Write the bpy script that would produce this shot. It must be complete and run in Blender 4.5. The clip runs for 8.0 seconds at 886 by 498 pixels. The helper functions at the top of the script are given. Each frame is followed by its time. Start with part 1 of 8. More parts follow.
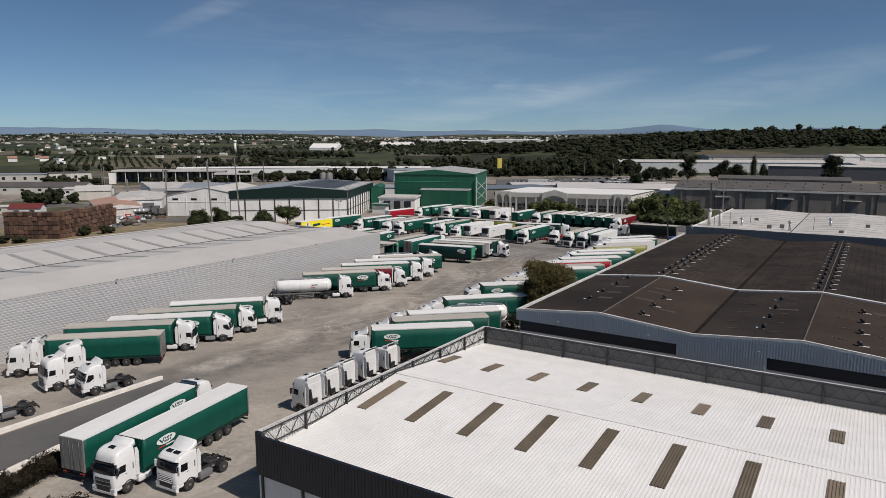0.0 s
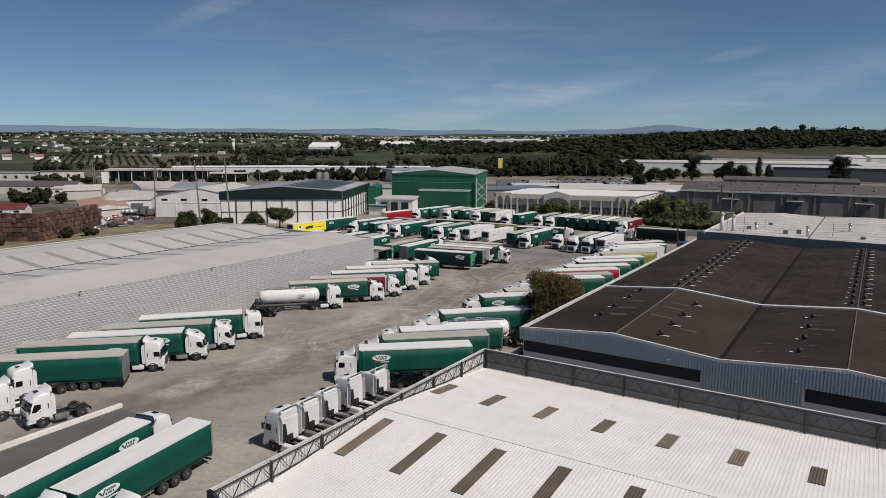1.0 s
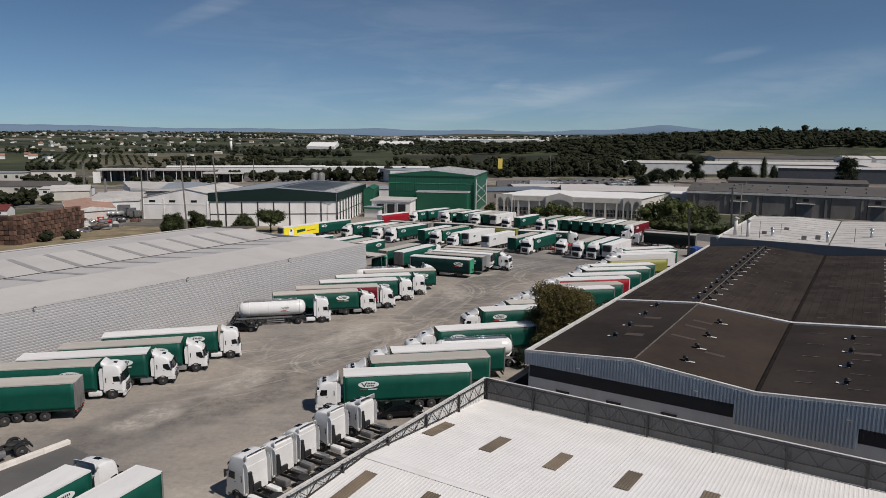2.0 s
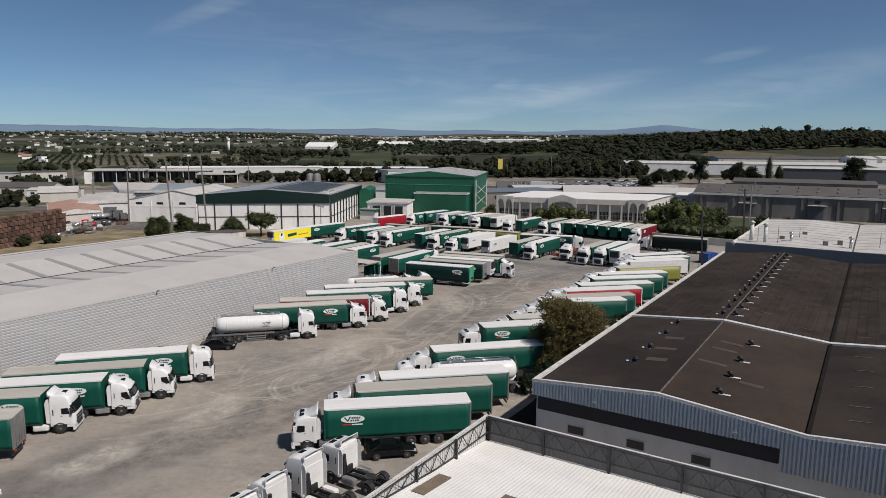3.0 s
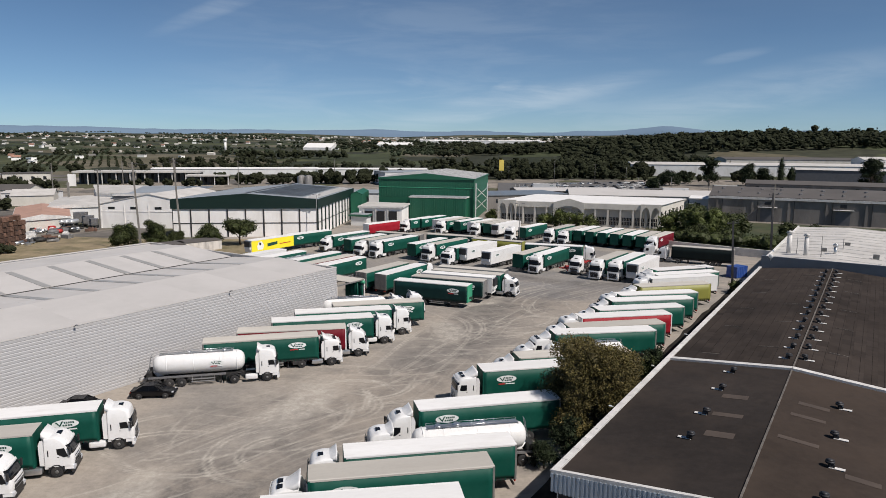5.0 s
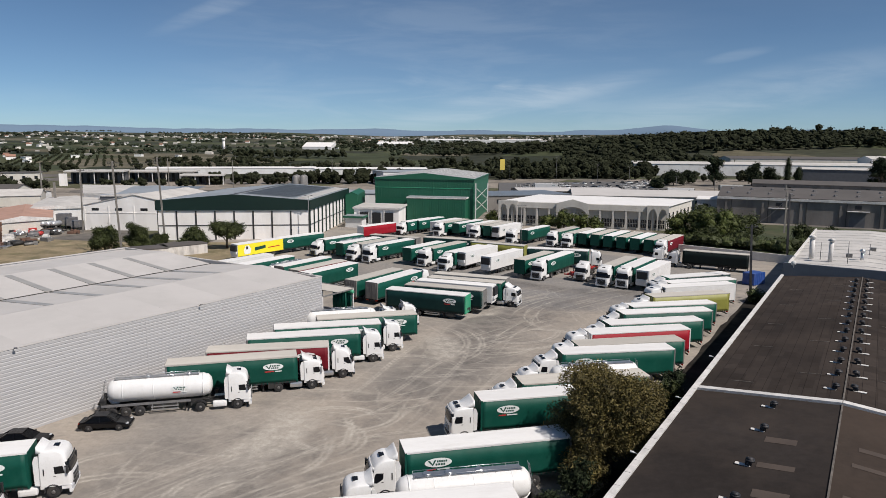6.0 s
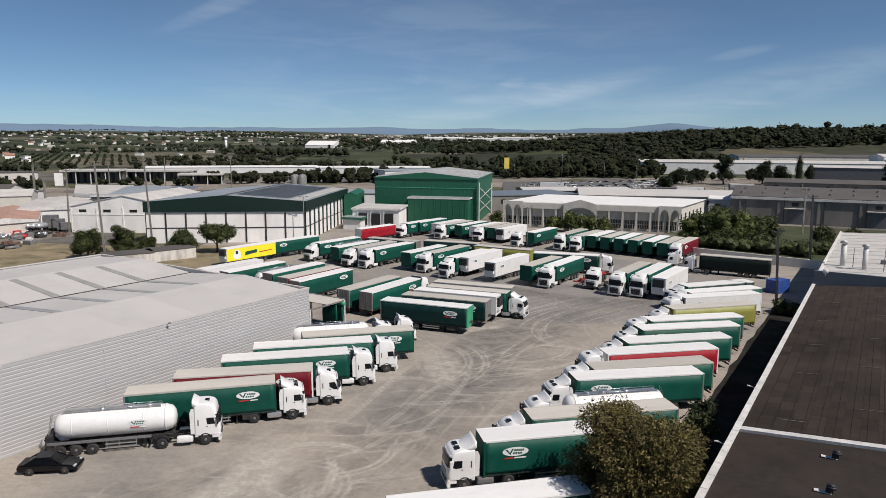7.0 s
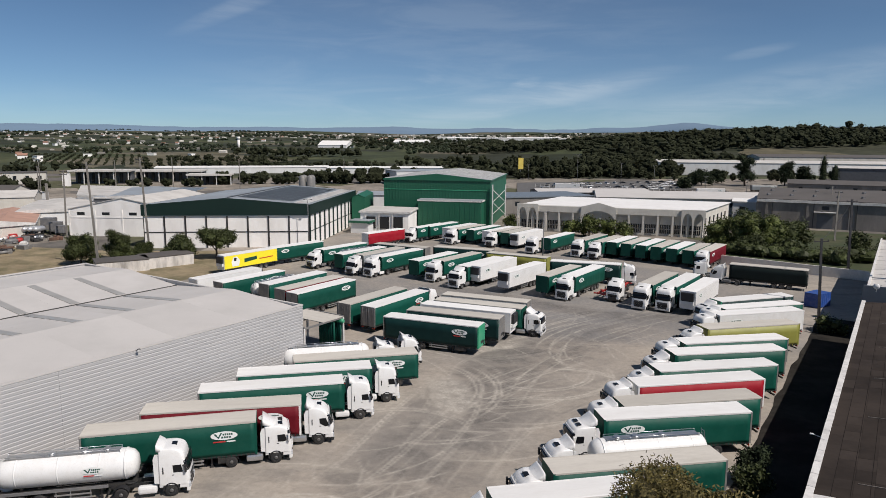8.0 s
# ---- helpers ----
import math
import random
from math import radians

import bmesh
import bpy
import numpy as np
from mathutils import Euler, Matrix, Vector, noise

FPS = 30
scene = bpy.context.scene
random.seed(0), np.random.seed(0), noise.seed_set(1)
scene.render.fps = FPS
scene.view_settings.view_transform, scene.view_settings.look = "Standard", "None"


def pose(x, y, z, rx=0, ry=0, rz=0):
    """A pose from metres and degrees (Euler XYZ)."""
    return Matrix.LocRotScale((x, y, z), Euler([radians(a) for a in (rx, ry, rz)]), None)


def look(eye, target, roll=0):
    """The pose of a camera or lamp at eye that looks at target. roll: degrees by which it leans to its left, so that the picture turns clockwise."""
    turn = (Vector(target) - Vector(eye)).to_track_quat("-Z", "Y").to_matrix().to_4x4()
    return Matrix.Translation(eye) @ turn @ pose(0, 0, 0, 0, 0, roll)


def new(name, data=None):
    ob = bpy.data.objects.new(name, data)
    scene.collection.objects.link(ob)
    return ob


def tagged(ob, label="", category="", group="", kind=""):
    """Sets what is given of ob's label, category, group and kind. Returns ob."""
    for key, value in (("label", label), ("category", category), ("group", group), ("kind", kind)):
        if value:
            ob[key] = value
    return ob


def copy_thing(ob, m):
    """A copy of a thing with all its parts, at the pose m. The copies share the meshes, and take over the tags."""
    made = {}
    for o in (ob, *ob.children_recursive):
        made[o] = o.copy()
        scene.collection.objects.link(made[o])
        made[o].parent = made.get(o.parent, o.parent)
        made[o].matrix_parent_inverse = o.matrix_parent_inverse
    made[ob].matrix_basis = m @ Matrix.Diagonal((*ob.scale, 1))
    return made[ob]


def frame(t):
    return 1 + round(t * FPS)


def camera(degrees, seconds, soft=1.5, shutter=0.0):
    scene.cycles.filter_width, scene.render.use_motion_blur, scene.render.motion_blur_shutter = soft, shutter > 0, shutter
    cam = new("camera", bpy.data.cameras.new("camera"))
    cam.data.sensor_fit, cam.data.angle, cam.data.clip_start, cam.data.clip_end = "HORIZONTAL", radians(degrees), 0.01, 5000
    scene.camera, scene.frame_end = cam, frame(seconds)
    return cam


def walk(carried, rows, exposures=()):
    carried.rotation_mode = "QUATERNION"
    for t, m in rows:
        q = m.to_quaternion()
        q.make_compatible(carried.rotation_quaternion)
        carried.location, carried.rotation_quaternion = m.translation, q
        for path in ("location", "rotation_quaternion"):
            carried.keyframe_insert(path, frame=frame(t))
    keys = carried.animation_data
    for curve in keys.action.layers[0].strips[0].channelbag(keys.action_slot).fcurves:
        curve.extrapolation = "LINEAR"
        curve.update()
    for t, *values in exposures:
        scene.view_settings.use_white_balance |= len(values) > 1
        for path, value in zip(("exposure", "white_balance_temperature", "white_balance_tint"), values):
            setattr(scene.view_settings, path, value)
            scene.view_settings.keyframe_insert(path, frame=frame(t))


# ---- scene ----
cam = camera(66.0, 8.0, soft=0.6)
PATH = [
    (0, (0.537, -6.384, 28.17), (0.519, -4.408, 27.862), 0.1),
    (0.5, (0.775, -1.837, 28.206), (0.757, 0.138, 27.896), 0.2),
    (1, (0.993, 2.757, 28.212), (0.975, 4.733, 27.902), 0.3),
    (1.5, (1.162, 7.391, 28.185), (1.145, 9.367, 27.875), 0.4),
    (3, (1.63, 21.482, 27.92), (1.615, 23.457, 27.611), 0.4),
    (3.5, (1.821, 26.054, 27.872), (1.806, 28.03, 27.563), 0.4),
    (4, (2.007, 30.617, 27.76), (1.992, 32.593, 27.453), 0.4),
    (4.5, (2.321, 35.144, 27.657), (2.305, 37.12, 27.351), 0.4),
    (6, (3.376, 48.889, 27.273), (3.356, 50.865, 26.965), 0.4),
    (6.5, (3.666, 53.474, 27.207), (3.645, 55.45, 26.896), 0.4),
    (7, (3.887, 58.037, 27.206), (3.855, 60.013, 26.893), 0.3),
    (7.5, (4.104, 62.628, 27.26), (4.056, 64.602, 26.946), 0.4),
    (8, (4.3, 67.253, 27.362), (4.229, 69.227, 27.048), 0.3),
]
walk(cam, [(t, look(eye, target, roll)) for t, eye, target, roll in PATH],
     exposures=[(0.0, -0.25), (1.5, -0.32), (3.5, -0.11), (4.5, 0.04), (6.5, 0.05), (8.0, 0.0)])

# ---- daylight ----
SUN_AZ, SUN_EL = -36.5, 49.5
world = bpy.data.worlds.new("daylight")
scene.world = world
world.use_nodes = True
wn, wl = world.node_tree.nodes, world.node_tree.links
wn.clear()
sky = wn.new("ShaderNodeTexSky")
sky.sky_type = "NISHITA"
sky.sun_disc = False
sky.sun_elevation = radians(SUN_EL)
sky.sun_rotation = radians(90 - SUN_AZ)
sky.air_density, sky.dust_density, sky.ozone_density = 0.55, 0.45, 3.0
sky.altitude = 600
back = wn.new("ShaderNodeBackground")
back.inputs["Strength"].default_value = 0.080
wout = wn.new("ShaderNodeOutputWorld")
# deep blue air with faint streaks of high cirrus
tint = wn.new("ShaderNodeMix")
tint.data_type, tint.blend_type = "RGBA", "MULTIPLY"
tint.inputs["Factor"].default_value = 1.0
tint.inputs[7].default_value = (0.87, 0.985, 0.985, 1)
wl.new(sky.outputs[0], tint.inputs[6])
where = wn.new("ShaderNodeTexCoord").outputs["Generated"]


def sky_math(kind, x, y=None):
    node = wn.new("ShaderNodeVectorMath" if kind in ("DOT_PRODUCT", "SUBTRACT_V") else "ShaderNodeMath")
    node.operation = kind.replace("_V", "")
    for k, v in enumerate((x, y)):
        if v is None:
            continue
        if isinstance(v, (int, float, tuple)):
            node.inputs[k].default_value = v
        else:
            wl.new(v, node.inputs[k])
    return node.outputs["Value"] if kind == "DOT_PRODUCT" else node.outputs[0]


def sky_range(source, values, smooth=True):
    node = wn.new("ShaderNodeMapRange")
    node.interpolation_type = "SMOOTHSTEP" if smooth else "LINEAR"
    for key, value in zip(("From Min", "From Max", "To Min", "To Max"), values):
        node.inputs[key].default_value = value
    wl.new(source, node.inputs["Value"])
    return node.outputs[0]


def wisps(scale, stretch, turn, shift, detail=7):
    streak = wn.new("ShaderNodeMapping")
    streak.inputs["Rotation"].default_value = [radians(q) for q in turn]
    streak.inputs["Location"].default_value = shift
    streak.inputs["Scale"].default_value = stretch
    wl.new(where, streak.inputs["Vector"])
    t = wn.new("ShaderNodeTexNoise")
    t.inputs["Scale"].default_value, t.inputs["Detail"].default_value, t.inputs["Roughness"].default_value = scale, detail, 0.6
    t.inputs["Distortion"].default_value = 0.5
    wl.new(streak.outputs[0], t.inputs["Vector"])
    return t.outputs["Fac"]


def bank(azimuth, height, length, thick, lean):
    """One streak of cirrus: how strong it is at each place of the sky, round a middle given in degrees."""
    a, e, r = radians(azimuth), radians(height), radians(lean)
    mid = Vector((math.sin(a) * math.cos(e), math.cos(a) * math.cos(e), math.sin(e)))
    right = Vector((math.cos(a), -math.sin(a), 0))
    up = right.cross(mid)
    u, v = right * math.cos(r) + up * math.sin(r), up * math.cos(r) - right * math.sin(r)
    away = sky_math("SUBTRACT_V", where, tuple(mid))
    fall = 0.0
    for axis, size in ((u, length), (v, thick)):
        d = sky_math("DIVIDE", sky_math("DOT_PRODUCT", away, tuple(axis)), radians(size))
        fall = sky_math("ADD", sky_math("MULTIPLY", d, d), fall)
    return sky_math("MULTIPLY", sky_range(fall, (0.0, 1.0, 1.0, 0.0)), sky_range(sky_math("DOT_PRODUCT", where, tuple(mid)), (0.0, 0.2, 0.0, 1.0)))


fine_wisps = wisps(3.2, (1.6, 2.2, 11.0), (8, -14, 20), (0.7, 0.2, 1.3))
soft_wisps = wisps(1.1, (1.2, 1.6, 6.0), (4, -8, 12), (2.1, 0.9, 0.4), 4)
veil = sky_math("MULTIPLY", sky_range(soft_wisps, (0.35, 0.8, 0.15, 1.0)), 0.03)
for azimuth, height, length, thick, lean, much in ((5.0, 3.4, 13.0, 1.3, 11, 0.22), (4.6, 4.6, 1.6, 0.5, 12, 0.24), (24.0, 4.0, 14.0, 2.0, 12, 0.16), (-17.5, 10.4, 7.0, 0.8, 24, 0.13), (-3.2, 4.9, 1.4, 0.5, 0, 0.08),
                                                  (22.0, 6.6, 3.0, 0.5, 10, 0.10), (-2.0, 7.0, 24.0, 11.0, 0, 0.10), (0.0, 2.0, 60.0, 3.5, 0, 0.07), (70.0, 14.0, 18.0, 3.0, 10, 0.2), (-80.0, 18.0, 16.0, 2.5, 15, 0.2), (160.0, 25.0, 20.0, 4.0, 5, 0.2)):
    streak = sky_math("MULTIPLY", bank(azimuth, height, length, thick, lean), sky_range(fine_wisps, (0.36, 0.66, 0.25, 1.0)))
    veil = sky_math("ADD", veil, sky_math("MULTIPLY", streak, much))
cloud = wn.new("ShaderNodeMix")
cloud.data_type = "RGBA"
cloud.inputs[7].default_value = (8.4, 9.2, 9.9, 1)
wl.new(veil, cloud.inputs["Factor"])
wl.new(tint.outputs[2], cloud.inputs[6])
wl.new(cloud.outputs[2], back.inputs["Color"])
wl.new(back.outputs[0], wout.inputs["Surface"])

sun_data = bpy.data.lights.new("sun", "SUN")
sun_data.energy, sun_data.angle, sun_data.color = 4.8, radians(0.53), (1.0, 0.925, 0.865)
sun = new("sun", sun_data)
ca, sa, ce, se = math.cos(radians(SUN_AZ)), math.sin(radians(SUN_AZ)), math.cos(radians(SUN_EL)), math.sin(radians(SUN_EL))
sun.matrix_world = look((400 * ca * ce, 400 * sa * ce, 400 * se), (0, 0, 0))


# ---- materials ----
def material(name, colour, rough=0.6, metal=0.0, vary=0.12, big=0.6, fine=9.0, bump=0.0, dirt=None, dirt_amount=0.0,
             dirt_scale=1.2, spread=0.0, island=0.0, gloss=0.5, space="Object", stretch=(1, 1, 1)):
    """Principled surface with large stains, fine grain, optional dirt and a tint that differs from piece to piece."""
    m = bpy.data.materials.new(name)
    m.use_nodes = True
    n, l = m.node_tree.nodes, m.node_tree.links
    b = n["Principled BSDF"]
    b.inputs["Roughness"].default_value = rough
    b.inputs["Metallic"].default_value = metal
    b.inputs["Specular IOR Level"].default_value = gloss
    if space == "World":
        where = n.new("ShaderNodeNewGeometry").outputs["Position"]
    else:
        tc = n.new("ShaderNodeTexCoord")
        info = n.new("ShaderNodeObjectInfo")
        shift = n.new("ShaderNodeVectorMath")
        shift.operation = "MULTIPLY_ADD"
        l.new(info.outputs["Random"], shift.inputs[0])
        shift.inputs[1].default_value = (37, 61, 23)
        l.new(tc.outputs["Object"], shift.inputs[2])
        where = shift.outputs[0]
    if stretch != (1, 1, 1):
        mp = n.new("ShaderNodeVectorMath")
        mp.operation = "MULTIPLY"
        l.new(where, mp.inputs[0])
        mp.inputs[1].default_value = stretch
        where = mp.outputs[0]

    def noise_at(scale, detail=5.0, roughness=0.6):
        t = n.new("ShaderNodeTexNoise")
        t.inputs["Scale"].default_value, t.inputs["Detail"].default_value = scale, detail
        t.inputs["Roughness"].default_value = roughness
        l.new(where, t.inputs["Vector"])
        return t.outputs["Fac"]

    def level(source, a, b_, c, d):
        r = n.new("ShaderNodeMapRange")
        l.new(source, r.inputs["Value"])
        for k, v in zip(("From Min", "From Max", "To Min", "To Max"), (a, b_, c, d)):
            r.inputs[k].default_value = v
        return r.outputs[0]

    def times(c, value):
        x = n.new("ShaderNodeMix")
        x.data_type, x.blend_type = "RGBA", "MULTIPLY"
        x.inputs["Factor"].default_value = 1.0
        l.new(c, x.inputs[6])
        l.new(value, x.inputs[7])
        return x.outputs[2]

    rgb = n.new("ShaderNodeRGB")
    rgb.outputs[0].default_value = (*colour, 1)
    out = rgb.outputs[0]
    g = noise_at(fine, 6.0, 0.7)
    out = times(out, level(noise_at(big), 0.3, 0.7, 1 - vary, 1 + vary))
    out = times(out, level(g, 0.3, 0.7, 1 - vary * 0.6, 1 + vary * 0.6))
    if spread:
        oi = n.new("ShaderNodeObjectInfo")
        out = times(out, level(oi.outputs["Random"], 0, 1, 1 - spread, 1 + spread))
    if island:
        ge = n.new("ShaderNodeNewGeometry")
        out = times(out, level(ge.outputs["Random Per Island"], 0, 1, 1 - island, 1 + island))
    if dirt:
        x = n.new("ShaderNodeMix")
        x.data_type = "RGBA"
        l.new(level(noise_at(dirt_scale, 8.0, 0.65), 0.45, 0.75, 0, dirt_amount), x.inputs["Factor"])
        l.new(out, x.inputs[6])
        x.inputs[7].default_value = (*dirt, 1)
        out = x.outputs[2]
    l.new(out, b.inputs["Base Color"])
    l.new(level(g, 0.2, 0.8, max(0.02, rough - 0.08), min(1, rough + 0.08)), b.inputs["Roughness"])
    if bump:
        bp = n.new("ShaderNodeBump")
        bp.inputs["Strength"].default_value = 0.6
        bp.inputs["Distance"].default_value = bump
        l.new(g, bp.inputs["Height"])
        l.new(bp.outputs[0], b.inputs["Normal"])
    return m


M = {}
DUST = (0.33, 0.29, 0.23)
M["white"] = material("white_lacquer", (0.72, 0.72, 0.71), 0.3, vary=0.05, dirt=DUST, dirt_amount=0.25)
M["roofwhite"] = material("white_tarpaulin_roof", (0.70, 0.695, 0.68), 0.85, gloss=0.2, vary=0.05, spread=0.06, dirt=(0.45, 0.43, 0.4), dirt_amount=0.4, stretch=(0.25, 1, 1))
M["roofbeige"] = material("weathered_tarpaulin_roof", (0.47, 0.445, 0.40), 0.9, gloss=0.15, vary=0.08, spread=0.12, dirt=(0.27, 0.25, 0.22), dirt_amount=0.45, stretch=(0.25, 1, 1))
M["green"] = material("green_curtain", (0.0035, 0.063, 0.044), 0.55, vary=0.10, spread=0.12, dirt=(0.014, 0.07, 0.052), dirt_amount=0.5, bump=0.006, fine=3.0, gloss=0.2)
# green darkened for trailers standing across the yard: side shade put into the colour
M["shadegreen"] = material("shade_darkened_green_curtain", (0.004, 0.026, 0.025), 0.55, gloss=0.2, vary=0.12, spread=0.2, dirt=(0.012, 0.035, 0.032), dirt_amount=0.4)
M["lightgreen"] = material("light_green_panel", (0.03, 0.30, 0.16), 0.45, vary=0.1, dirt=DUST, dirt_amount=0.25)
# near-black copy of the green: the trailer's shade is put into its colour
M["shadeblackgreen"] = material("shade_blackened_green_curtain", (0.004, 0.009, 0.009), 0.6, gloss=0.2, vary=0.15)
M["crimson"] = material("crimson_curtain", (0.12, 0.004, 0.011), 0.6, gloss=0.2, vary=0.1, dirt=(0.12, 0.025, 0.03), dirt_amount=0.35)
M["roofbright"] = material("white_sheet_roof", (0.50, 0.48, 0.45), 0.75, vary=0.1, big=0.15, dirt=(0.30, 0.285, 0.265), dirt_amount=0.6, dirt_scale=0.2, space="World")
M["red"] = material("red_curtain", (0.26, 0.006, 0.016), 0.6, gloss=0.2, vary=0.1, spread=0.1, dirt=(0.2, 0.05, 0.05), dirt_amount=0.35)
M["yellow"] = material("yellow_curtain", (0.85, 0.72, 0.03), 0.45, vary=0.05)
M["lime"] = material("lime_curtain", (0.22, 0.22, 0.045), 0.55, vary=0.1)
M["greycurtain"] = material("grey_curtain", (0.18, 0.2, 0.21), 0.5, vary=0.1)
M["greydoor"] = material("grey_doors", (0.16, 0.158, 0.155), 0.45, vary=0.08, dirt=DUST, dirt_amount=0.4)
M["chassis"] = material("dusty_black_chassis", (0.016, 0.016, 0.017), 0.7, vary=0.2, dirt=(0.10, 0.09, 0.075), dirt_amount=0.55)
M["redsteel"] = material("red_steel", (0.40, 0.02, 0.02), 0.5, vary=0.15, dirt=DUST, dirt_amount=0.3)
M["rubber"] = material("rubber", (0.02, 0.02, 0.021), 0.85, vary=0.2, dirt=(0.12, 0.10, 0.08), dirt_amount=0.4)
M["rim"] = material("steel_rim", (0.15, 0.148, 0.145), 0.5, 0.4, vary=0.15, dirt=(0.07, 0.06, 0.05), dirt_amount=0.5)
M["glass"] = material("dark_cab_glass", (0.008, 0.009, 0.011), 0.12, vary=0.05, gloss=0.3)
M["grille"] = material("black_plastic_grille", (0.02, 0.02, 0.022), 0.5, vary=0.1)
M["greyplastic"] = material("grey_plastic_trim", (0.14, 0.14, 0.145), 0.55, vary=0.1, dirt=DUST, dirt_amount=0.3)
M["headlight"] = material("headlight_glass", (0.55, 0.57, 0.6), 0.1, 0.2, vary=0.05)
M["amber"] = material("red_lamp_glass", (0.35, 0.02, 0.01), 0.2, vary=0.05)
M["alu"] = material("aluminium", (0.55, 0.56, 0.57), 0.35, 0.85, vary=0.12, dirt=DUST, dirt_amount=0.25)
M["brightsteel"] = material("bright_steel", (0.62, 0.63, 0.64), 0.35, 0.6, vary=0.08)
M["logowhite"] = material("white_emblem_film", (0.75, 0.77, 0.75), 0.5, vary=0.04)
M["logogreen"] = material("green_emblem_film", (0.008, 0.06, 0.045), 0.5, vary=0.05)
M["redfilm"] = material("red_film", (0.5, 0.03, 0.03), 0.5, vary=0.05)
M["blackcar"] = material("black_car_lacquer", (0.004, 0.004, 0.005), 0.2, vary=0.1, gloss=0.35)
M["steelpost"] = material("dark_steel_truss", (0.035, 0.036, 0.04), 0.55, 0.3, vary=0.2, dirt=(0.12, 0.09, 0.07), dirt_amount=0.3)
M["sheetwhite"] = material("white_ribbed_sheet", (0.755, 0.74, 0.715), 0.6, vary=0.04, big=0.25, spread=0.01, dirt=(0.56, 0.54, 0.5), dirt_amount=0.35, dirt_scale=0.35)
M["skylight"] = material("aged_translucent_sheet", (0.165, 0.13, 0.092), 0.5, spread=0.3, vary=0.25, fine=14, dirt=(0.08, 0.07, 0.05), dirt_amount=0.7)
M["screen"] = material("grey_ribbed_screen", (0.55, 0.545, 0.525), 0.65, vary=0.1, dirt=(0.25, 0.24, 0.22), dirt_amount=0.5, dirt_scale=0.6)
# darker copy of the screen for its unlit inner face: shade in the colour
M["screenshaded"] = material("grey_ribbed_screen_shade_copy", (0.15, 0.148, 0.145), 0.65, vary=0.1, dirt=(0.09, 0.087, 0.08), dirt_amount=0.5, dirt_scale=0.6)
M["navy"] = material("navy_ribbed_fascia", (0.011, 0.015, 0.024), 0.5, vary=0.15)
M["bluefascia"] = material("pale_blue_ribbed_fascia", (0.36, 0.41, 0.46), 0.55, vary=0.06, big=0.2, dirt=(0.3, 0.32, 0.34), dirt_amount=0.35, dirt_scale=0.5)
M["slate"] = material("slate_blue_parapet", (0.115, 0.13, 0.152), 0.6, vary=0.08, big=0.2, dirt=(0.1, 0.11, 0.13), dirt_amount=0.4)
M["wallwhite"] = material("white_rendered_wall", (0.66, 0.66, 0.65), 0.85, vary=0.07, big=0.15, bump=0.004, dirt=(0.36, 0.34, 0.31), dirt_amount=0.5, dirt_scale=0.3, space="World", stretch=(1, 1, 0.35))
M["wallgrey"] = material("stained_grey_concrete_wall", (0.20, 0.184, 0.168), 0.9, vary=0.2, big=0.12, bump=0.004, dirt=(0.085, 0.08, 0.075), dirt_amount=0.75, dirt_scale=0.2, space="World", stretch=(1, 1, 0.3))
M["wallcream"] = material("cream_rendered_wall", (0.55, 0.525, 0.47), 0.85, vary=0.07, big=0.2, dirt=(0.33, 0.31, 0.28), dirt_amount=0.4, dirt_scale=0.3, space="World", stretch=(1, 1, 0.4))
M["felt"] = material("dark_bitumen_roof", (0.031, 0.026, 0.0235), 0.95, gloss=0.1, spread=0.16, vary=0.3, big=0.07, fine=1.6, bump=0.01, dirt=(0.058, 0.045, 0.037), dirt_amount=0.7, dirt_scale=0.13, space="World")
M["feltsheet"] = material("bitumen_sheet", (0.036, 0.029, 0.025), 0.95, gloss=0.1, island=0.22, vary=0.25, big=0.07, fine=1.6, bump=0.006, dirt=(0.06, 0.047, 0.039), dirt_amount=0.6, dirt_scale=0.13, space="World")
M["feltbrown"] = material("browner_bitumen_roof", (0.044, 0.034, 0.028), 0.95, gloss=0.1, vary=0.25, big=0.07, fine=1.6, bump=0.008, dirt=(0.062, 0.046, 0.036), dirt_amount=0.7, dirt_scale=0.16, space="World")
# soil kept near black to deepen the shadow along the factory wall
M["soil"] = material("dark_soil_deepening_shadow", (0.02, 0.018, 0.016), 0.95, gloss=0.1, vary=0.3, big=0.3, fine=2.5, dirt=(0.05, 0.044, 0.036), dirt_amount=0.6, dirt_scale=0.3, space="World")
M["feltpatch"] = material("newer_bitumen_patch", (0.062, 0.046, 0.036), 0.9, vary=0.2, big=0.4, fine=4)
M["hedgedark"] = material("dry_dark_hedge_leaves", (0.018, 0.015, 0.009), 0.85, vary=0.2, island=0.5, gloss=0.1)
M["stainedwall"] = material("stained_white_render", (0.58, 0.55, 0.51), 0.9, vary=0.1, big=0.4, dirt=(0.13, 0.12, 0.11), dirt_amount=0.85, dirt_scale=0.5, space="World", stretch=(1, 1, 0.3))
M["coping"] = material("pale_grey_coping", (0.60, 0.585, 0.56), 0.7, vary=0.12, big=0.4, dirt=(0.25, 0.24, 0.23), dirt_amount=0.5)
M["hallwall"] = material("pale_grey_ribbed_cladding", (0.385, 0.38, 0.38), 0.6, vary=0.04, big=0.12, spread=0.02, dirt=(0.38, 0.37, 0.36), dirt_amount=0.35, dirt_scale=0.25)
M["hallroof"] = material("pale_grey_metal_roof", (0.48, 0.46, 0.44), 0.75, vary=0.05, big=0.1, spread=0.02, dirt=(0.36, 0.35, 0.33), dirt_amount=0.45, dirt_scale=0.14)
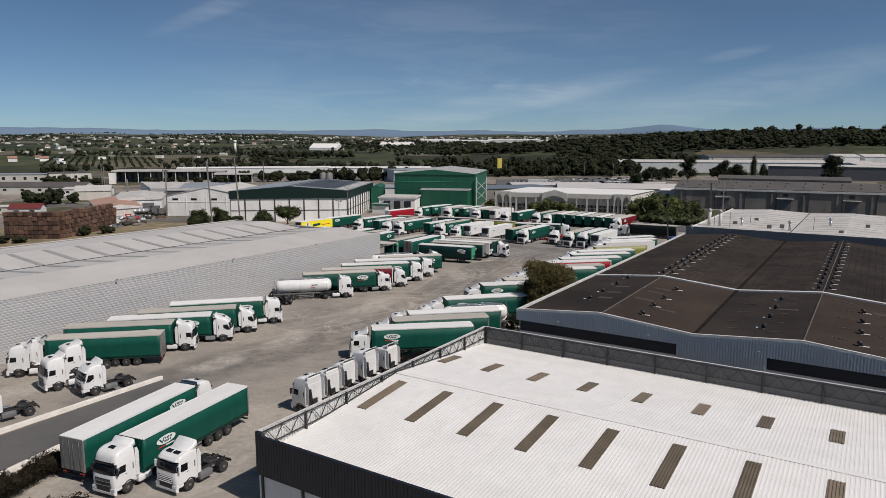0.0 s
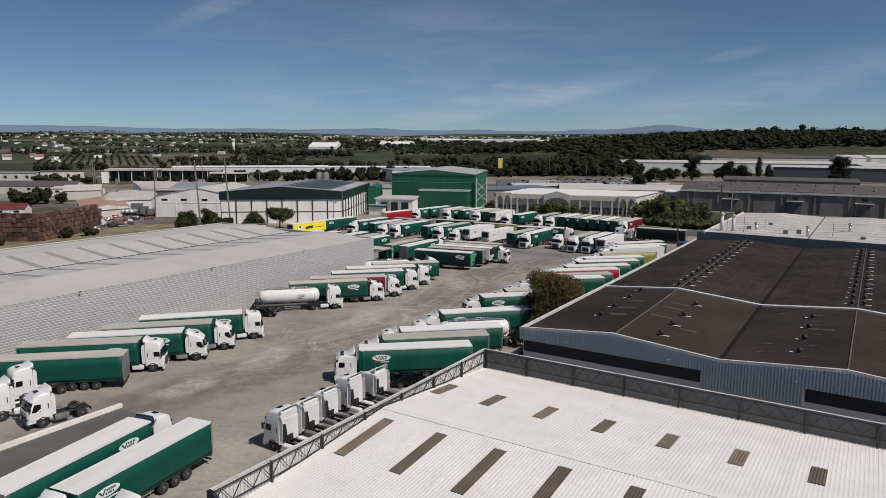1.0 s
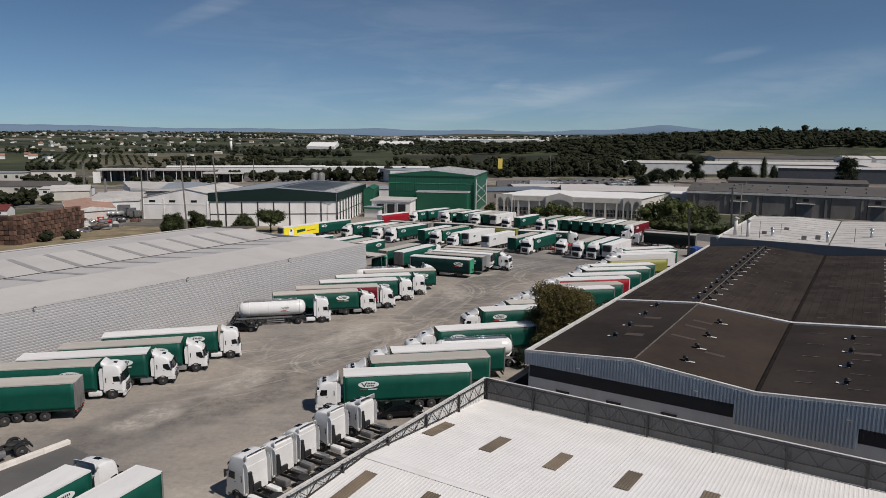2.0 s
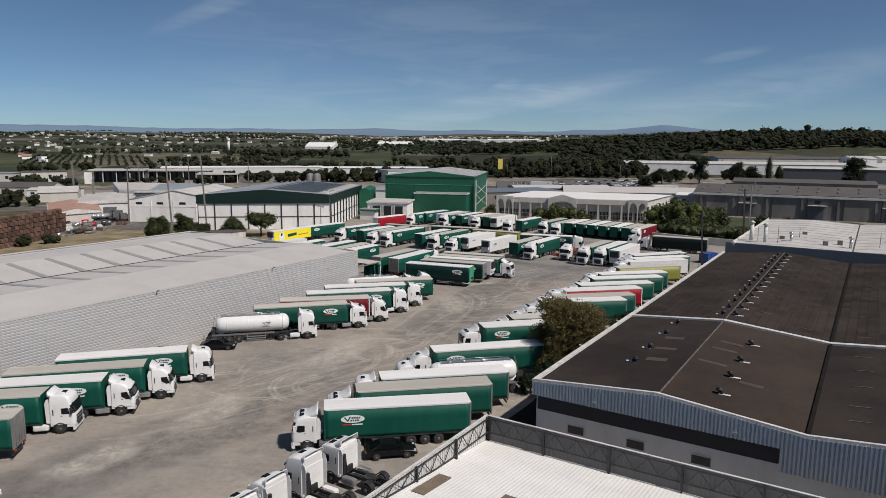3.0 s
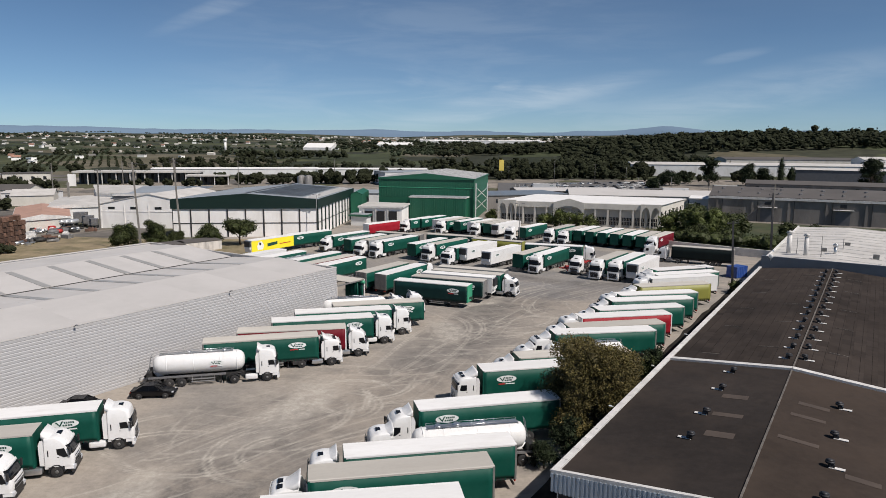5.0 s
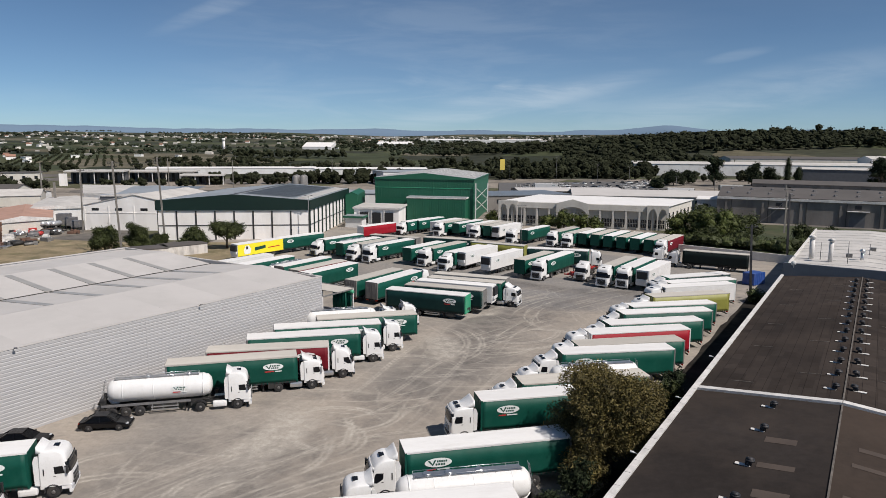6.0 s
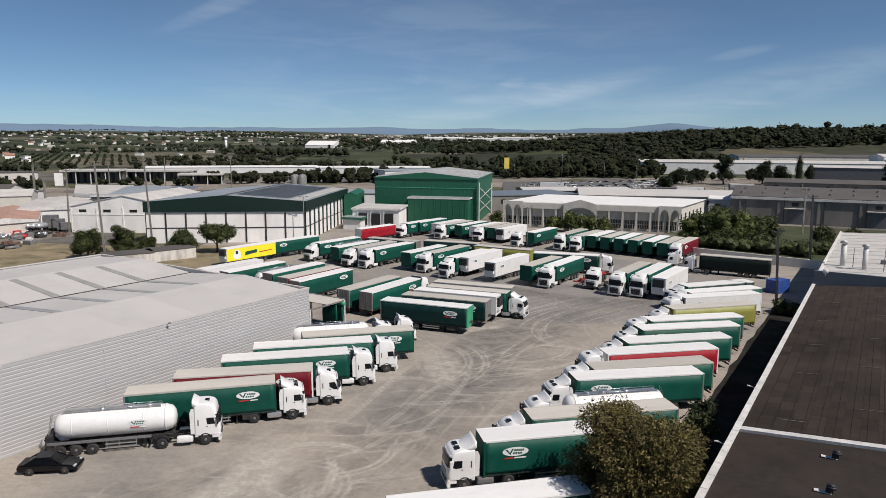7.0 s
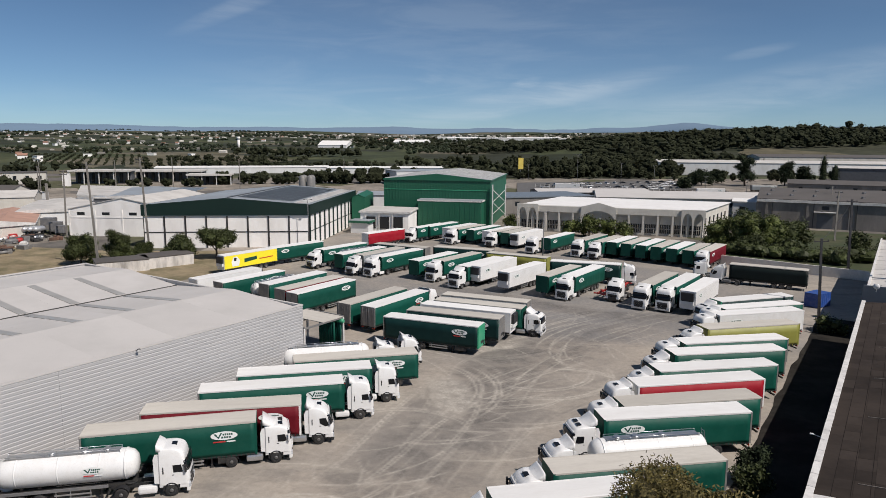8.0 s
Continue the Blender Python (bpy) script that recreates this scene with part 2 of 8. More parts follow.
M["hallstrip"] = material("grey_rooflight_strip", (0.32, 0.312, 0.295), 0.45, vary=0.12, dirt=(0.2, 0.19, 0.17), dirt_amount=0.4)
M["mastic"] = material("greyed_mastic_strip", (0.13, 0.115, 0.10), 0.9, vary=0.35, big=0.8, dirt=(0.04, 0.034, 0.03), dirt_amount=0.9, dirt_scale=1.5)
M["joint"] = material("felt_seam", (0.018, 0.015, 0.014), 0.95, vary=0.3, gloss=0.05)
M["wallbright"] = material("bright_white_rendered_wall", (0.82, 0.80, 0.77), 0.85, vary=0.06, big=0.15, dirt=(0.55, 0.52, 0.48), dirt_amount=0.5, dirt_scale=0.25, space="World", stretch=(1, 1, 0.35))
M["darkdoor"] = material("dark_steel_door", (0.10, 0.105, 0.115), 0.6, vary=0.15, big=0.5)
M["gutter"] = material("dark_gutter", (0.05, 0.048, 0.045), 0.8, vary=0.2)
M["greenclad"] = material("dark_green_ribbed_cladding", (0.012, 0.10, 0.055), 0.5, vary=0.08, big=0.2)
M["greenfascia"] = material("dark_green_fascia", (0.003, 0.017, 0.0125), 0.5, vary=0.1, big=0.2)
M["greyroof"] = material("grey_metal_roof", (0.31, 0.335, 0.355), 0.5, 0.1, vary=0.12, big=0.1, dirt=(0.17, 0.165, 0.16), dirt_amount=0.5, dirt_scale=0.2)
M["brownroof"] = material("weathered_fibre_cement_roof", (0.085, 0.077, 0.072), 0.9, vary=0.15, big=0.1, dirt=(0.08, 0.075, 0.07), dirt_amount=0.5, dirt_scale=0.15)
M["solar"] = material("solar_panel_glass", (0.15, 0.17, 0.19), 0.4, vary=0.1)
M["tileroof"] = material("pink_clay_tile_roof", (0.40, 0.24, 0.18), 0.85, vary=0.15, big=0.3, dirt=(0.25, 0.19, 0.16), dirt_amount=0.5)
M["window"] = material("dark_window_glass", (0.02, 0.024, 0.028), 0.1, vary=0.1)
M["rubberdock"] = material("black_dock_shelter", (0.012, 0.012, 0.013), 0.8, vary=0.2)
M["wood"] = material("brown_pallet_wood", (0.135, 0.075, 0.052), 0.9, vary=0.3, big=0.8, spread=0.5, dirt=(0.06, 0.042, 0.034), dirt_amount=0.5)
M["pole"] = material("weathered_pole", (0.21, 0.195, 0.175), 0.9, vary=0.2)
M["bark"] = material("bark", (0.085, 0.065, 0.048), 0.95, vary=0.3, bump=0.01)
M["leaf"] = material("olive_green_leaves", (0.04, 0.05, 0.0145), 0.65, vary=0.2, island=0.5, gloss=0.3)
M["leafdry"] = material("olive_brown_leaves", (0.095, 0.077, 0.024), 0.7, vary=0.35, big=0.5, island=0.6, gloss=0.3)
M["leaffresh"] = material("fresh_green_leaves", (0.06, 0.074, 0.017), 0.65, vary=0.2, island=0.5, gloss=0.3)
M["pine"] = material("dark_evergreen_leaves", (0.018, 0.026, 0.011), 0.75, vary=0.2, island=0.5, gloss=0.2)
M["darkred"] = material("dull_red_tile_roof", (0.13, 0.022, 0.02), 0.9, vary=0.15, big=0.5)
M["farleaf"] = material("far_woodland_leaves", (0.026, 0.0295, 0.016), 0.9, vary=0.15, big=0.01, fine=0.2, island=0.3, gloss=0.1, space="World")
# paler leaf colour for far trees: distance haze is put into it
M["hazeleaf"] = material("far_leaves_haze_in_colour", (0.034, 0.043, 0.027), 0.9, vary=0.25, big=0.01, fine=0.2, island=0.35, gloss=0.05, space="World")
M["grass"] = material("rough_grass", (0.03, 0.042, 0.012), 0.95, vary=0.3, big=0.15, fine=2, dirt=(0.09, 0.075, 0.04), dirt_amount=0.8, dirt_scale=0.12, space="World")
M["drygrass"] = material("dry_grass", (0.24, 0.19, 0.115), 0.95, vary=0.25, big=0.2, fine=2, dirt=(0.055, 0.062, 0.022), dirt_amount=1.0, dirt_scale=0.14, space="World")
M["asphalt"] = material("dark_asphalt", (0.1, 0.097, 0.094), 0.9, vary=0.15, big=0.2, fine=6, dirt=(0.12, 0.11, 0.1), dirt_amount=0.5, dirt_scale=0.2, space="World")
M["kerb"] = material("white_painted_concrete", (0.74, 0.70, 0.64), 0.85, vary=0.08, big=0.8, dirt=(0.45, 0.41, 0.35), dirt_amount=0.4)
M["bluebin"] = material("blue_steel", (0.015, 0.06, 0.26), 0.5, vary=0.1, dirt=DUST, dirt_amount=0.2)
M["signyellow"] = material("yellow_sign_sheet", (0.72, 0.56, 0.12), 0.5, vary=0.05)
M["farwhite"] = material("far_white_wall", (0.76, 0.75, 0.72), 0.85, vary=0.08, big=0.05, fine=0.4, spread=0.15, space="World")
M["farpale"] = material("far_pale_walls", (0.42, 0.40, 0.36), 0.9, vary=0.1, big=0.05, fine=0.4, island=0.55, space="World")
M["fartile"] = material("far_clay_roof", (0.28, 0.155, 0.11), 0.9, vary=0.12, big=0.05, fine=0.4, spread=0.25, space="World")


def ramp_ground(name, colours, cell, grain, rough=0.95):
    """Ground of irregular patches: colours picked by large noise and cells, with fine grain."""
    m = bpy.data.materials.new(name)
    m.use_nodes = True
    n, l = m.node_tree.nodes, m.node_tree.links
    b = n["Principled BSDF"]
    b.inputs["Roughness"].default_value = rough
    b.inputs["Specular IOR Level"].default_value = 0.15
    pos = n.new("ShaderNodeNewGeometry").outputs["Position"]
    bend = n.new("ShaderNodeTexNoise")
    bend.inputs["Scale"].default_value, bend.inputs["Detail"].default_value = 0.6 / cell, 3
    l.new(pos, bend.inputs["Vector"])
    add = n.new("ShaderNodeVectorMath")
    add.operation = "MULTIPLY_ADD"
    l.new(bend.outputs["Color"], add.inputs[0])
    add.inputs[1].default_value = (cell * 1.5, cell * 1.5, 0)
    l.new(pos, add.inputs[2])
    v = n.new("ShaderNodeTexVoronoi")
    v.inputs["Scale"].default_value = 1 / cell
    l.new(add.outputs[0], v.inputs["Vector"])
    sep = n.new("ShaderNodeSeparateColor")
    l.new(v.outputs["Color"], sep.inputs[0])
    r = n.new("ShaderNodeValToRGB")
    r.color_ramp.interpolation = "CONSTANT"
    while len(r.color_ramp.elements) < len(colours):
        r.color_ramp.elements.new(0.5)
    for k, c in enumerate(colours):
        r.color_ramp.elements[k].position = k / len(colours)
        r.color_ramp.elements[k].color = (*c, 1)
    l.new(sep.outputs[0], r.inputs[0])
    g = n.new("ShaderNodeTexNoise")
    g.inputs["Scale"].default_value, g.inputs["Detail"].default_value, g.inputs["Roughness"].default_value = grain, 8, 0.7
    l.new(pos, g.inputs["Vector"])
    mr = n.new("ShaderNodeMapRange")
    for k, x in zip(("From Min", "From Max", "To Min", "To Max"), (0.3, 0.7, 0.55, 1.4)):
        mr.inputs[k].default_value = x
    l.new(g.outputs["Fac"], mr.inputs["Value"])
    x = n.new("ShaderNodeMix")
    x.data_type, x.blend_type = "RGBA", "MULTIPLY"
    x.inputs["Factor"].default_value = 1
    l.new(r.outputs[0], x.inputs[6])
    l.new(mr.outputs[0], x.inputs[7])
    l.new(x.outputs[2], b.inputs["Base Color"])
    return m


M["land"] = ramp_ground("patchwork_of_fields", [(0.046, 0.048, 0.031), (0.055, 0.064, 0.033), (0.036, 0.039, 0.026), (0.10, 0.09, 0.06), (0.046, 0.054, 0.03), (0.066, 0.072, 0.038), (0.03, 0.035, 0.021), (0.125, 0.113, 0.08)], 95, 0.05)
M["town"] = ramp_ground("dusty_industrial_ground", [(0.2, 0.178, 0.15), (0.13, 0.12, 0.108), (0.25, 0.22, 0.185), (0.085, 0.085, 0.05)], 28, 0.12)


def yard_material():
    """Dusty pale concrete and tar: grey wear in the lane, beige dust beside the walls, dark oil and rubber stains."""
    m = bpy.data.materials.new("dusty_yard_surface")
    m.use_nodes = True
    n, l = m.node_tree.nodes, m.node_tree.links
    b = n["Principled BSDF"]
    b.inputs["Roughness"].default_value = 0.9
    b.inputs["Specular IOR Level"].default_value = 0.2
    pos = n.new("ShaderNodeNewGeometry").outputs["Position"]

    def nz(scale, detail, rough, stretch=None):
        t = n.new("ShaderNodeTexNoise")
        t.inputs["Scale"].default_value, t.inputs["Detail"].default_value, t.inputs["Roughness"].default_value = scale, detail, rough
        src = pos
        if stretch:
            mp = n.new("ShaderNodeMapping")
            mp.inputs["Rotation"].default_value = (0, 0, stretch[0])
            mp.inputs["Scale"].default_value = stretch[1]
            l.new(pos, mp.inputs["Vector"])
            src = mp.outputs[0]
        l.new(src, t.inputs["Vector"])
        return t.outputs["Fac"]

    def lev(s, a, c, d, e):
        r = n.new("ShaderNodeMapRange")
        r.interpolation_type = "SMOOTHSTEP"
        l.new(s, r.inputs["Value"])
        for k, x in zip(("From Min", "From Max", "To Min", "To Max"), (a, c, d, e)):
            r.inputs[k].default_value = x
        return r.outputs[0]

    def mix(f, c1, c2, kind="MIX"):
        x = n.new("ShaderNodeMix")
        x.data_type, x.blend_type = "RGBA", kind
        if f is None:
            x.inputs["Factor"].default_value = 1
        else:
            l.new(f, x.inputs["Factor"])
        for s, c in ((6, c1), (7, c2)):
            if isinstance(c, tuple):
                x.inputs[s].default_value = (*c, 1)
            else:
                l.new(c, x.inputs[s])
        return x.outputs[2]

    c = mix(lev(nz(0.05, 5, 0.55), 0.36, 0.64, 0, 1), (0.345, 0.303, 0.255), (0.25, 0.229, 0.204))
    c = mix(lev(nz(0.085, 6, 0.6, (radians(30), (1.0, 0.6, 1))), 0.5, 0.72, 0, 0.6), c, (0.165, 0.153, 0.14))
    c = mix(lev(nz(0.2, 8, 0.62, (radians(-30), (0.6, 1.2, 1))), 0.5, 0.75, 0, 0.5), c, (0.40, 0.362, 0.305))
    c = mix(lev(nz(0.22, 8, 0.66, (radians(-58), (0.6, 1.3, 1))), 0.48, 0.72, 0, 0.6), c, (0.165, 0.152, 0.138))
    c = mix(lev(nz(0.6, 8, 0.72, (radians(25), (0.5, 1.2, 1))), 0.56, 0.78, 0, 0.42), c, (0.42, 0.385, 0.325))
    c = mix(lev(nz(0.9, 9, 0.74, (radians(-32), (0.5, 1.3, 1))), 0.5, 0.76, 0, 0.42), c, (0.16, 0.146, 0.132))
    c = mix(lev(nz(3.2, 5, 0.6), 0.62, 0.75, 0, 0.35), c, (0.12, 0.108, 0.096))
    def worn(name, big, least, most):
        """A kind of wear that the sheet carries, broken up by grit at two sizes."""
        a = n.new("ShaderNodeAttribute")
        a.attribute_name = name
        out = a.outputs["Fac"]
        for source in (lev(nz(big, 6, 0.65), 0.32, 0.66, least, most), lev(nz(1.7, 7, 0.72), 0.34, 0.62, 0.5, 1.0)):
            x = n.new("ShaderNodeMath")
            x.operation = "MULTIPLY"
            l.new(out, x.inputs[0]), l.new(source, x.inputs[1])
            out = x.outputs[0]
        return out

    c = mix(worn("tar", 0.12, 0.5, 1.0), c, (0.185, 0.182, 0.18))
    c = mix(worn("dark", 0.4, 0.35, 1.0), c, (0.118, 0.109, 0.101))
    c = mix(worn("pale", 0.6, 0.3, 0.88), c, (0.47, 0.434, 0.376))
    c = mix(None, c, lev(nz(1.6, 9, 0.74), 0.25, 0.75, 0.84, 1.14), "MULTIPLY")
    l.new(c, b.inputs["Base Color"])
    bp = n.new("ShaderNodeBump")
    bp.inputs["Strength"].default_value, bp.inputs["Distance"].default_value = 0.35, 0.02
    l.new(nz(2.5, 8, 0.7), bp.inputs["Height"])
    l.new(bp.outputs[0], b.inputs["Normal"])
    return m


M["yard"] = yard_material()


# ---- mesh helpers ----
def box(bm, x0, x1, y0, y1, z0, z1, bevel=0.0):
    v = [bm.verts.new(p) for p in ((x0, y0, z0), (x1, y0, z0), (x1, y1, z0), (x0, y1, z0), (x0, y0, z1), (x1, y0, z1), (x1, y1, z1), (x0, y1, z1))]
    f = [bm.faces.new([v[i] for i in q]) for q in ((3, 2, 1, 0), (4, 5, 6, 7), (0, 1, 5, 4), (1, 2, 6, 5), (2, 3, 7, 6), (3, 0, 4, 7))]
    if bevel:
        bmesh.ops.bevel(bm, geom=list({e for q in f for e in q.edges}), offset=bevel, segments=2, affect="EDGES", profile=0.6)
    return bm


def prism(bm, poly, a0, a1, axis="y"):
    """A closed outline, in (x, z) along y, in (y, z) along x, or in (x, y) along z, drawn from a0 to a1."""
    put = {"y": lambda p, a: (p[0], a, p[1]), "x": lambda p, a: (a, p[0], p[1]), "z": lambda p, a: (p[0], p[1], a)}[axis]
    lo, hi = [bm.verts.new(put(p, a0)) for p in poly], [bm.verts.new(put(p, a1)) for p in poly]
    k = len(poly)
    sides = [bm.faces.new((lo[i], lo[(i + 1) % k], hi[(i + 1) % k], hi[i])) for i in range(k)]
    caps = [bm.faces.new(lo[::-1]), bm.faces.new(hi)]
    bmesh.ops.recalc_face_normals(bm, faces=sides + caps)
    return sides, caps


def cyl(bm, p0, p1, r0, r1=None, seg=12, caps=True):
    p0, p1 = Vector(p0), Vector(p1)
    d = (p1 - p0).normalized()
    a = d.orthogonal().normalized()
    b = d.cross(a)
    r1 = r0 if r1 is None else r1
    ring = lambda c, r: [bm.verts.new(c + r * (math.cos(2 * math.pi * i / seg) * a + math.sin(2 * math.pi * i / seg) * b)) for i in range(seg)]
    lo, hi = ring(p0, r0), ring(p1, r1)
    for i in range(seg):
        bm.faces.new((lo[i], lo[(i + 1) % seg], hi[(i + 1) % seg], hi[i])).smooth = True
    if caps:
        bm.faces.new(lo[::-1]), bm.faces.new(hi)
    return bm


def bar(bm, p0, p1, t, up=(0, 0, 1)):
    """A square bar of thickness t between two points."""
    p0, p1 = Vector(p0), Vector(p1)
    d = (p1 - p0).normalized()
    s = d.cross(Vector(up))
    s = s.normalized() if s.length > 1e-4 else Vector((1, 0, 0))
    q = s.cross(d)
    c = [(-1, -1), (1, -1), (1, 1), (-1, 1)]
    lo, hi = [bm.verts.new(p0 + t / 2 * (i * s + j * q)) for i, j in c], [bm.verts.new(p1 + t / 2 * (i * s + j * q)) for i, j in c]
    for i in range(4):
        bm.faces.new((lo[i], lo[(i + 1) % 4], hi[(i + 1) % 4], hi[i]))
    bm.faces.new(lo[::-1]), bm.faces.new(hi)
    return bm


def lathe(bm, profile, axis="y", seg=20, centre=(0, 0, 0)):
    """Turns (radius, place along the axis) rows about the axis."""
    cx, cy, cz = centre
    rings = []
    for r, a in profile:
        row = []
        for i in range(seg):
            c, s = r * math.cos(2 * math.pi * i / seg), r * math.sin(2 * math.pi * i / seg)
            row.append(bm.verts.new((cx + c, cy + a, cz + s) if axis == "y" else (cx + a, cy + c, cz + s) if axis == "x" else (cx + c, cy + s, cz + a)))
        rings.append(row)
    for p, q in zip(rings, rings[1:]):
        for i in range(seg):
            bm.faces.new((p[i], p[(i + 1) % seg], q[(i + 1) % seg], q[i])).smooth = True
    bm.faces.new(rings[0][::-1]), bm.faces.new(rings[-1])
    bmesh.ops.recalc_face_normals(bm, faces=bm.faces[:])
    return bm


def done(bm, name):
    me = bpy.data.meshes.new(name)
    bm.to_mesh(me)
    bm.free()
    return me


def part(name, bm, mat, parent, label="", at=None):
    """Links a bmesh, or a mesh made before, as one object under a thing or a part."""
    me = bm if isinstance(bm, bpy.types.Mesh) else done(bm, name)
    if not me.materials:
        me.materials.append(mat)
    ob = new(name, me)
    ob.parent = parent
    if at is not None:
        ob.matrix_basis = at if isinstance(at, Matrix) else Matrix.Translation(at)
    if label:
        tagged(ob, label)
    return ob


def thing(name, label, category, group="", kind="", at=None):
    ob = new(name)
    ob.empty_display_size = 0.5
    if at is not None:
        ob.matrix_basis = at
    return tagged(ob, label, category, group, kind)


def solid(name, bm, mat, label="", category="", kind="structure", at=None):
    me = done(bm, name)
    me.materials.append(mat)
    ob = new(name, me)
    if at is not None:
        ob.matrix_basis = at
    return tagged(ob, label, category, "", kind)


def ribs(bm, length, depth, pitch, amp, flat=0.5, z=0.0):
    """A ribbed sheet: ribs run along y, it is `length` wide along x; raised by amp over each rib."""
    xs, k = [], int(round(length / pitch))
    p = length / k
    for i in range(k):
        a = i * p
        xs += [(a, 0), (a + p * flat, 0), (a + p * (flat + 0.1), amp), (a + p * 0.9, amp)]
    xs.append((length, 0))
    lo, hi = [bm.verts.new((x, 0, z + h)) for x, h in xs], [bm.verts.new((x, depth, z + h)) for x, h in xs]
    for i in range(len(xs) - 1):
        bm.faces.new((lo[i], lo[i + 1], hi[i + 1], hi[i]))
    return bm


# the yard's own axes: ALONG its long walls, ACROSS to the right of them
ALONG, ACROSS = Vector((0.5285, 0.849, 0)), Vector((0.849, -0.5285, 0))
TURN_ALONG = math.degrees(math.atan2(ALONG.y, ALONG.x))


def yard_frame(x, y, z=0.0):
    """A frame whose x runs across and whose y runs along the yard."""
    return pose(x, y, z, 0, 0, TURN_ALONG - 90)


# ---- land ----
def land_height(x, y):
    r = math.hypot(x, y)
    k = max(0.0, min(1.0, (r - 380) / 500))
    h = -0.05 + 0.0175 * max(0, r - 420) * k
    h += 24 * math.exp(-((x - 560) / 330) ** 2 - ((y - 1020) / 260) ** 2)
    h += 8 * math.exp(-((x - 300) / 200) ** 2 - ((y - 1000) / 200) ** 2)
    if r > 900:
        h += (r - 900) / 3600 * 26 * (noise.noise(Vector((x / 700, y / 700, 3.1))) + 0.3 * noise.noise(Vector((x / 210, y / 210, 1.7))))
    return h


def build_land():
    bm = bmesh.new()
    xs = [-4600, -3800, -3100, -2500, -2000] + [-1600 + 80 * i for i in range(41)] + [2000, 2500, 3100, 3800, 4600]
    ys = [-900, -300, 0, 150, 300, 380] + [440 + 60 * i for i in range(30)] + [2300 + 150 * i for i in range(16)]
    grid = [[bm.verts.new((x, y, land_height(x, y))) for x in xs] for y in ys]
    for j in range(len(ys) - 1):
        for i in range(len(xs) - 1):
            f = bm.faces.new((grid[j][i], grid[j][i + 1], grid[j + 1][i + 1], grid[j + 1][i]))
            f.smooth = True
            f.material_index = 1 if ys[j] < 560 and -420 < xs[i] < 480 else 0
    ob = solid("ground", bm, M["land"], "patchwork of green and tan fields and dusty plots", "ground")
    ob.data.materials.append(M["town"])


build_land()


def build_yard():
    bm = bmesh.new()
    pts = [(-90, 66), (-60, 30), (-32, 8), (60, 8), (60, 120), (70, 165), (92, 200), (100, 225), (30, 275), (-30, 275), (-46, 215), (-60, 205), (-62, 170)]
    f = bm.faces.new([bm.verts.new((x, y, 0)) for x, y in pts])
    bm.normal_update()
    bmesh.ops.triangulate(bm, faces=[f])
    return solid("pavement", bm, M["yard"], "dusty grey and beige lorry yard with worn tyre tracks", "yard")


build_yard()


class WearSheet:
    """A fine sheet over a stretch of the yard; each corner carries how dark, how dusty and how tarry it is."""

    def __init__(self, x0, x1, y0, y1, step):
        self.xs, self.ys = np.arange(x0, x1 + step / 2, step), np.arange(y0, y1 + step / 2, step)
        self.least = step * 1.15
        self.kinds = {k: np.zeros((len(self.ys), len(self.xs))) for k in ("dark", "pale", "tar")}

    def track(self, kind, line, width, much=1.0):
        """A strip along a line of points, worn most in its middle and least at its ends."""
        pts = np.array([tuple(q)[:2] for q in line])
        if width < self.least:
            much, width = much * width / self.least, self.least
        i0, i1 = np.searchsorted(self.xs, (pts[:, 0].min() - width, pts[:, 0].max() + width))
        j0, j1 = np.searchsorted(self.ys, (pts[:, 1].min() - width, pts[:, 1].max() + width))
        if i0 >= i1 or j0 >= j1:
            return
        gx, gy = np.meshgrid(self.xs[i0:i1], self.ys[j0:j1])
        best = np.zeros(gx.shape)
        n = len(pts) - 1
        for k in range(n):
            a, d = pts[k], pts[k + 1] - pts[k]
            f = np.clip(((gx - a[0]) * d[0] + (gy - a[1]) * d[1]) / max(1e-6, d @ d), 0, 1)
            r = np.hypot(gx - a[0] - f * d[0], gy - a[1] - f * d[1]) / (width / 2)
            end = np.minimum(1, 3.5 * np.minimum(k + f, n - k - f) / n)
            best = np.maximum(best, np.clip(1.25 * (1 - r * r), 0, 1) * end)
        part_of = self.kinds[kind][j0:j1, i0:i1]
        part_of[:] = 1 - (1 - part_of) * (1 - np.clip(best * much, 0, 1))

    def build(self, name, z, label):
        rows, cols = len(self.ys), len(self.xs)
        gx, gy = np.meshgrid(self.xs, self.ys)
        co = np.stack([gx.ravel(), gy.ravel(), np.full(gx.size, z)], 1)
        i = (np.arange(rows - 1)[:, None] * cols + np.arange(cols - 1)).ravel()
        quads = np.stack([i, i + 1, i + cols + 1, i + cols], 1)
        me = bpy.data.meshes.new(name)
        me.vertices.add(len(co)), me.loops.add(quads.size), me.polygons.add(len(quads))
        me.vertices.foreach_set("co", co.ravel())
        me.loops.foreach_set("vertex_index", quads.ravel())
        me.polygons.foreach_set("loop_start", np.arange(0, quads.size, 4))
        for kind, values in self.kinds.items():
            me.attributes.new(kind, "FLOAT", "POINT").data.foreach_set("value", values.ravel().astype(np.float32))
        me.update(calc_edges=True)
        me.materials.append(M["yard"])
        tagged(new(name, me), label, "yard", "", "structure")


def arc(x, y, r, a0, a1, n=26):
    return [(x + r * math.cos(radians(a0 + (a1 - a0) * i / n)), y + r * math.sin(radians(a0 + (a1 - a0) * i / n))) for i in range(n + 1)]


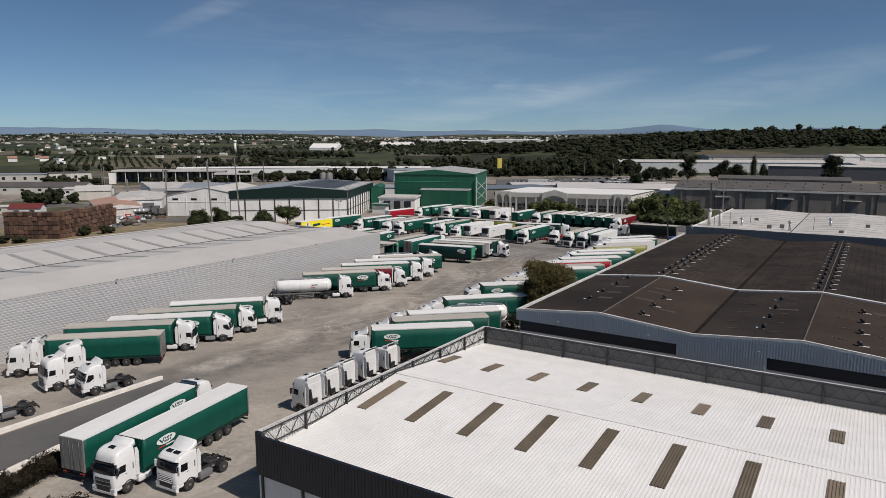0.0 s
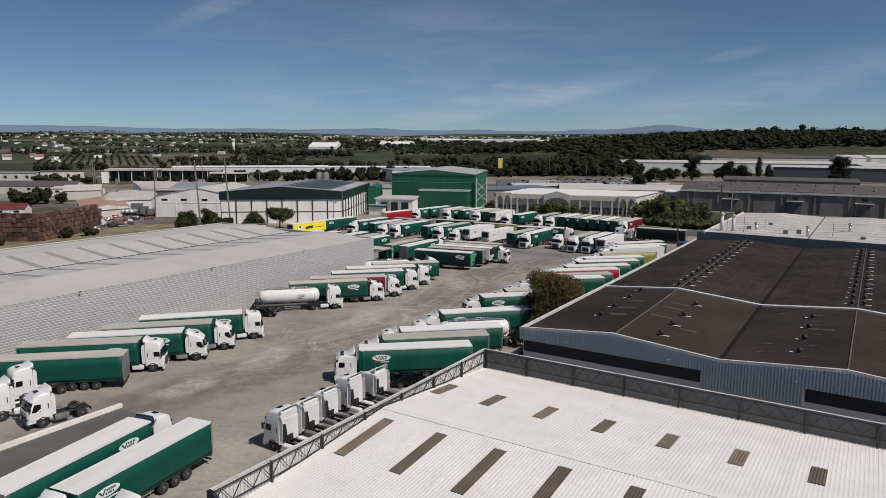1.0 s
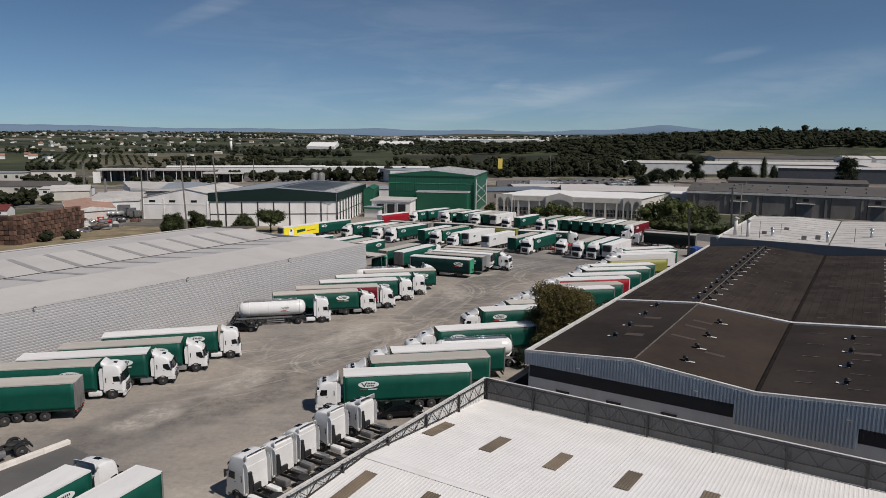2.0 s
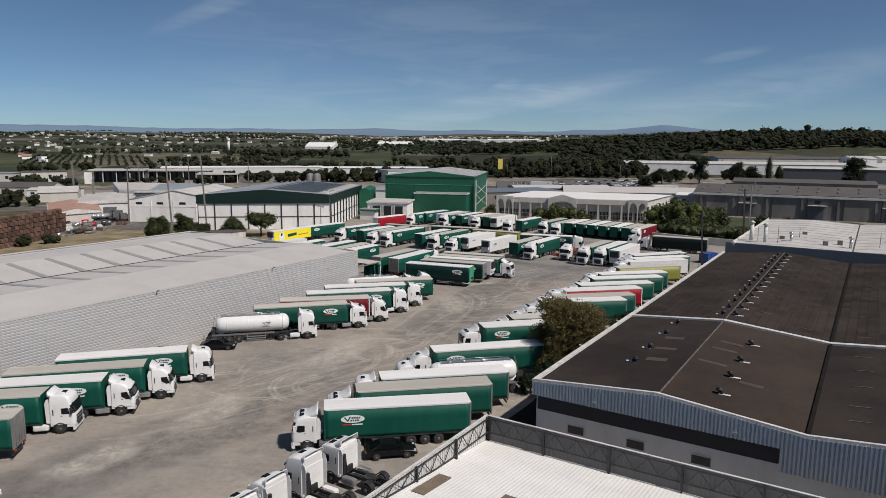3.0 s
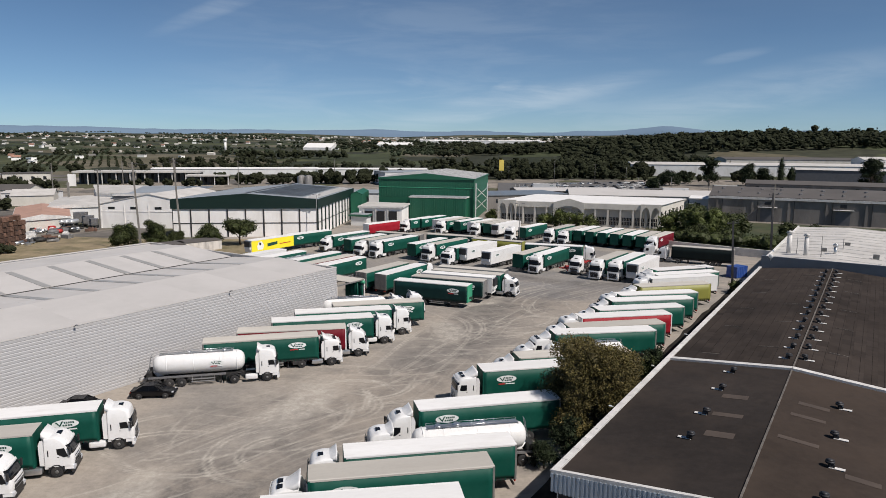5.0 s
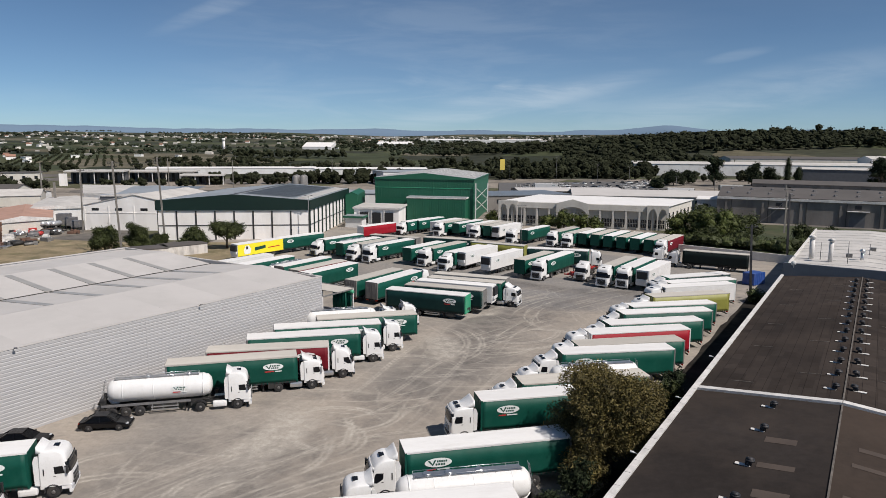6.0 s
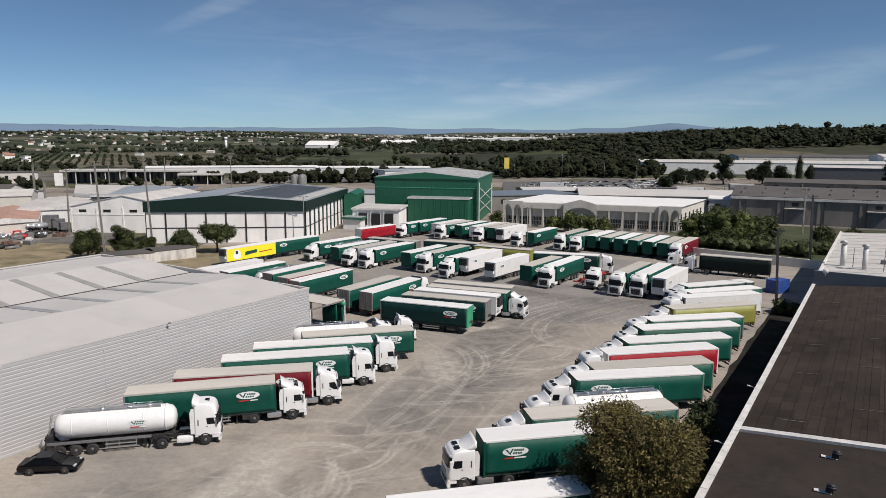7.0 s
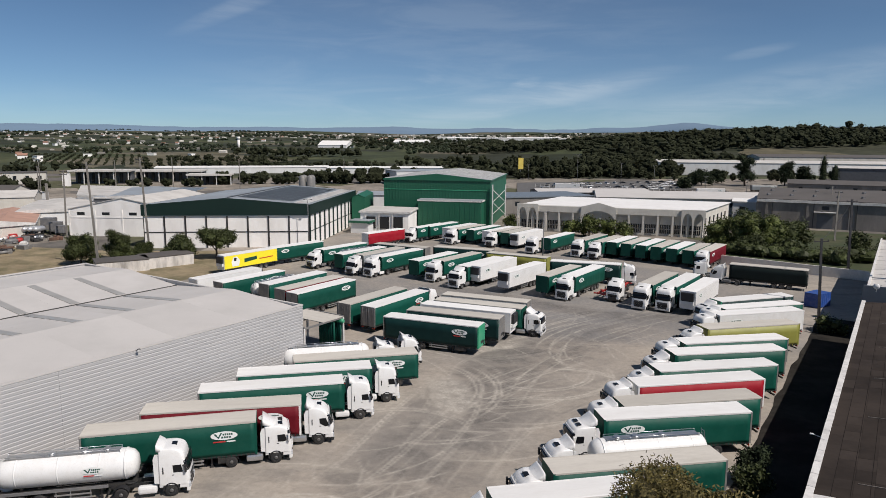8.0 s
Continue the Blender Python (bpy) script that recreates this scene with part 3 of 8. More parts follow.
def glide(pts, n=8):
    """A smooth line through a few points."""
    out = []
    for i in range(len(pts) - 1):
        p = [Vector(pts[min(max(i + k, 0), len(pts) - 1)]) for k in (-1, 0, 1, 2)]
        for j in range(n):
            t = j / n
            out.append(tuple(0.5 * (2 * p[1] + (p[2] - p[0]) * t + (2 * p[0] - 5 * p[1] + 4 * p[2] - p[3]) * t * t + (3 * p[1] - p[0] - 3 * p[2] + p[3]) * t ** 3)))
    return out + [tuple(pts[-1])]


def build_tracks():
    """The driven lanes, dark with rubber, and the pale dust arcs that turning tyres leave."""
    sheets = [WearSheet(-62, 74, 26, 246, 1.0), WearSheet(-36, 36, 70, 176, 0.25)]

    def track(kind, line, width, much=1.0):
        for sheet in sheets:
            sheet.track(kind, line, width, much)

    lane = glide([(44, 178), (28, 168), (17, 157), (10, 147.5), (6, 138), (2.5, 129), (-1, 119), (-8, 105), (-16, 92)])
    track("dark", lane, 14, 0.8)
    track("dark", glide([(2, 158), (9, 153), (16, 152), (24, 156)]), 11, 0.6)
    track("dark", glide([(9, 152), (8, 143), (6, 135), (4, 126)]), 10, 0.8)
    track("dark", glide([(-8, 104), (-15, 92), (-22, 84), (-29, 77), (-33, 70), (-40, 58)]), 11.0, 0.9)
    track("dark", glide([(-6, 96), (-14, 90), (-22, 82), (-28, 78)]), 8.0, 0.8)
    track("dark", glide([(-2, 112), (-12, 100), (-24, 88), (-33, 80)]), 3.5, 0.8)
    track("dark", glide([(14, 150), (9, 160), (0, 176), (-14, 192)]), 6.0)
    track("dark", glide([(60, 195), (44, 178), (30, 173), (12, 184), (-8, 200)]), 6.5)
    rng = random.Random(8)

    def side(line, off, bow=0.0):
        """The same line, moved sideways, and by bow more at its far end."""
        out = []
        for i, p in enumerate(line):
            a, b = Vector(line[max(i - 1, 0)]), Vector(line[min(i + 1, len(line) - 1)])
            d = (b - a).normalized()
            k = off + bow * (i / len(line)) ** 2
            out.append((p[0] + d.y * k, p[1] - d.x * k))
        return out

    # ways that the lorries drive: down the lane, round to the hall, round to the rows on the other side
    ways = [lane, glide([(-3, 113), (2, 124), (5, 134), (4.5, 142), (0, 149), (-8, 154)], 10), glide([(0, 116), (4, 126), (8, 134), (13, 140), (20, 145.5), (29, 150)], 10),
            glide([(30, 174), (18, 166), (11, 160), (4, 158), (-6, 161)], 10), glide([(46, 182), (30, 171), (20, 161), (17, 152), (21, 145)], 10),
            glide([(-30, 76), (-22, 90), (-14, 101), (-4, 108), (6, 110)], 10), glide([(-27, 90), (-20, 99), (-12, 108), (-7, 118), (-6, 128)], 10)]

    def stretch(line, least, most, off, bow=0.0):
        n = rng.randrange(least, most)
        a = rng.randrange(0, max(1, len(line) - n))
        return side(line, off, bow)[a:a + n]

    for i in range(60):
        track("dark", stretch(rng.choice(ways), 8, 26, rng.uniform(-5.0, 5.0), rng.uniform(-3, 3)), rng.uniform(0.35, 1.1), 0.3)
    for i in range(36):
        x, y = rng.uniform(-34, 26), rng.uniform(74, 168)
        a = rng.uniform(0, 6.3)
        track("dark", glide([(x, y), (x + math.cos(a), y + math.sin(a)), (x + 2 * math.cos(a + 0.7), y + 2 * math.sin(a + 0.7))], 4), rng.uniform(0.5, 1.3), 0.4)
    # worn grey tar at the back of the yard
    for line, w in (([(-30, 205), (0, 190), (30, 174), (62, 160)], 34), ([(-22, 236), (10, 222), (40, 206), (66, 186)], 30), ([(-10, 170), (10, 166), (34, 164)], 14)):
        track("tar", glide(line), w, 1.0)
    # pale dust: turning circles, thin scuffs in pairs, drifts by the walls
    rng = random.Random(21)
    for x, y, r, a0, a1 in ((-12.6, 97.2, 5.6, 100, 275), (-12.6, 97.2, 2.9, 70, 285), (-8.6, 108.5, 3.6, -60, 110), (-8.0, 110.5, 5.4, 20, 130), (-24.0, 100.5, 5.0, 120, 260), (-20.5, 96, 10.5, 115, 200), (-22.5, 93, 8.0, 60, 160),
                            (-14.0, 106.5, 6.3, -50, 30), (-4.5, 113.5, 8.0, 175, 250), (-6.5, 115.5, 4.8, 25, -100), (-4.0, 140, 9.5, 55, -65), (-4.0, 140, 11.6, 40, -50), (12.5, 147, 6.5, -140, 10), (13, 146, 8.2, -120, 20), (16.5, 141.5, 5.5, 20, 120), (-16, 109.5, 9.7, 30, -28),
                            (-2.0, 126, 7.5, 20, 150), (-20, 101, 8.0, 200, 320)):
        for k in (0, 1):
            track("pale", arc(x, y, r + 0.55 * k + rng.uniform(0, 0.2), a0 + rng.uniform(-8, 8), a1 + rng.uniform(-8, 8)), rng.uniform(0.32, 0.5), 1.0)
    for i in range(90):
        line = stretch(rng.choice(ways), 7, 24, rng.uniform(-7.5, 7.5), rng.uniform(-5, 5))
        w, much, gap = rng.uniform(0.14, 0.32), rng.uniform(0.35, 1.0), rng.choice((0.0, 0.35, 1.9))
        track("pale", line, w, much)
        if gap:
            track("pale", side(line, gap), w, much)
    for i in range(80):
        p = Vector(rng.choice(ways)[rng.randrange(5, 30)]) + Vector((rng.uniform(-8, 8), rng.uniform(-7, 7)))
        r, a = rng.uniform(5, 20), rng.uniform(0, 360)
        c = (p.x - r * math.cos(radians(a)), p.y - r * math.sin(radians(a)))
        track("pale", arc(c[0], c[1], r, a, a + rng.uniform(18, 60) * rng.choice((-1, 1)), 14), rng.uniform(0.12, 0.3), rng.uniform(0.3, 0.85))
    for i in range(40):
        t = rng.random()
        x, y = -38 + 44 * t + rng.uniform(-3, 9), 80 + 62 * t + rng.uniform(-4, 1)
        a = radians(rng.uniform(-10, 35))
        n = rng.uniform(3, 8)
        track("pale", glide([(x, y), (x + n * math.cos(a), y + n * math.sin(a)), (x + 2 * n * math.cos(a + 0.2), y + 2 * n * math.sin(a + 0.2))]), rng.uniform(0.15, 0.4), 0.8)
    for x, y, r, a0, a1, w in ((-8, 137, 11, -30, 40, 5), (-22, 112, 10, -50, 20, 6), (-30, 92, 8, -60, 10, 5), (-36, 82, 8, -60, 0, 5), (6, 106, 9, 190, 250, 4), (4, 164, 9, -110, -30, 4)):
        track("pale", arc(x, y, r, a0, a1), w)
    for line, w in (([(-20, 66), (-20, 54), (-23, 40)], 9), ([(-30, 66), (-31, 52), (-34, 42)], 5), ([(-44, 74), (-50, 66), (-56, 58)], 6), ([(-12, 148), (-6, 141), (-4, 134)], 5)):
        track("pale", glide(line), w, 0.75)
    sheets[0].build("pavement", 0.004, "dusty yard ground with dark lanes and worn grey tar")
    sheets[1].build("pavement", 0.009, "driven yard ground with pale curved tyre tracks")


build_tracks()


def hills():
    """The ridges behind the plain, haze put into their bluish colour and glow."""
    m = bpy.data.materials.new("haze_tinted_hills")
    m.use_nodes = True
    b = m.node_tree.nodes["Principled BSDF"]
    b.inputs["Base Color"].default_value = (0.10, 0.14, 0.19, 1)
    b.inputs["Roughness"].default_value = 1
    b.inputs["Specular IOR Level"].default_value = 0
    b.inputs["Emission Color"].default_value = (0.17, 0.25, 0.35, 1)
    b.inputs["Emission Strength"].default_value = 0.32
    bm = bmesh.new()
    rows = []
    for i in range(121):
        a = radians(-46 + 92 * i / 120)
        x, y = 4550 * math.sin(a), 4550 * math.cos(a)
        deg = -46 + 92 * i / 120
        h = 106 + 13 * noise.noise(Vector((deg / 5, 0.3, 0))) + 7 * noise.noise(Vector((deg / 1.3, 4.3, 0)))
        h += 34 * math.exp(-((deg - 17.0) / 3.6) ** 2)
        rows.append([bm.verts.new((x * k, y * k, z)) for k, z in ((0.985, -20), (0.99, h * 0.7), (1.0, h), (1.03, h * 0.8), (1.05, -20))])
    for p, q in zip(rows, rows[1:]):
        for j in range(4):
            bm.faces.new((p[j], q[j], q[j + 1], p[j + 1])).smooth = True
    solid("backdrop", bm, m, "distant range of low hills, tinted and glowing blue for haze", "hills")


hills()


# ---- white-roofed hall beside the yard ----
def build_white_hall():
    W, D, EAVE, RIDGE, TOP, BAY = 56.65, 36.2, 4.15, 5.75, 6.2, 5.15
    at = yard_frame(-14.3, 43.1)
    hall = thing("warehouse", "low warehouse with white ribbed roof and truss-braced parapet screens", "building", kind="structure", at=at)
    half = D / 2
    bm = bmesh.new()
    box(bm, 0.0, 0.25, 0.2, D, -0.1, 4.0), box(bm, 0.25, W, D - 0.25, D, -0.1, 4.0), box(bm, W - 0.25, W, 0.2, D - 0.25, -0.1, 4.0), box(bm, 0.25, W - 0.25, 0.2, 0.45, -0.1, 4.0)
    part("wall", bm, M["wallwhite"], hall)
    # ribbed roof sheets, one bay and one slope each
    slope = math.hypot(half, RIDGE - EAVE)
    tilt = math.degrees(math.atan2(RIDGE - EAVE, half))
    sheet = done(ribs(bmesh.new(), BAY - 0.002, slope, 0.286, 0.010), "roof_sheet")
    for k in range(11):
        part("roof_sheet", sheet, M["sheetwhite"], hall, at=pose(k * BAY + 0.1, 0, EAVE, tilt, 0, 0))
        part("roof_sheet", sheet, M["sheetwhite"], hall, at=pose((k + 1) * BAY + 0.1, D, EAVE, tilt, 0, 180))
    bm = bmesh.new()
    prism(bm, [(half - 0.35, RIDGE + 0.01), (half, RIDGE + 0.06), (half + 0.35, RIDGE + 0.01), (half, RIDGE - 0.02)], 0.3, W, "x")
    part("ridge_cap", bm, M["sheetwhite"], hall)

    def light(length):
        return done(ribs(bmesh.new(), 1.05, length, 0.21, 0.04, 0.45), "rooflight")

    lo, hi = light(6.3), light(3.5)
    rise = (RIDGE - EAVE) / half
    for k in range(11):
        x = 1.55 + BAY * k
        part("rooflight", lo, M["skylight"], hall, "weathered brown translucent strip", pose(x, 10.2, EAVE + 10.2 * rise + 0.045, tilt, 0, 0))
        part("rooflight", hi, M["skylight"], hall, "weathered brown translucent strip", pose(1.87 + 5.2 * k, D - 8.3, EAVE + 8.3 * rise + 0.045, tilt, 0, 180))
    # parapet screens along the yard and at the back, braced by a steel truss on the inner side
    def screen(length, floor, name):
        bm = bmesh.new()
        k = int(length / 0.3)
        p = length / k
        for i in range(k):
            for a, b, o in ((0, 0.5, 0.0), (0.5, 1, 0.04)):
                x0, x1 = (i + a) * p, (i + b) * p
                box(bm, x0, x1, -0.03 - o, 0.0 - o, min(floor(x0), floor(x1)) - 0.5, TOP)
        return bm

    roof_w = lambda a: EAVE + rise * min(a, D - a)
    west = part("parapet_screen", screen(D, roof_w, "w"), M["screen"], hall, at=pose(0.08, 0, 0, 0, 0, 90))
    # back screen takes the copy with shade in its colour
    north = part("parapet_screen", screen(W, lambda a: EAVE, "n"), M["screenshaded"], hall, at=pose(W, D - 0.06, 0, 0, 0, 180))

    def truss(length, floor, at, base):
        post, chord, brace = bmesh.new(), bmesh.new(), bmesh.new()
        n = int(round(length / 5.15))
        s = length / n
        for i in range(n + 1):
            x = min(max(i * s, 0.1), length - 0.1)
            pb = bmesh.new()
            box(pb, x - 0.07, x + 0.07, -0.32, -0.14, floor(x) - 0.1, TOP - 0.02)
            part("truss_post", pb, M["steelpost"], base, at=at)
        for z in (TOP - 0.1, None):
            cb = bmesh.new()
            steps = max(2, int(length / 2))
            for i in range(steps):
                x0, x1 = length * i / steps, length * (i + 1) / steps
                z0, z1 = (z, z) if z else (max(floor(x0) + 0.15, TOP - 1.25), max(floor(x1) + 0.15, TOP - 1.25))
                bar(cb, (x0, -0.24, z0), (x1, -0.24, z1), 0.085)
            part("truss_chord", cb, M["steelpost"], base, at=at)
        bb = bmesh.new()
        m = int(length / 0.86)
        for i in range(m):
            x0, x1 = length * i / m, length * (i + 1) / m
            za, zb = TOP - 0.12, None
            a = (x0, -0.24, TOP - 0.12 if i % 2 else max(floor(x0) + 0.17, TOP - 1.22))
            b = (x1, -0.24, max(floor(x1) + 0.17, TOP - 1.22) if i % 2 else TOP - 0.12)
            bar(bb, a, b, 0.045)
        part("truss_brace", bb, M["steelpost"], base, at=at)
        for bm_ in (post, chord, brace):
            bm_.free()

    truss(D, roof_w, pose(0.08, 0, 0, 0, 0, 90), west.parent)
    truss(W, lambda a: EAVE, Matrix.Translation((0, D - 0.06, 0)), north.parent)
    bm = bmesh.new()
    box(bm, -0.04, 0.16, 0, D, TOP, TOP + 0.05), box(bm, 0.16, W, D - 0.12, D + 0.06, TOP, TOP + 0.05)
    part("coping", bm, M["coping"], hall)
    # dark fascia over the front wall, stepped up at the corner
    bm = bmesh.new()
    k = int(W / 0.3)
    for i in range(k):
        x0, x1 = i * W / k, (i + 0.5) * W / k
        top = lambda q: 6.25 if q < 0.6 else max(5.95, 6.25 - (q - 0.6) * 1.4)
        for a, b, o in ((x0, x1, -0.05), (x1, x1 + W / k / 2, -0.03)):
            prism(bm, [(a, 2.75), (b, 2.75), (b, top(b)), (a, top(a))], o, 0.2, "y")
    part("fascia", bm, M["navy"], hall, "navy ribbed fascia")
    bm = bmesh.new()
    for x in (0.35, 4.6, 8.9, 13.2, 17.5, 21.8):
        box(bm, x, x + 0.18, 0.05, 0.2, -0.1, 2.74)
    part("pilaster", bm, M["steelpost"], hall)


build_white_hall()


# ---- dark-roofed factory ----
def build_dark_hall():
    H, N, D, EAVE, RISE = 11.2, 6, 91.0, 6.2, 1.0
    W = H * N
    hall = thing("factory", "factory with dark bitumen roofs, pale blue ribbed fascia and white walls", "building", kind="structure", at=yard_frame(9.5, 81.6))
    z = lambda x: EAVE + RISE * (1 - abs((x / H) % 2 - 1))
    bm = bmesh.new()
    box(bm, 0.25, 0.55, 0.45, D, -0.1, 6.0), box(bm, 0.55, W, D - 0.3, D, -0.1, 6.0), box(bm, W - 0.3, W, 0.45, D - 0.3, -0.1, 6.0), box(bm, 0.55, W - 0.3, 0.45, 0.75, -0.1, 6.0)
    part("wall", bm, M["wallwhite"], hall)
    for k in range(N):
        for a, b in ((0.3, 28.8), (29.3, D)):
            bm = bmesh.new()
            x0, x1 = k * H, (k + 1) * H
            v = [bm.verts.new(p) for p in ((x0, a, z(x0)), (x1, a, z(x1)), (x1, b, z(x1)), (x0, b, z(x0)))]
            w = [bm.verts.new((p.co.x, p.co.y, p.co.z - 0.2)) for p in v]
            bm.faces.new(v), bm.faces.new(w[::-1])
            for i in range(4):
                bm.faces.new((v[i], w[i], w[(i + 1) % 4], v[(i + 1) % 4]))
            # odd slopes of the front bay get the lighter, browner felt
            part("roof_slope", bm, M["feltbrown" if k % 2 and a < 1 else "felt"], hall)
    # single felt sheets on the three slopes beside the yard, each a little out of line
    rs = random.Random(12)
    for k in range(3):
        verts, faces = [], []
        rows = 10
        for a, b in ((29.4, D - 0.1),):
            for i in range(rows):
                x0, x1 = k * H + 0.12 + (H - 0.24) * i / rows, k * H + 0.12 + (H - 0.24) * (i + 1) / rows - 0.02
                y = a - rs.uniform(0, 1.5)
                while y < b:
                    y1 = y + rs.uniform(1.4, 2.4)
                    lo, hi, e = max(a, y), min(b, y1 - 0.02), rs.uniform(0.006, 0.016)
                    if hi > lo:
                        n = len(verts)
                        verts += [(x0, lo, z(x0) + e), (x1, lo, z(x1) + e), (x1, hi, z(x1) + e), (x0, hi, z(x0) + e)]
                        faces.append((n, n + 1, n + 2, n + 3))
                    y = y1
        me = bpy.data.meshes.new("felt_sheet")
        me.from_pydata(verts, [], faces)
        tagged(part("felt_sheet", me, M["feltsheet"], hall), "overlapping dark bitumen sheets", kind="stuff")
    # felt joints, ridge and valley strips, the pale cross wall
    for k in range(1, N):
        bm = bmesh.new()
        x = k * H
        t = 0.12 if k % 2 else 0.3
        bar(bm, (x, 0.4, z(x) + 0.03), (x, 28.7, z(x) + 0.03), t), bar(bm, (x, 29.4, z(x) + 0.03), (x, D, z(x) + 0.03), t)
        part("ridge_strip" if k % 2 else "valley_gutter", bm, M["mastic"] if k % 2 else M["joint"], hall)
    bm = bmesh.new()
    for k in range(N):
        bar(bm, (k * H, 29.05, z(k * H) - 0.12), ((k + 1) * H, 29.05, z((k + 1) * H) - 0.12), 0.66)
    part("cross_coping", bm, M["coping"], hall, "pale cross wall coping")
    bm = bmesh.new()
    rr = random.Random(4)
    for k in range(N):
        for j in range(11):
            x = k * H + 1.0 * (j + 0.2) + 0.02 * rr.random()
            if x > (k + 1) * H - 0.3:
                continue
            bar(bm, (x, 30, z(x) + 0.004), (x, D - 0.4, z(x) + 0.004), 0.03)
    part("felt_joint", bm, M["joint"], hall)
    # pale mastic dashes
    bm = bmesh.new()
    for k in range(N):
        for j in range(5):
            for i, x in enumerate((k * H + 3.4, k * H + 8.3)):
                y = 33 + 11.5 * j + (4 if (i + k) % 2 else 0) + rr.uniform(-0.8, 0.8)
                bar(bm, (x - 0.9, y, z(x - 0.9) + 0.01), (x + 0.9, y, z(x + 0.9) + 0.01), 0.08)
    for k in range(2, N):
        for j in range(5):
            for x in (k * H + 3.2, k * H + 7.6):
                y = 4.5 + 5.2 * j + rr.uniform(-1, 1)
                bar(bm, (x - 0.8, y, z(x - 0.8) + 0.01), (x + 0.8, y, z(x + 0.8) + 0.01), 0.1)
    part("mastic_patch", bm, M["mastic"], hall)
    for x, y, a, b in ((7.9, 19.5, 1.0, 1.0), (8.1, 15.0, 1.1, 0.8), (8.3, 10.8, 1.0, 1.1), (13.6, 20.5, 1.1, 0.7), (13.4, 17.6, 1.2, 0.6), (13.2, 12.5, 1.3, 0.6), (17.2, 9.0, 1.0, 0.7), (30.5, 17, 1.2, 0.8), (41, 22, 1.2, 1)):
        bm = bmesh.new()
        s = (z(x + 0.1) - z(x - 0.1)) / 0.2
        v = [bm.verts.new((x + i * a, y + j * b, z(x) + i * a * s + 0.02)) for i, j in ((-1, -0.5), (1, -0.5), (1, 0.5), (-1, 0.5))]
        bm.faces.new(v)
        part("felt_patch", bm, M["feltpatch"], hall)
    # copings along the edges
    bm = bmesh.new()
    box(bm, -0.08, 0.3, 0.0, D + 0.1, EAVE - 0.2, EAVE + 0.2)
    part("coping", bm, M["coping"], hall)
    slab = done(box(bmesh.new(), -0.12, 0.34, 0.01, 1.98, EAVE + 0.2, EAVE + 0.26, 0.012), "coping_slab")
    for i in range(45):
        part("coping_slab", slab, M["coping"], hall, at=(0, 2.02 * i, 0))
    for y in (14.0, 26.5, 40.0):
        bm = bmesh.new()
        bar(bm, (-0.05, y, EAVE - 0.3), (-0.7, y, EAVE - 0.15), 0.04)
        box(bm, -0.95, -0.68, y - 0.07, y + 0.07, EAVE - 0.2, EAVE - 0.1, 0.03)
        part("wall_lamp", bm, M["white"], hall, "white wall lamp on a bracket")
    bm = bmesh.new()
    for k in range(N):
        bar(bm, (k * H, 0.1, z(k * H) + 0.2), ((k + 1) * H, 0.1, z((k + 1) * H) + 0.2), 0.28)
    part("coping", bm, M["coping"], hall)
    # ribbed fascia that hangs before the front wall
    bm = bmesh.new()
    p = 0.3
    for i in range(int(W / p)):
        x = i * p
        low = 5.05 if (x < 20.5 or 30 < x < 58) else 3.2
        box(bm, x, x + p * 0.5, -0.07, 0.11, low, z(x) + 0.1), box(bm, x + p * 0.5, x + p, 0.0, 0.11, low, z(x + p / 2) + 0.1)
    tagged(part("fascia", bm, M["bluefascia"], hall, "pale blue ribbed fascia"), kind="stuff")
    bm = bmesh.new()
    for i in range(int(2.2 / p)):
        box(bm, -0.05, 0.05, i * p + 0.05, i * p + 0.05 + p * 0.5, 5.05, EAVE), box(bm, 0.0, 0.05, i * p + 0.05 + p * 0.5, (i + 1) * p + 0.05, 5.05, EAVE)
    part("fascia", bm, M["bluefascia"], hall)
    # navy strip on the wall: colour standing in for the fascia's shade
    for a, b in ((0.35, 20.6), (30.2, 58)):
        bm = bmesh.new()
        box(bm, a, b, 0.42, 0.48, 3.6, 5.06)
        part("vent_strip", bm, M["navy"], hall, "navy strip painted for the shade under the fascia")
    for x in (3.4, 8.8, 14.2):
        bm = bmesh.new()
        box(bm, x, x + 1.5, 0.42, 0.53, 2.0, 2.75)
        win = part("window", bm, M["window"], hall)
        fb = bmesh.new()
        for q in ((x - 0.08, x + 1.58, 2.75, 2.83), (x - 0.08, x + 1.58, 1.92, 2.0), (x - 0.08, x, 2.0, 2.75), (x + 1.5, x + 1.58, 2.0, 2.75)):
            box(fb, q[0], q[1], 0.39, 0.47, q[2], q[3])
        part("window_frame", fb, M["coping"], win)
    bm = bmesh.new()
    for x in (6.1, 17.5, 29.5, 41):
        bar(bm, (x, -0.02, 5.6), (x, -0.55, 5.75), 0.06)
        box(bm, x - 0.15, x + 0.15, -0.75, -0.45, 5.66, 5.82, 0.02)
    part("floodlight", bm, M["alu"], hall)
    return hall, z


dark_hall, dark_roof_z = build_dark_hall()
DARK = yard_frame(9.5, 81.6)


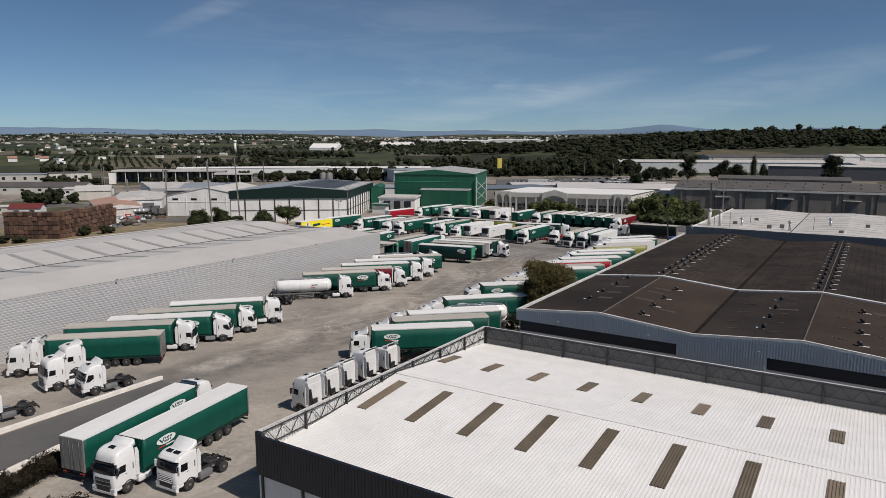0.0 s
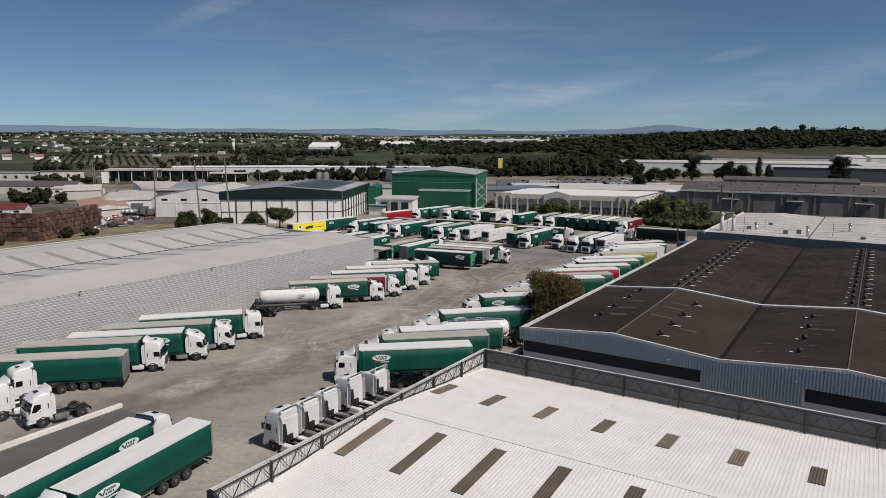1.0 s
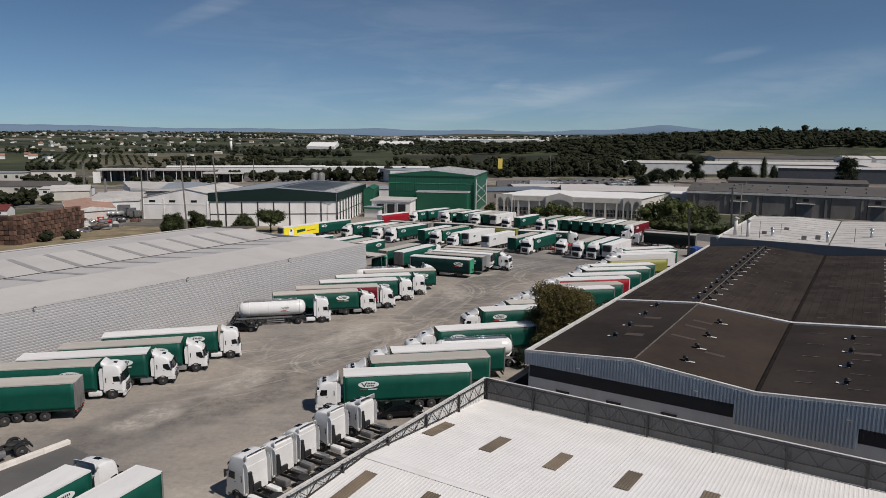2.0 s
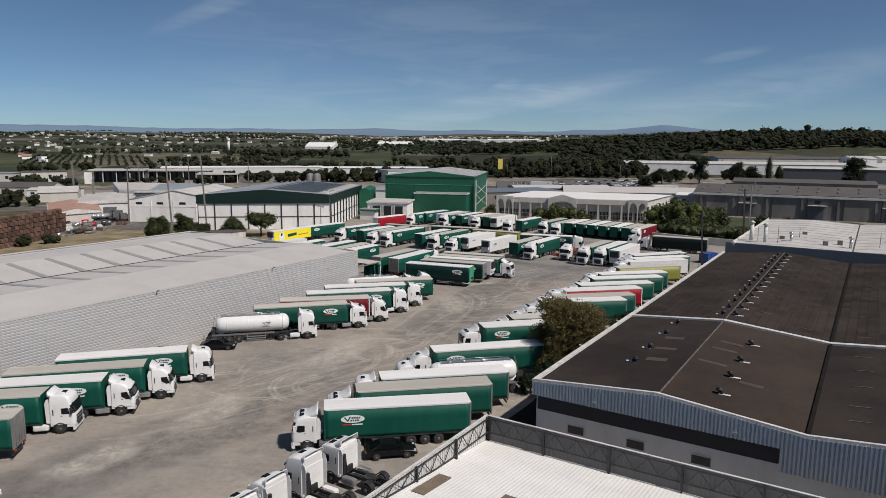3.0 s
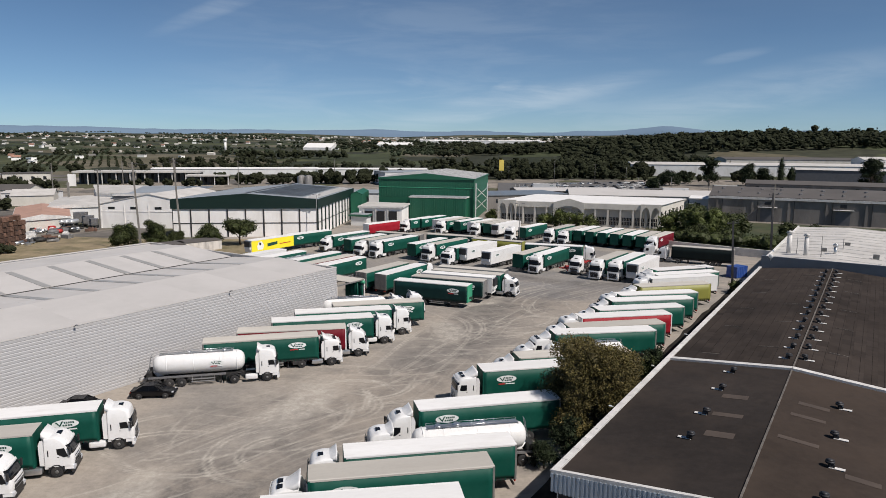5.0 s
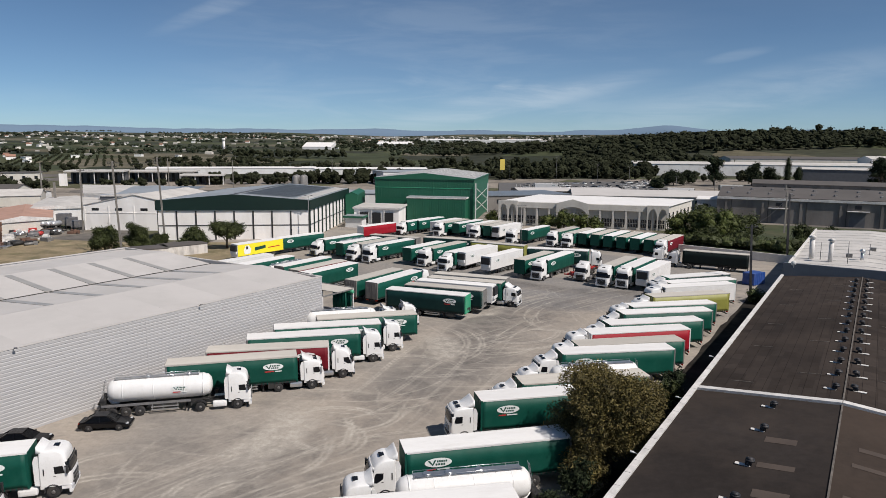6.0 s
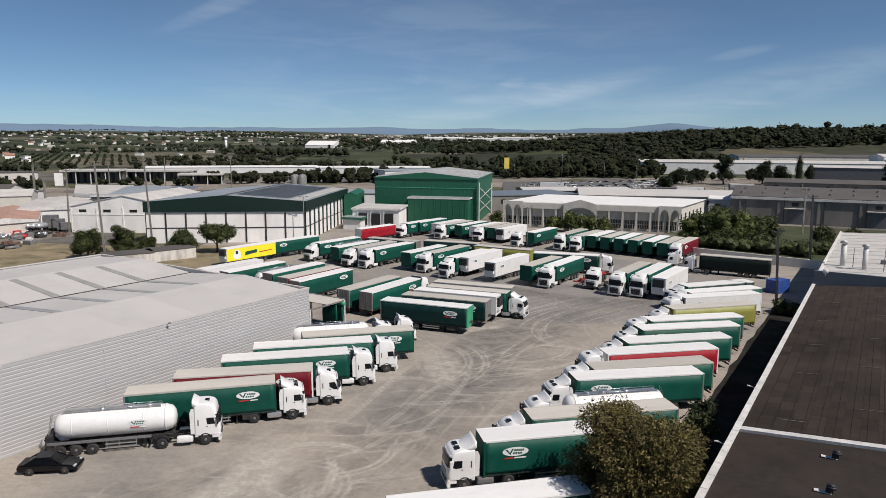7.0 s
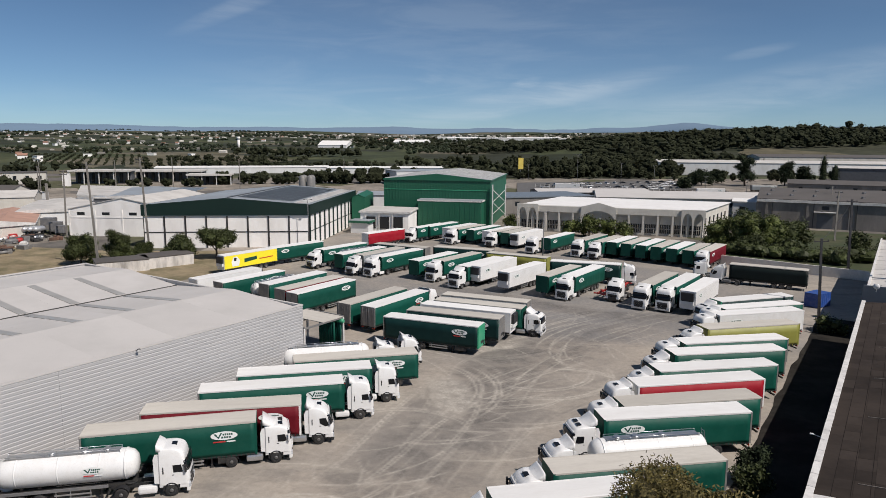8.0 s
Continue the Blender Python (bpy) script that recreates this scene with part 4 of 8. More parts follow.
def vent_model():
    v = thing("roof_vent", "small dark mushroom vent on a pale flashing plate", "roof vent", "vents on the dark roof")
    bm = bmesh.new()
    box(bm, -0.6, 0.35, -0.17, 0.17, 0.0, 0.04, 0.01)
    part("flashing_plate", bm, M["coping"], v, "pale flashing plate")
    bm = bmesh.new()
    cyl(bm, (0.3, 0, 0.04), (0.3, 0, 0.4), 0.12, 0.11, 10)
    part("pipe", bm, M["steelpost"], v)
    bm = bmesh.new()
    cyl(bm, (0.3, 0, 0.34), (0.3, 0, 0.5), 0.3, 0.28, 12), cyl(bm, (0.3, 0, 0.5), (0.3, 0, 0.6), 0.28, 0.08, 12)
    box(bm, 0.0, 0.3, -0.1, 0.1, 0.04, 0.26, 0.02)
    part("cowl", bm, M["steelpost"], v)
    return v


vent = vent_model()
vent_places = [(6.35, 9.3), (6.35, 14.6), (6.35, 21.0), (6.35, 26.3), (15.6, 4.6), (15.6, 9.7), (15.6, 15.0), (15.6, 21.6)]
vent_places += [(28.8, 6 + 5.6 * i) for i in range(4)] + [(39.0, 4 + 5.6 * i) for i in range(4)] + [(50, 6 + 5.6 * i) for i in range(4)]
for base in (11.2, 33.6):
    vent_places += [(base + s * 0.95, 32.6 + 4.15 * i + (0.5 if s > 0 else 0)) for i in range(14) for s in (-1, 1)]
for i, (x, y) in enumerate(vent_places):
    m = DARK @ pose(x, y, dark_roof_z(x) + 0.01, 0, 0, 180 if (x / 11.2) % 2 > 1 else 0)
    if i == 0:
        vent.matrix_basis = m
    else:
        copy_thing(vent, m)


# ---- pale hall on the other side of the yard ----
def build_pale_hall():
    HALF, D, TOP, EAVE, RIDGE, VALLEY = 11.75, 112.0, 8.2, 7.95, 8.75, 7.75
    W = HALF * 4
    hall = thing("warehouse", "long pale grey hall clad in horizontal ribbed sheet with grey rooflight strips", "building", kind="structure", at=yard_frame(-14.9, 144.4))
    # wall facing the yard: rows of ribbed panels
    rows, bay = 24, 28.0
    h = TOP / rows
    pan = bmesh.new()
    v = [(0.0, 0.0), (0.03, 0.02), (0.035, h - 0.09), (0.0, h - 0.05), (-0.005, h), (-0.12, h), (-0.12, 0.0)]
    prism(pan, v, 0.004, bay - 0.004, "y")
    panel = done(pan, "cladding_panel")
    for i in range(rows):
        for k in range(int(D / bay)):
            part("cladding_panel", panel, M["hallwall"], hall, at=(0, -(k + 1) * bay, i * h))
    bm = bmesh.new()
    box(bm, -W, -0.14, -0.25, -0.02, -0.1, TOP), box(bm, -W, -W + 0.2, -D, -0.25, -0.1, TOP), box(bm, -W + 0.2, -0.14, -D, -D + 0.25, -0.1, TOP)
    part("wall", bm, M["hallwall"], hall)
    prof = [(-0.15, EAVE), (-HALF, RIDGE), (-2 * HALF, VALLEY), (-3 * HALF, RIDGE), (-W + 0.2, EAVE)]
    for (xa, za), (xb, zb) in zip(prof, prof[1:]):
        for k in range(14):
            bm = bmesh.new()
            y0, y1 = -8.0 * (k + 1) + 0.0, -8.0 * k - 0.002
            if k == 0:
                y1 = -0.25
            v = [bm.verts.new(p) for p in ((xb, y0, zb), (xa, y0, za), (xa, y1, za), (xb, y1, zb))]
            w = [bm.verts.new((q.co.x, q.co.y, q.co.z - 0.1)) for q in v]
            bm.faces.new(v), bm.faces.new(w[::-1])
            for i in range(4):
                bm.faces.new((v[i], w[i], w[(i + 1) % 4], v[(i + 1) % 4]))
            part("roof_sheet", bm, M["hallroof"], hall)
    for (xa, za), (xb, zb) in (((-HALF - 0.5, RIDGE - 0.06), (-2 * HALF + 0.5, VALLEY + 0.06)), ((-2 * HALF - 0.5, VALLEY + 0.06), (-3 * HALF + 0.6, RIDGE - 0.07))):
        for k in range(17):
            y = -8.4 - 5.9 * k
            bm = bmesh.new()
            prism(bm, [(xa, za + 0.0), (xb, zb + 0.0), (xb, zb + 0.05), (xa, za + 0.05)], y, y + 0.95, "y")
            part("rooflight", bm, M["hallstrip"], hall, "grey rooflight strip")
    bm = bmesh.new()
    bar(bm, (-2 * HALF, -0.4, VALLEY + 0.03), (-2 * HALF, -D, VALLEY + 0.03), 0.14)
    part("valley_gutter", bm, M["gutter"], hall)
    bm = bmesh.new()
    box(bm, -0.35, 0.06, -D, 0.06, TOP, TOP + 0.14), box(bm, -W, -0.35, -0.3, 0.06, TOP, TOP + 0.14), box(bm, -W - 0.06, -W + 0.3, -D, -0.3, TOP, TOP + 0.14)
    part("coping", bm, M["hallroof"], hall)
    for y in (-21.0, -41.5, -63, -84):
        bm = bmesh.new()
        bar(bm, (0.03, y, TOP - 0.05), (0.5, y, TOP + 0.2), 0.06)
        box(bm, 0.4, 0.6, y - 0.12, y + 0.12, TOP + 0.14, TOP + 0.24, 0.02)
        part("floodlight", bm, M["greyplastic"], hall)


build_pale_hall()


def quad_building(name, label, corners, h, wall, roof, gable=0.0, overhang=0.3, fascia=None, fascia_h=0.8, category="building"):
    """A building on four ground corners (front left, front right, back right, back left); the ridge runs from front to back."""
    b = thing(name, label, category, kind="structure")
    c = [Vector((*p, 0)) for p in corners]
    mid_f, mid_b = (c[0] + c[1]) / 2, (c[2] + c[3]) / 2
    up = lambda p, z: Vector((p.x, p.y, z))
    bm = bmesh.new()
    lo, hi = [bm.verts.new(up(p, -0.3)) for p in c], [bm.verts.new(up(p, h)) for p in c]
    for i in range(4):
        bm.faces.new((lo[i], lo[(i + 1) % 4], hi[(i + 1) % 4], hi[i]))
    if gable:
        a, d = bm.verts.new(up(mid_f, h + gable)), bm.verts.new(up(mid_b, h + gable))
        bm.faces.new((hi[0], hi[1], a)), bm.faces.new((hi[2], hi[3], d))
    part("wall", bm, wall, b)
    centre = sum(c, Vector()) / 4
    o = [p + (p - centre).normalized() * overhang for p in c]
    if gable:
        fa, ba = (o[0] + o[1]) / 2, (o[2] + o[3]) / 2
        slopes = ((up(o[0], h), up(fa, h + gable), up(ba, h + gable), up(o[3], h)), (up(fa, h + gable), up(o[1], h), up(o[2], h), up(ba, h + gable)))
    else:
        slopes = (tuple(up(p, h + 0.12) for p in o),)
    for s in slopes:
        bm = bmesh.new()
        v, w = [bm.verts.new(p + Vector((0, 0, 0.12))) for p in s], [bm.verts.new(p - Vector((0, 0, 0.06))) for p in s]
        bm.faces.new(v), bm.faces.new(w[::-1])
        for i in range(4):
            bm.faces.new((v[i], w[i], w[(i + 1) % 4], v[(i + 1) % 4]))
        bmesh.ops.recalc_face_normals(bm, faces=bm.faces[:])
        part("roof", bm, roof, b)
    if fascia:
        for i in range(4):
            bm = bmesh.new()
            p, q = o[i], o[(i + 1) % 4]
            out = (q - p).cross(Vector((0, 0, 1))).normalized() * 0.12
            pts = [(p, 0), (q, 0)]
            if gable and i in (0, 2):
                pts.insert(1, ((p + q) / 2, gable))
            lo2 = [bm.verts.new(up(x, h - fascia_h) + k * out) for k in (0, 1) for x, g in pts]
            hi2 = [bm.verts.new(up(x, h + g + 0.14) + k * out) for k in (0, 1) for x, g in pts]
            n = len(pts)
            for j in range(n - 1):
                bm.faces.new((lo2[n + j], lo2[n + j + 1], hi2[n + j + 1], hi2[n + j]))
                bm.faces.new((lo2[j + 1], lo2[j], hi2[j], hi2[j + 1]))
                bm.faces.new((hi2[j], hi2[n + j], hi2[n + j + 1], hi2[j + 1]))
                bm.faces.new((lo2[j], lo2[j + 1], lo2[n + j + 1], lo2[n + j]))
            part("fascia", bm, fascia, b)
    return b


def wall_piece(parent, name, a, b, u0, u1, z0, z1, mat, proud=0.05, back=0.1, label=""):
    """A flat box on the wall that runs on the ground from a to b, from u0 to u1 metres along it."""
    a, b = Vector((*a, 0)), Vector((*b, 0))
    d = (b - a).normalized()
    out = d.cross(Vector((0, 0, 1)))
    bm = bmesh.new()
    v = []
    for z in (z0, z1):
        for u, k in ((u0, proud), (u1, proud), (u1, -back), (u0, -back)):
            p = a + d * u + out * k
            v.append(bm.verts.new((p.x, p.y, z)))
    for q in ((3, 2, 1, 0), (4, 5, 6, 7), (0, 1, 5, 4), (1, 2, 6, 5), (2, 3, 7, 6), (3, 0, 4, 7)):
        bm.faces.new([v[i] for i in q])
    bmesh.ops.recalc_face_normals(bm, faces=bm.faces[:])
    return part(name, bm, mat, parent, label)


# ---- green and white hall behind the yard ----
def build_green_white_hall():
    f0, f1, b1, b0 = (-77.5, 235.5), (-36.4, 240.5), (-33.0, 291), (-74, 287)
    h = quad_building("warehouse", "white panelled hall with dark green fascia and solar panels on its roof", (f0, f1, b1, b0), 10.9, M["wallbright"], M["greyroof"], 1.7, 0.4, M["greenfascia"], 2.6)
    front, side = math.dist(f0, f1), math.dist(f1, b1)
    for i in range(9):
        u = front * i / 8
        wall_piece(h, "post", f0, f1, max(0, u - 0.2), min(front, u + 0.2), -0.2, 8.25, M["steelpost"], 0.14)
    wall_piece(h, "rail", f0, f1, 0, front, 3.9, 4.15, M["steelpost"], 0.1)
    wall_piece(h, "gutter_strip", f0, f1, 0, front, 8.1, 8.28, M["alu"], 0.2)
    for i in range(12):
        u = side * i / 11
        wall_piece(h, "post", f1, b1, max(0, u - 0.3), min(side, u + 0.3), -0.2, 8.25, M["greenfascia"], 0.3)
    wall_piece(h, "rail", f1, b1, 0, side, 3.9, 4.1, M["steelpost"], 0.1)
    a, b = Vector((*f0, 0)), Vector((*f1, 0))
    c, d = Vector((*b0, 0)), Vector((*b1, 0))
    for i in range(6):
        for j in range(7):
            s0, s1, t0, t1 = 0.53 + 0.058 * i, 0.53 + 0.058 * (i + 0.9), 0.08 + 0.125 * j, 0.08 + 0.125 * (j + 0.9)
            bm = bmesh.new()
            v = []
            for s, t in ((s0, t0), (s1, t0), (s1, t1), (s0, t1)):
                p = a.lerp(b, s).lerp(c.lerp(d, s), t)
                v.append(bm.verts.new((p.x, p.y, 10.9 + 1.7 * (1 - abs(2 * s - 1)) + 0.2)))
            bm.faces.new(v)
            bmesh.ops.solidify(bm, geom=bm.faces[:], thickness=0.05)
            part("solar_panel", bm, M["solar"], h, "slate blue solar panel")
    for s0, s1 in ((0.492, 0.508), (0.9, 0.985)):
        bm = bmesh.new()
        v = []
        for s, t in ((s0, 0.01), (s1, 0.01), (s1, 0.98), (s0, 0.98)):
            p = a.lerp(b, s).lerp(c.lerp(d, s), t)
            v.append(bm.verts.new((p.x, p.y, 10.9 + 1.7 * (1 - abs(2 * s - 1)) + 0.24)))
        bm.faces.new(v)
        bmesh.ops.solidify(bm, geom=bm.faces[:], thickness=0.05)
        part("pale_roof_strip", bm, M["sheetwhite"], h, "pale roof strip")
    g = quad_building("extension", "narrow green clad extension behind the white hall", ((-32.8, 284), (-28.6, 284), (-28.6, 304), (-32.8, 304)), 9.2, M["greenclad"], M["greenclad"], 1.0, 0.1)


build_green_white_hall()


def build_tall_green_hall():
    f0, f1, b1, b0 = (-23.5, 293.0), (11.6, 286.3), (19, 331), (-16, 337)
    h = quad_building("warehouse", "tall dark green clad hall with a grey rounded metal roof", (f0, f1, b1, b0), 14.8, M["greenclad"], M["greyroof"], 1.8, 0.3, M["greenclad"], 0.3)
    front = math.dist(f0, f1)
    for i in range(int(front / 1.0)):
        wall_piece(h, "cladding_rib", f0, f1, i * 1.0, i * 1.0 + 0.35, 8.0, 14.4, M["greenclad"], 0.08)
    wall_piece(h, "white_band", f0, f1, 0, front, 11.4, 11.6, M["lightgreen"], 0.16)
    for i in range(14):
        bm = bmesh.new()
        t = (i + 0.5) / 14
        for a, b, lo in ((f0, f1, 0), (f1, f0, 0)):
            e0, e1 = Vector((*f0, 0)).lerp(Vector((*b0, 0)), t), Vector((*f1, 0)).lerp(Vector((*b1, 0)), t)
            mid = (e0 + e1) / 2
            end = e0 if a is f0 else e1
            bar(bm, (end.x, end.y, 14.98), (mid.x, mid.y, 16.78), 0.34)
        part("roof_rib", bm, M["coping"], h, "pale roof rib")
    # lean-to in front
    l0, l1, m1, m0 = (-11.6, 284.5), (8.4, 281.0), (9.6, 286.4), (-10.8, 290.4)
    e = quad_building("extension", "dark green ribbed lean-to with a white eaves strip", (l0, l1, m1, m0), 8.5, M["greenclad"], M["greyroof"], 0.0, 0.2, M["coping"], 0.25)
    w = math.dist(l0, l1)
    for i in range(int(w / 0.8)):
        wall_piece(e, "cladding_rib", l0, l1, i * 0.8, i * 0.8 + 0.3, 0, 8.2, M["greenclad"], 0.08)
    # open steel bay at the end
    fr = thing("steel_frame", "white steel bracing frame at the end of the green hall", "steel frame", kind="structure")
    for x, y in ((12.2, 285.4), (16.4, 287)):
        bm = bmesh.new()
        bar(bm, (x, y, 0), (x, y, 13.6), 0.35, (0, 1, 0))
        part("post", bm, M["coping"], fr)
    for z0, z1 in ((8.0, 12.0), (12.0, 8.0), (4, 8), (8, 4)):
        bm = bmesh.new()
        bar(bm, (12.2, 285.4, z0), (16.4, 287, z1), 0.16)
        part("brace", bm, M["coping"], fr)
    # white dock building with three shelters
    d0, d1, e1, e0 = (-28.2, 272.0), (-13.4, 270.0), (-12, 284), (-26.8, 288)
    k = quad_building("loading_dock", "white dock building with three black dock shelters", (d0, d1, e1, e0), 6.0, M["wallbright"], M["roofbright"], 0.0, 0.5, M["coping"], 0.3)
    for u in (2.0, 6.2, 10.4):
        door = wall_piece(k, "dock_shelter", d0, d1, u, u + 2.8, 1.0, 4.6, M["rubberdock"], 0.35, label="black dock shelter")
        wall_piece(k, "bumper_post", d0, d1, u - 0.45, u - 0.15, 0.0, 5.2, M["coping"], 0.4)
    n = quad_building("gatehouse", "small white hut with a pale green flat roof", ((-30.5, 268), (-25, 266.5), (-24, 272), (-29.5, 273.5)), 3.6, M["wallwhite"], M["greyroof"], 0.0, 0.6, M["greenclad"], 0.5)


build_tall_green_hall()


# ---- cream building with arches ----
def build_arch_hall():
    f0, f1, b1, b0 = (20.8, 281.5), (72.3, 265.8), (90, 294), (38, 312)
    h = quad_building("showroom", "cream building with a colonnade, pointed arches and a white flat roof", (f0, f1, b1, b0), 7.6, M["wallcream"], M["sheetwhite"], 0.0, 0.6)
    n = math.dist(f0, f1)
    wall_piece(h, "cornice", f0, f1, -0.4, n + 0.4, 5.9, 7.72, M["wallcream"], 1.3, 0.0)
    k = 13
    for i in range(k + 1):
        u = n * i / k
        wall_piece(h, "column", f0, f1, max(0, u - 0.28), min(n, u + 0.28), -0.2, 5.9, M["wallcream"], 1.25, -0.7)
    for i in range(k):
        u = n * (i + 0.5) / k
        win = wall_piece(h, "window", f0, f1, u - 1.5, u + 1.5, 0.6, 3.2, M["window"], 0.06)
        for j in range(1, 6):
            wall_piece(win, "glazing_bar", f0, f1, u - 1.5 + 0.5 * j - 0.05, u - 1.5 + 0.5 * j + 0.05, 0.6, 3.2, M["wallcream"], 0.1)
        wall_piece(win, "glazing_bar", f0, f1, u - 1.5, u + 1.5, 1.85, 1.98, M["wallcream"], 0.11)
    # arched fronts: two at the ends and a broad one in the middle
    a = Vector((*f0, 0))
    d = (Vector((*f1, 0)) - a).normalized()
    out = d.cross(Vector((0, 0, 1)))
    for u0, u1, top, arcs in ((-0.6, 6.0, 9.0, 2), (19.0, 29.5, 8.6, 1), (n - 6.0, n + 0.6, 8.8, 2)):
        span = (u1 - u0 - 0.4 * (arcs + 1)) / arcs
        poly = [(u0, 0), (u0, top - 0.8)] + ([((u0 + u1) / 2, top + 0.6)] if arcs == 1 else []) + [(u1, top - 0.8), (u1, 0)]
        for j in range(arcs):
            c0 = u1 - 0.4 - j * (span + 0.4)
            c1 = c0 - span
            mid = (c0 + c1) / 2
            base = 3.6
            tip = top - 1.9
            poly += [(c0, 0), (c0, base)]
            for s in range(1, 6):
                t = s / 6
                poly.append((c0 + (mid - c0) * (1 - math.cos(t * math.pi / 2)), base + (tip - base) * math.sin(t * math.pi / 2)))
            poly.append((mid, tip))
            for s in range(5, 0, -1):
                t = s / 6
                poly.append((c1 + (mid - c1) * (1 - math.cos(t * math.pi / 2)), base + (tip - base) * math.sin(t * math.pi / 2)))
            poly += [(c1, base), (c1, 0)]
        bm = bmesh.new()
        rows = []
        for off in (1.75, 1.35):
            rows.append([bm.verts.new(a + d * p[0] + out * off + Vector((0, 0, p[1]))) for p in poly])
        bm.faces.new(rows[0]), bm.faces.new(rows[1][::-1])
        for i in range(len(poly)):
            bm.faces.new((rows[0][i], rows[0][(i + 1) % len(poly)], rows[1][(i + 1) % len(poly)], rows[1][i]))
        bm.normal_update()
        bmesh.ops.triangulate(bm, faces=[f for f in bm.faces if len(f.verts) > 4])
        bmesh.ops.recalc_face_normals(bm, faces=bm.faces[:])
        part("arch_front", bm, M["wallcream"], h, "pointed arch front")
    s = math.dist(f1, b1)
    for i in range(6):
        u = 2 + (s - 3) * i / 6
        wall_piece(h, "window", f1, b1, u, u + 1.6, 3.2, 5.4, M["window"], 0.06)
    return h


build_arch_hall()


# ---- grey warehouse and others to the right and behind ----
def build_grey_warehouse():
    f0, f1 = (100.3, 297.5), (200.0, 251.0)
    d = Vector((f1[0] - f0[0], f1[1] - f0[1], 0)).normalized()
    q = Vector((-d.y, d.x, 0)) * 46
    b1, b0 = (f1[0] + q.x, f1[1] + q.y), (f0[0] + q.x, f0[1] + q.y)
    h = thing("warehouse", "long stained concrete warehouse with weathered corrugated roof", "building", kind="structure")
    c = [Vector((*p, 0)) for p in (f0, f1, b1, b0)]
    bm = bmesh.new()
    lo, hi = [bm.verts.new((p.x, p.y, -0.3)) for p in c], [bm.verts.new((p.x, p.y, 8.6)) for p in c]
    for i in range(4):
        bm.faces.new((lo[i], lo[(i + 1) % 4], hi[(i + 1) % 4], hi[i]))
    part("wall", bm, M["wallgrey"], h)
    m0, m1 = (c[0] + c[3]) / 2, (c[1] + c[2]) / 2
    for p0, p1, s0, s1 in ((c[0], c[1], m0, m1), (c[3], c[2], m0, m1)):
        bm = bmesh.new()
        v = [bm.verts.new(p) for p in (p0 + Vector((0, 0, 8.9)), p1 + Vector((0, 0, 8.9)), s1 + Vector((0, 0, 11.2)), s0 + Vector((0, 0, 11.2)))]
        bm.faces.new(v)
        bmesh.ops.recalc_face_normals(bm, faces=bm.faces[:])
        bmesh.ops.solidify(bm, geom=bm.faces[:], thickness=0.12)
        part("roof", bm, M["brownroof"], h)
    n = math.dist(f0, f1)
    for i in range(16):
        for k in (0.3, 0.7):
            q = c[0].lerp(c[1], (i + 0.4 + 0.3 * k) / 16).lerp(m0.lerp(m1, (i + 0.4 + 0.3 * k) / 16), k)
            bm = bmesh.new()
            box(bm, q.x - 0.5, q.x + 0.5, q.y - 0.4, q.y + 0.4, 8.9 + 2.3 * k - 0.1, 8.9 + 2.3 * k + 0.65, 0.04)
            part("roof_ventilator", bm, M["greyplastic"], h)
    wall_piece(h, "eaves_band", f0, f1, 0, n, 8.0, 8.8, M["coping"], 0.5)
    for i in range(9):
        u = 6 + 12 * i
        if i % 2:
            wall_piece(h, "door", f0, f1, u, u + 4.5, -0.1, 4.8, M["darkdoor"], 0.08, label="dark steel sliding door")
        wall_piece(h, "pilaster", f0, f1, u - 3.2, u - 2.5, -0.1, 8.0, M["wallgrey"], 0.35)
        wall_piece(h, "downpipe", f0, f1, u - 1.2, u - 1.0, 0, 8.0, M["gutter"], 0.2)
        if i % 2:
            wall_piece(h, "door_canopy", f0, f1, u - 1.0, u + 5.5, 5.2, 5.4, M["coping"], 1.4)
            wall_piece(h, "vent_grille", f0, f1, u + 1.2, u + 3.2, 6.0, 7.2, M["grille"], 0.12)


build_grey_warehouse()


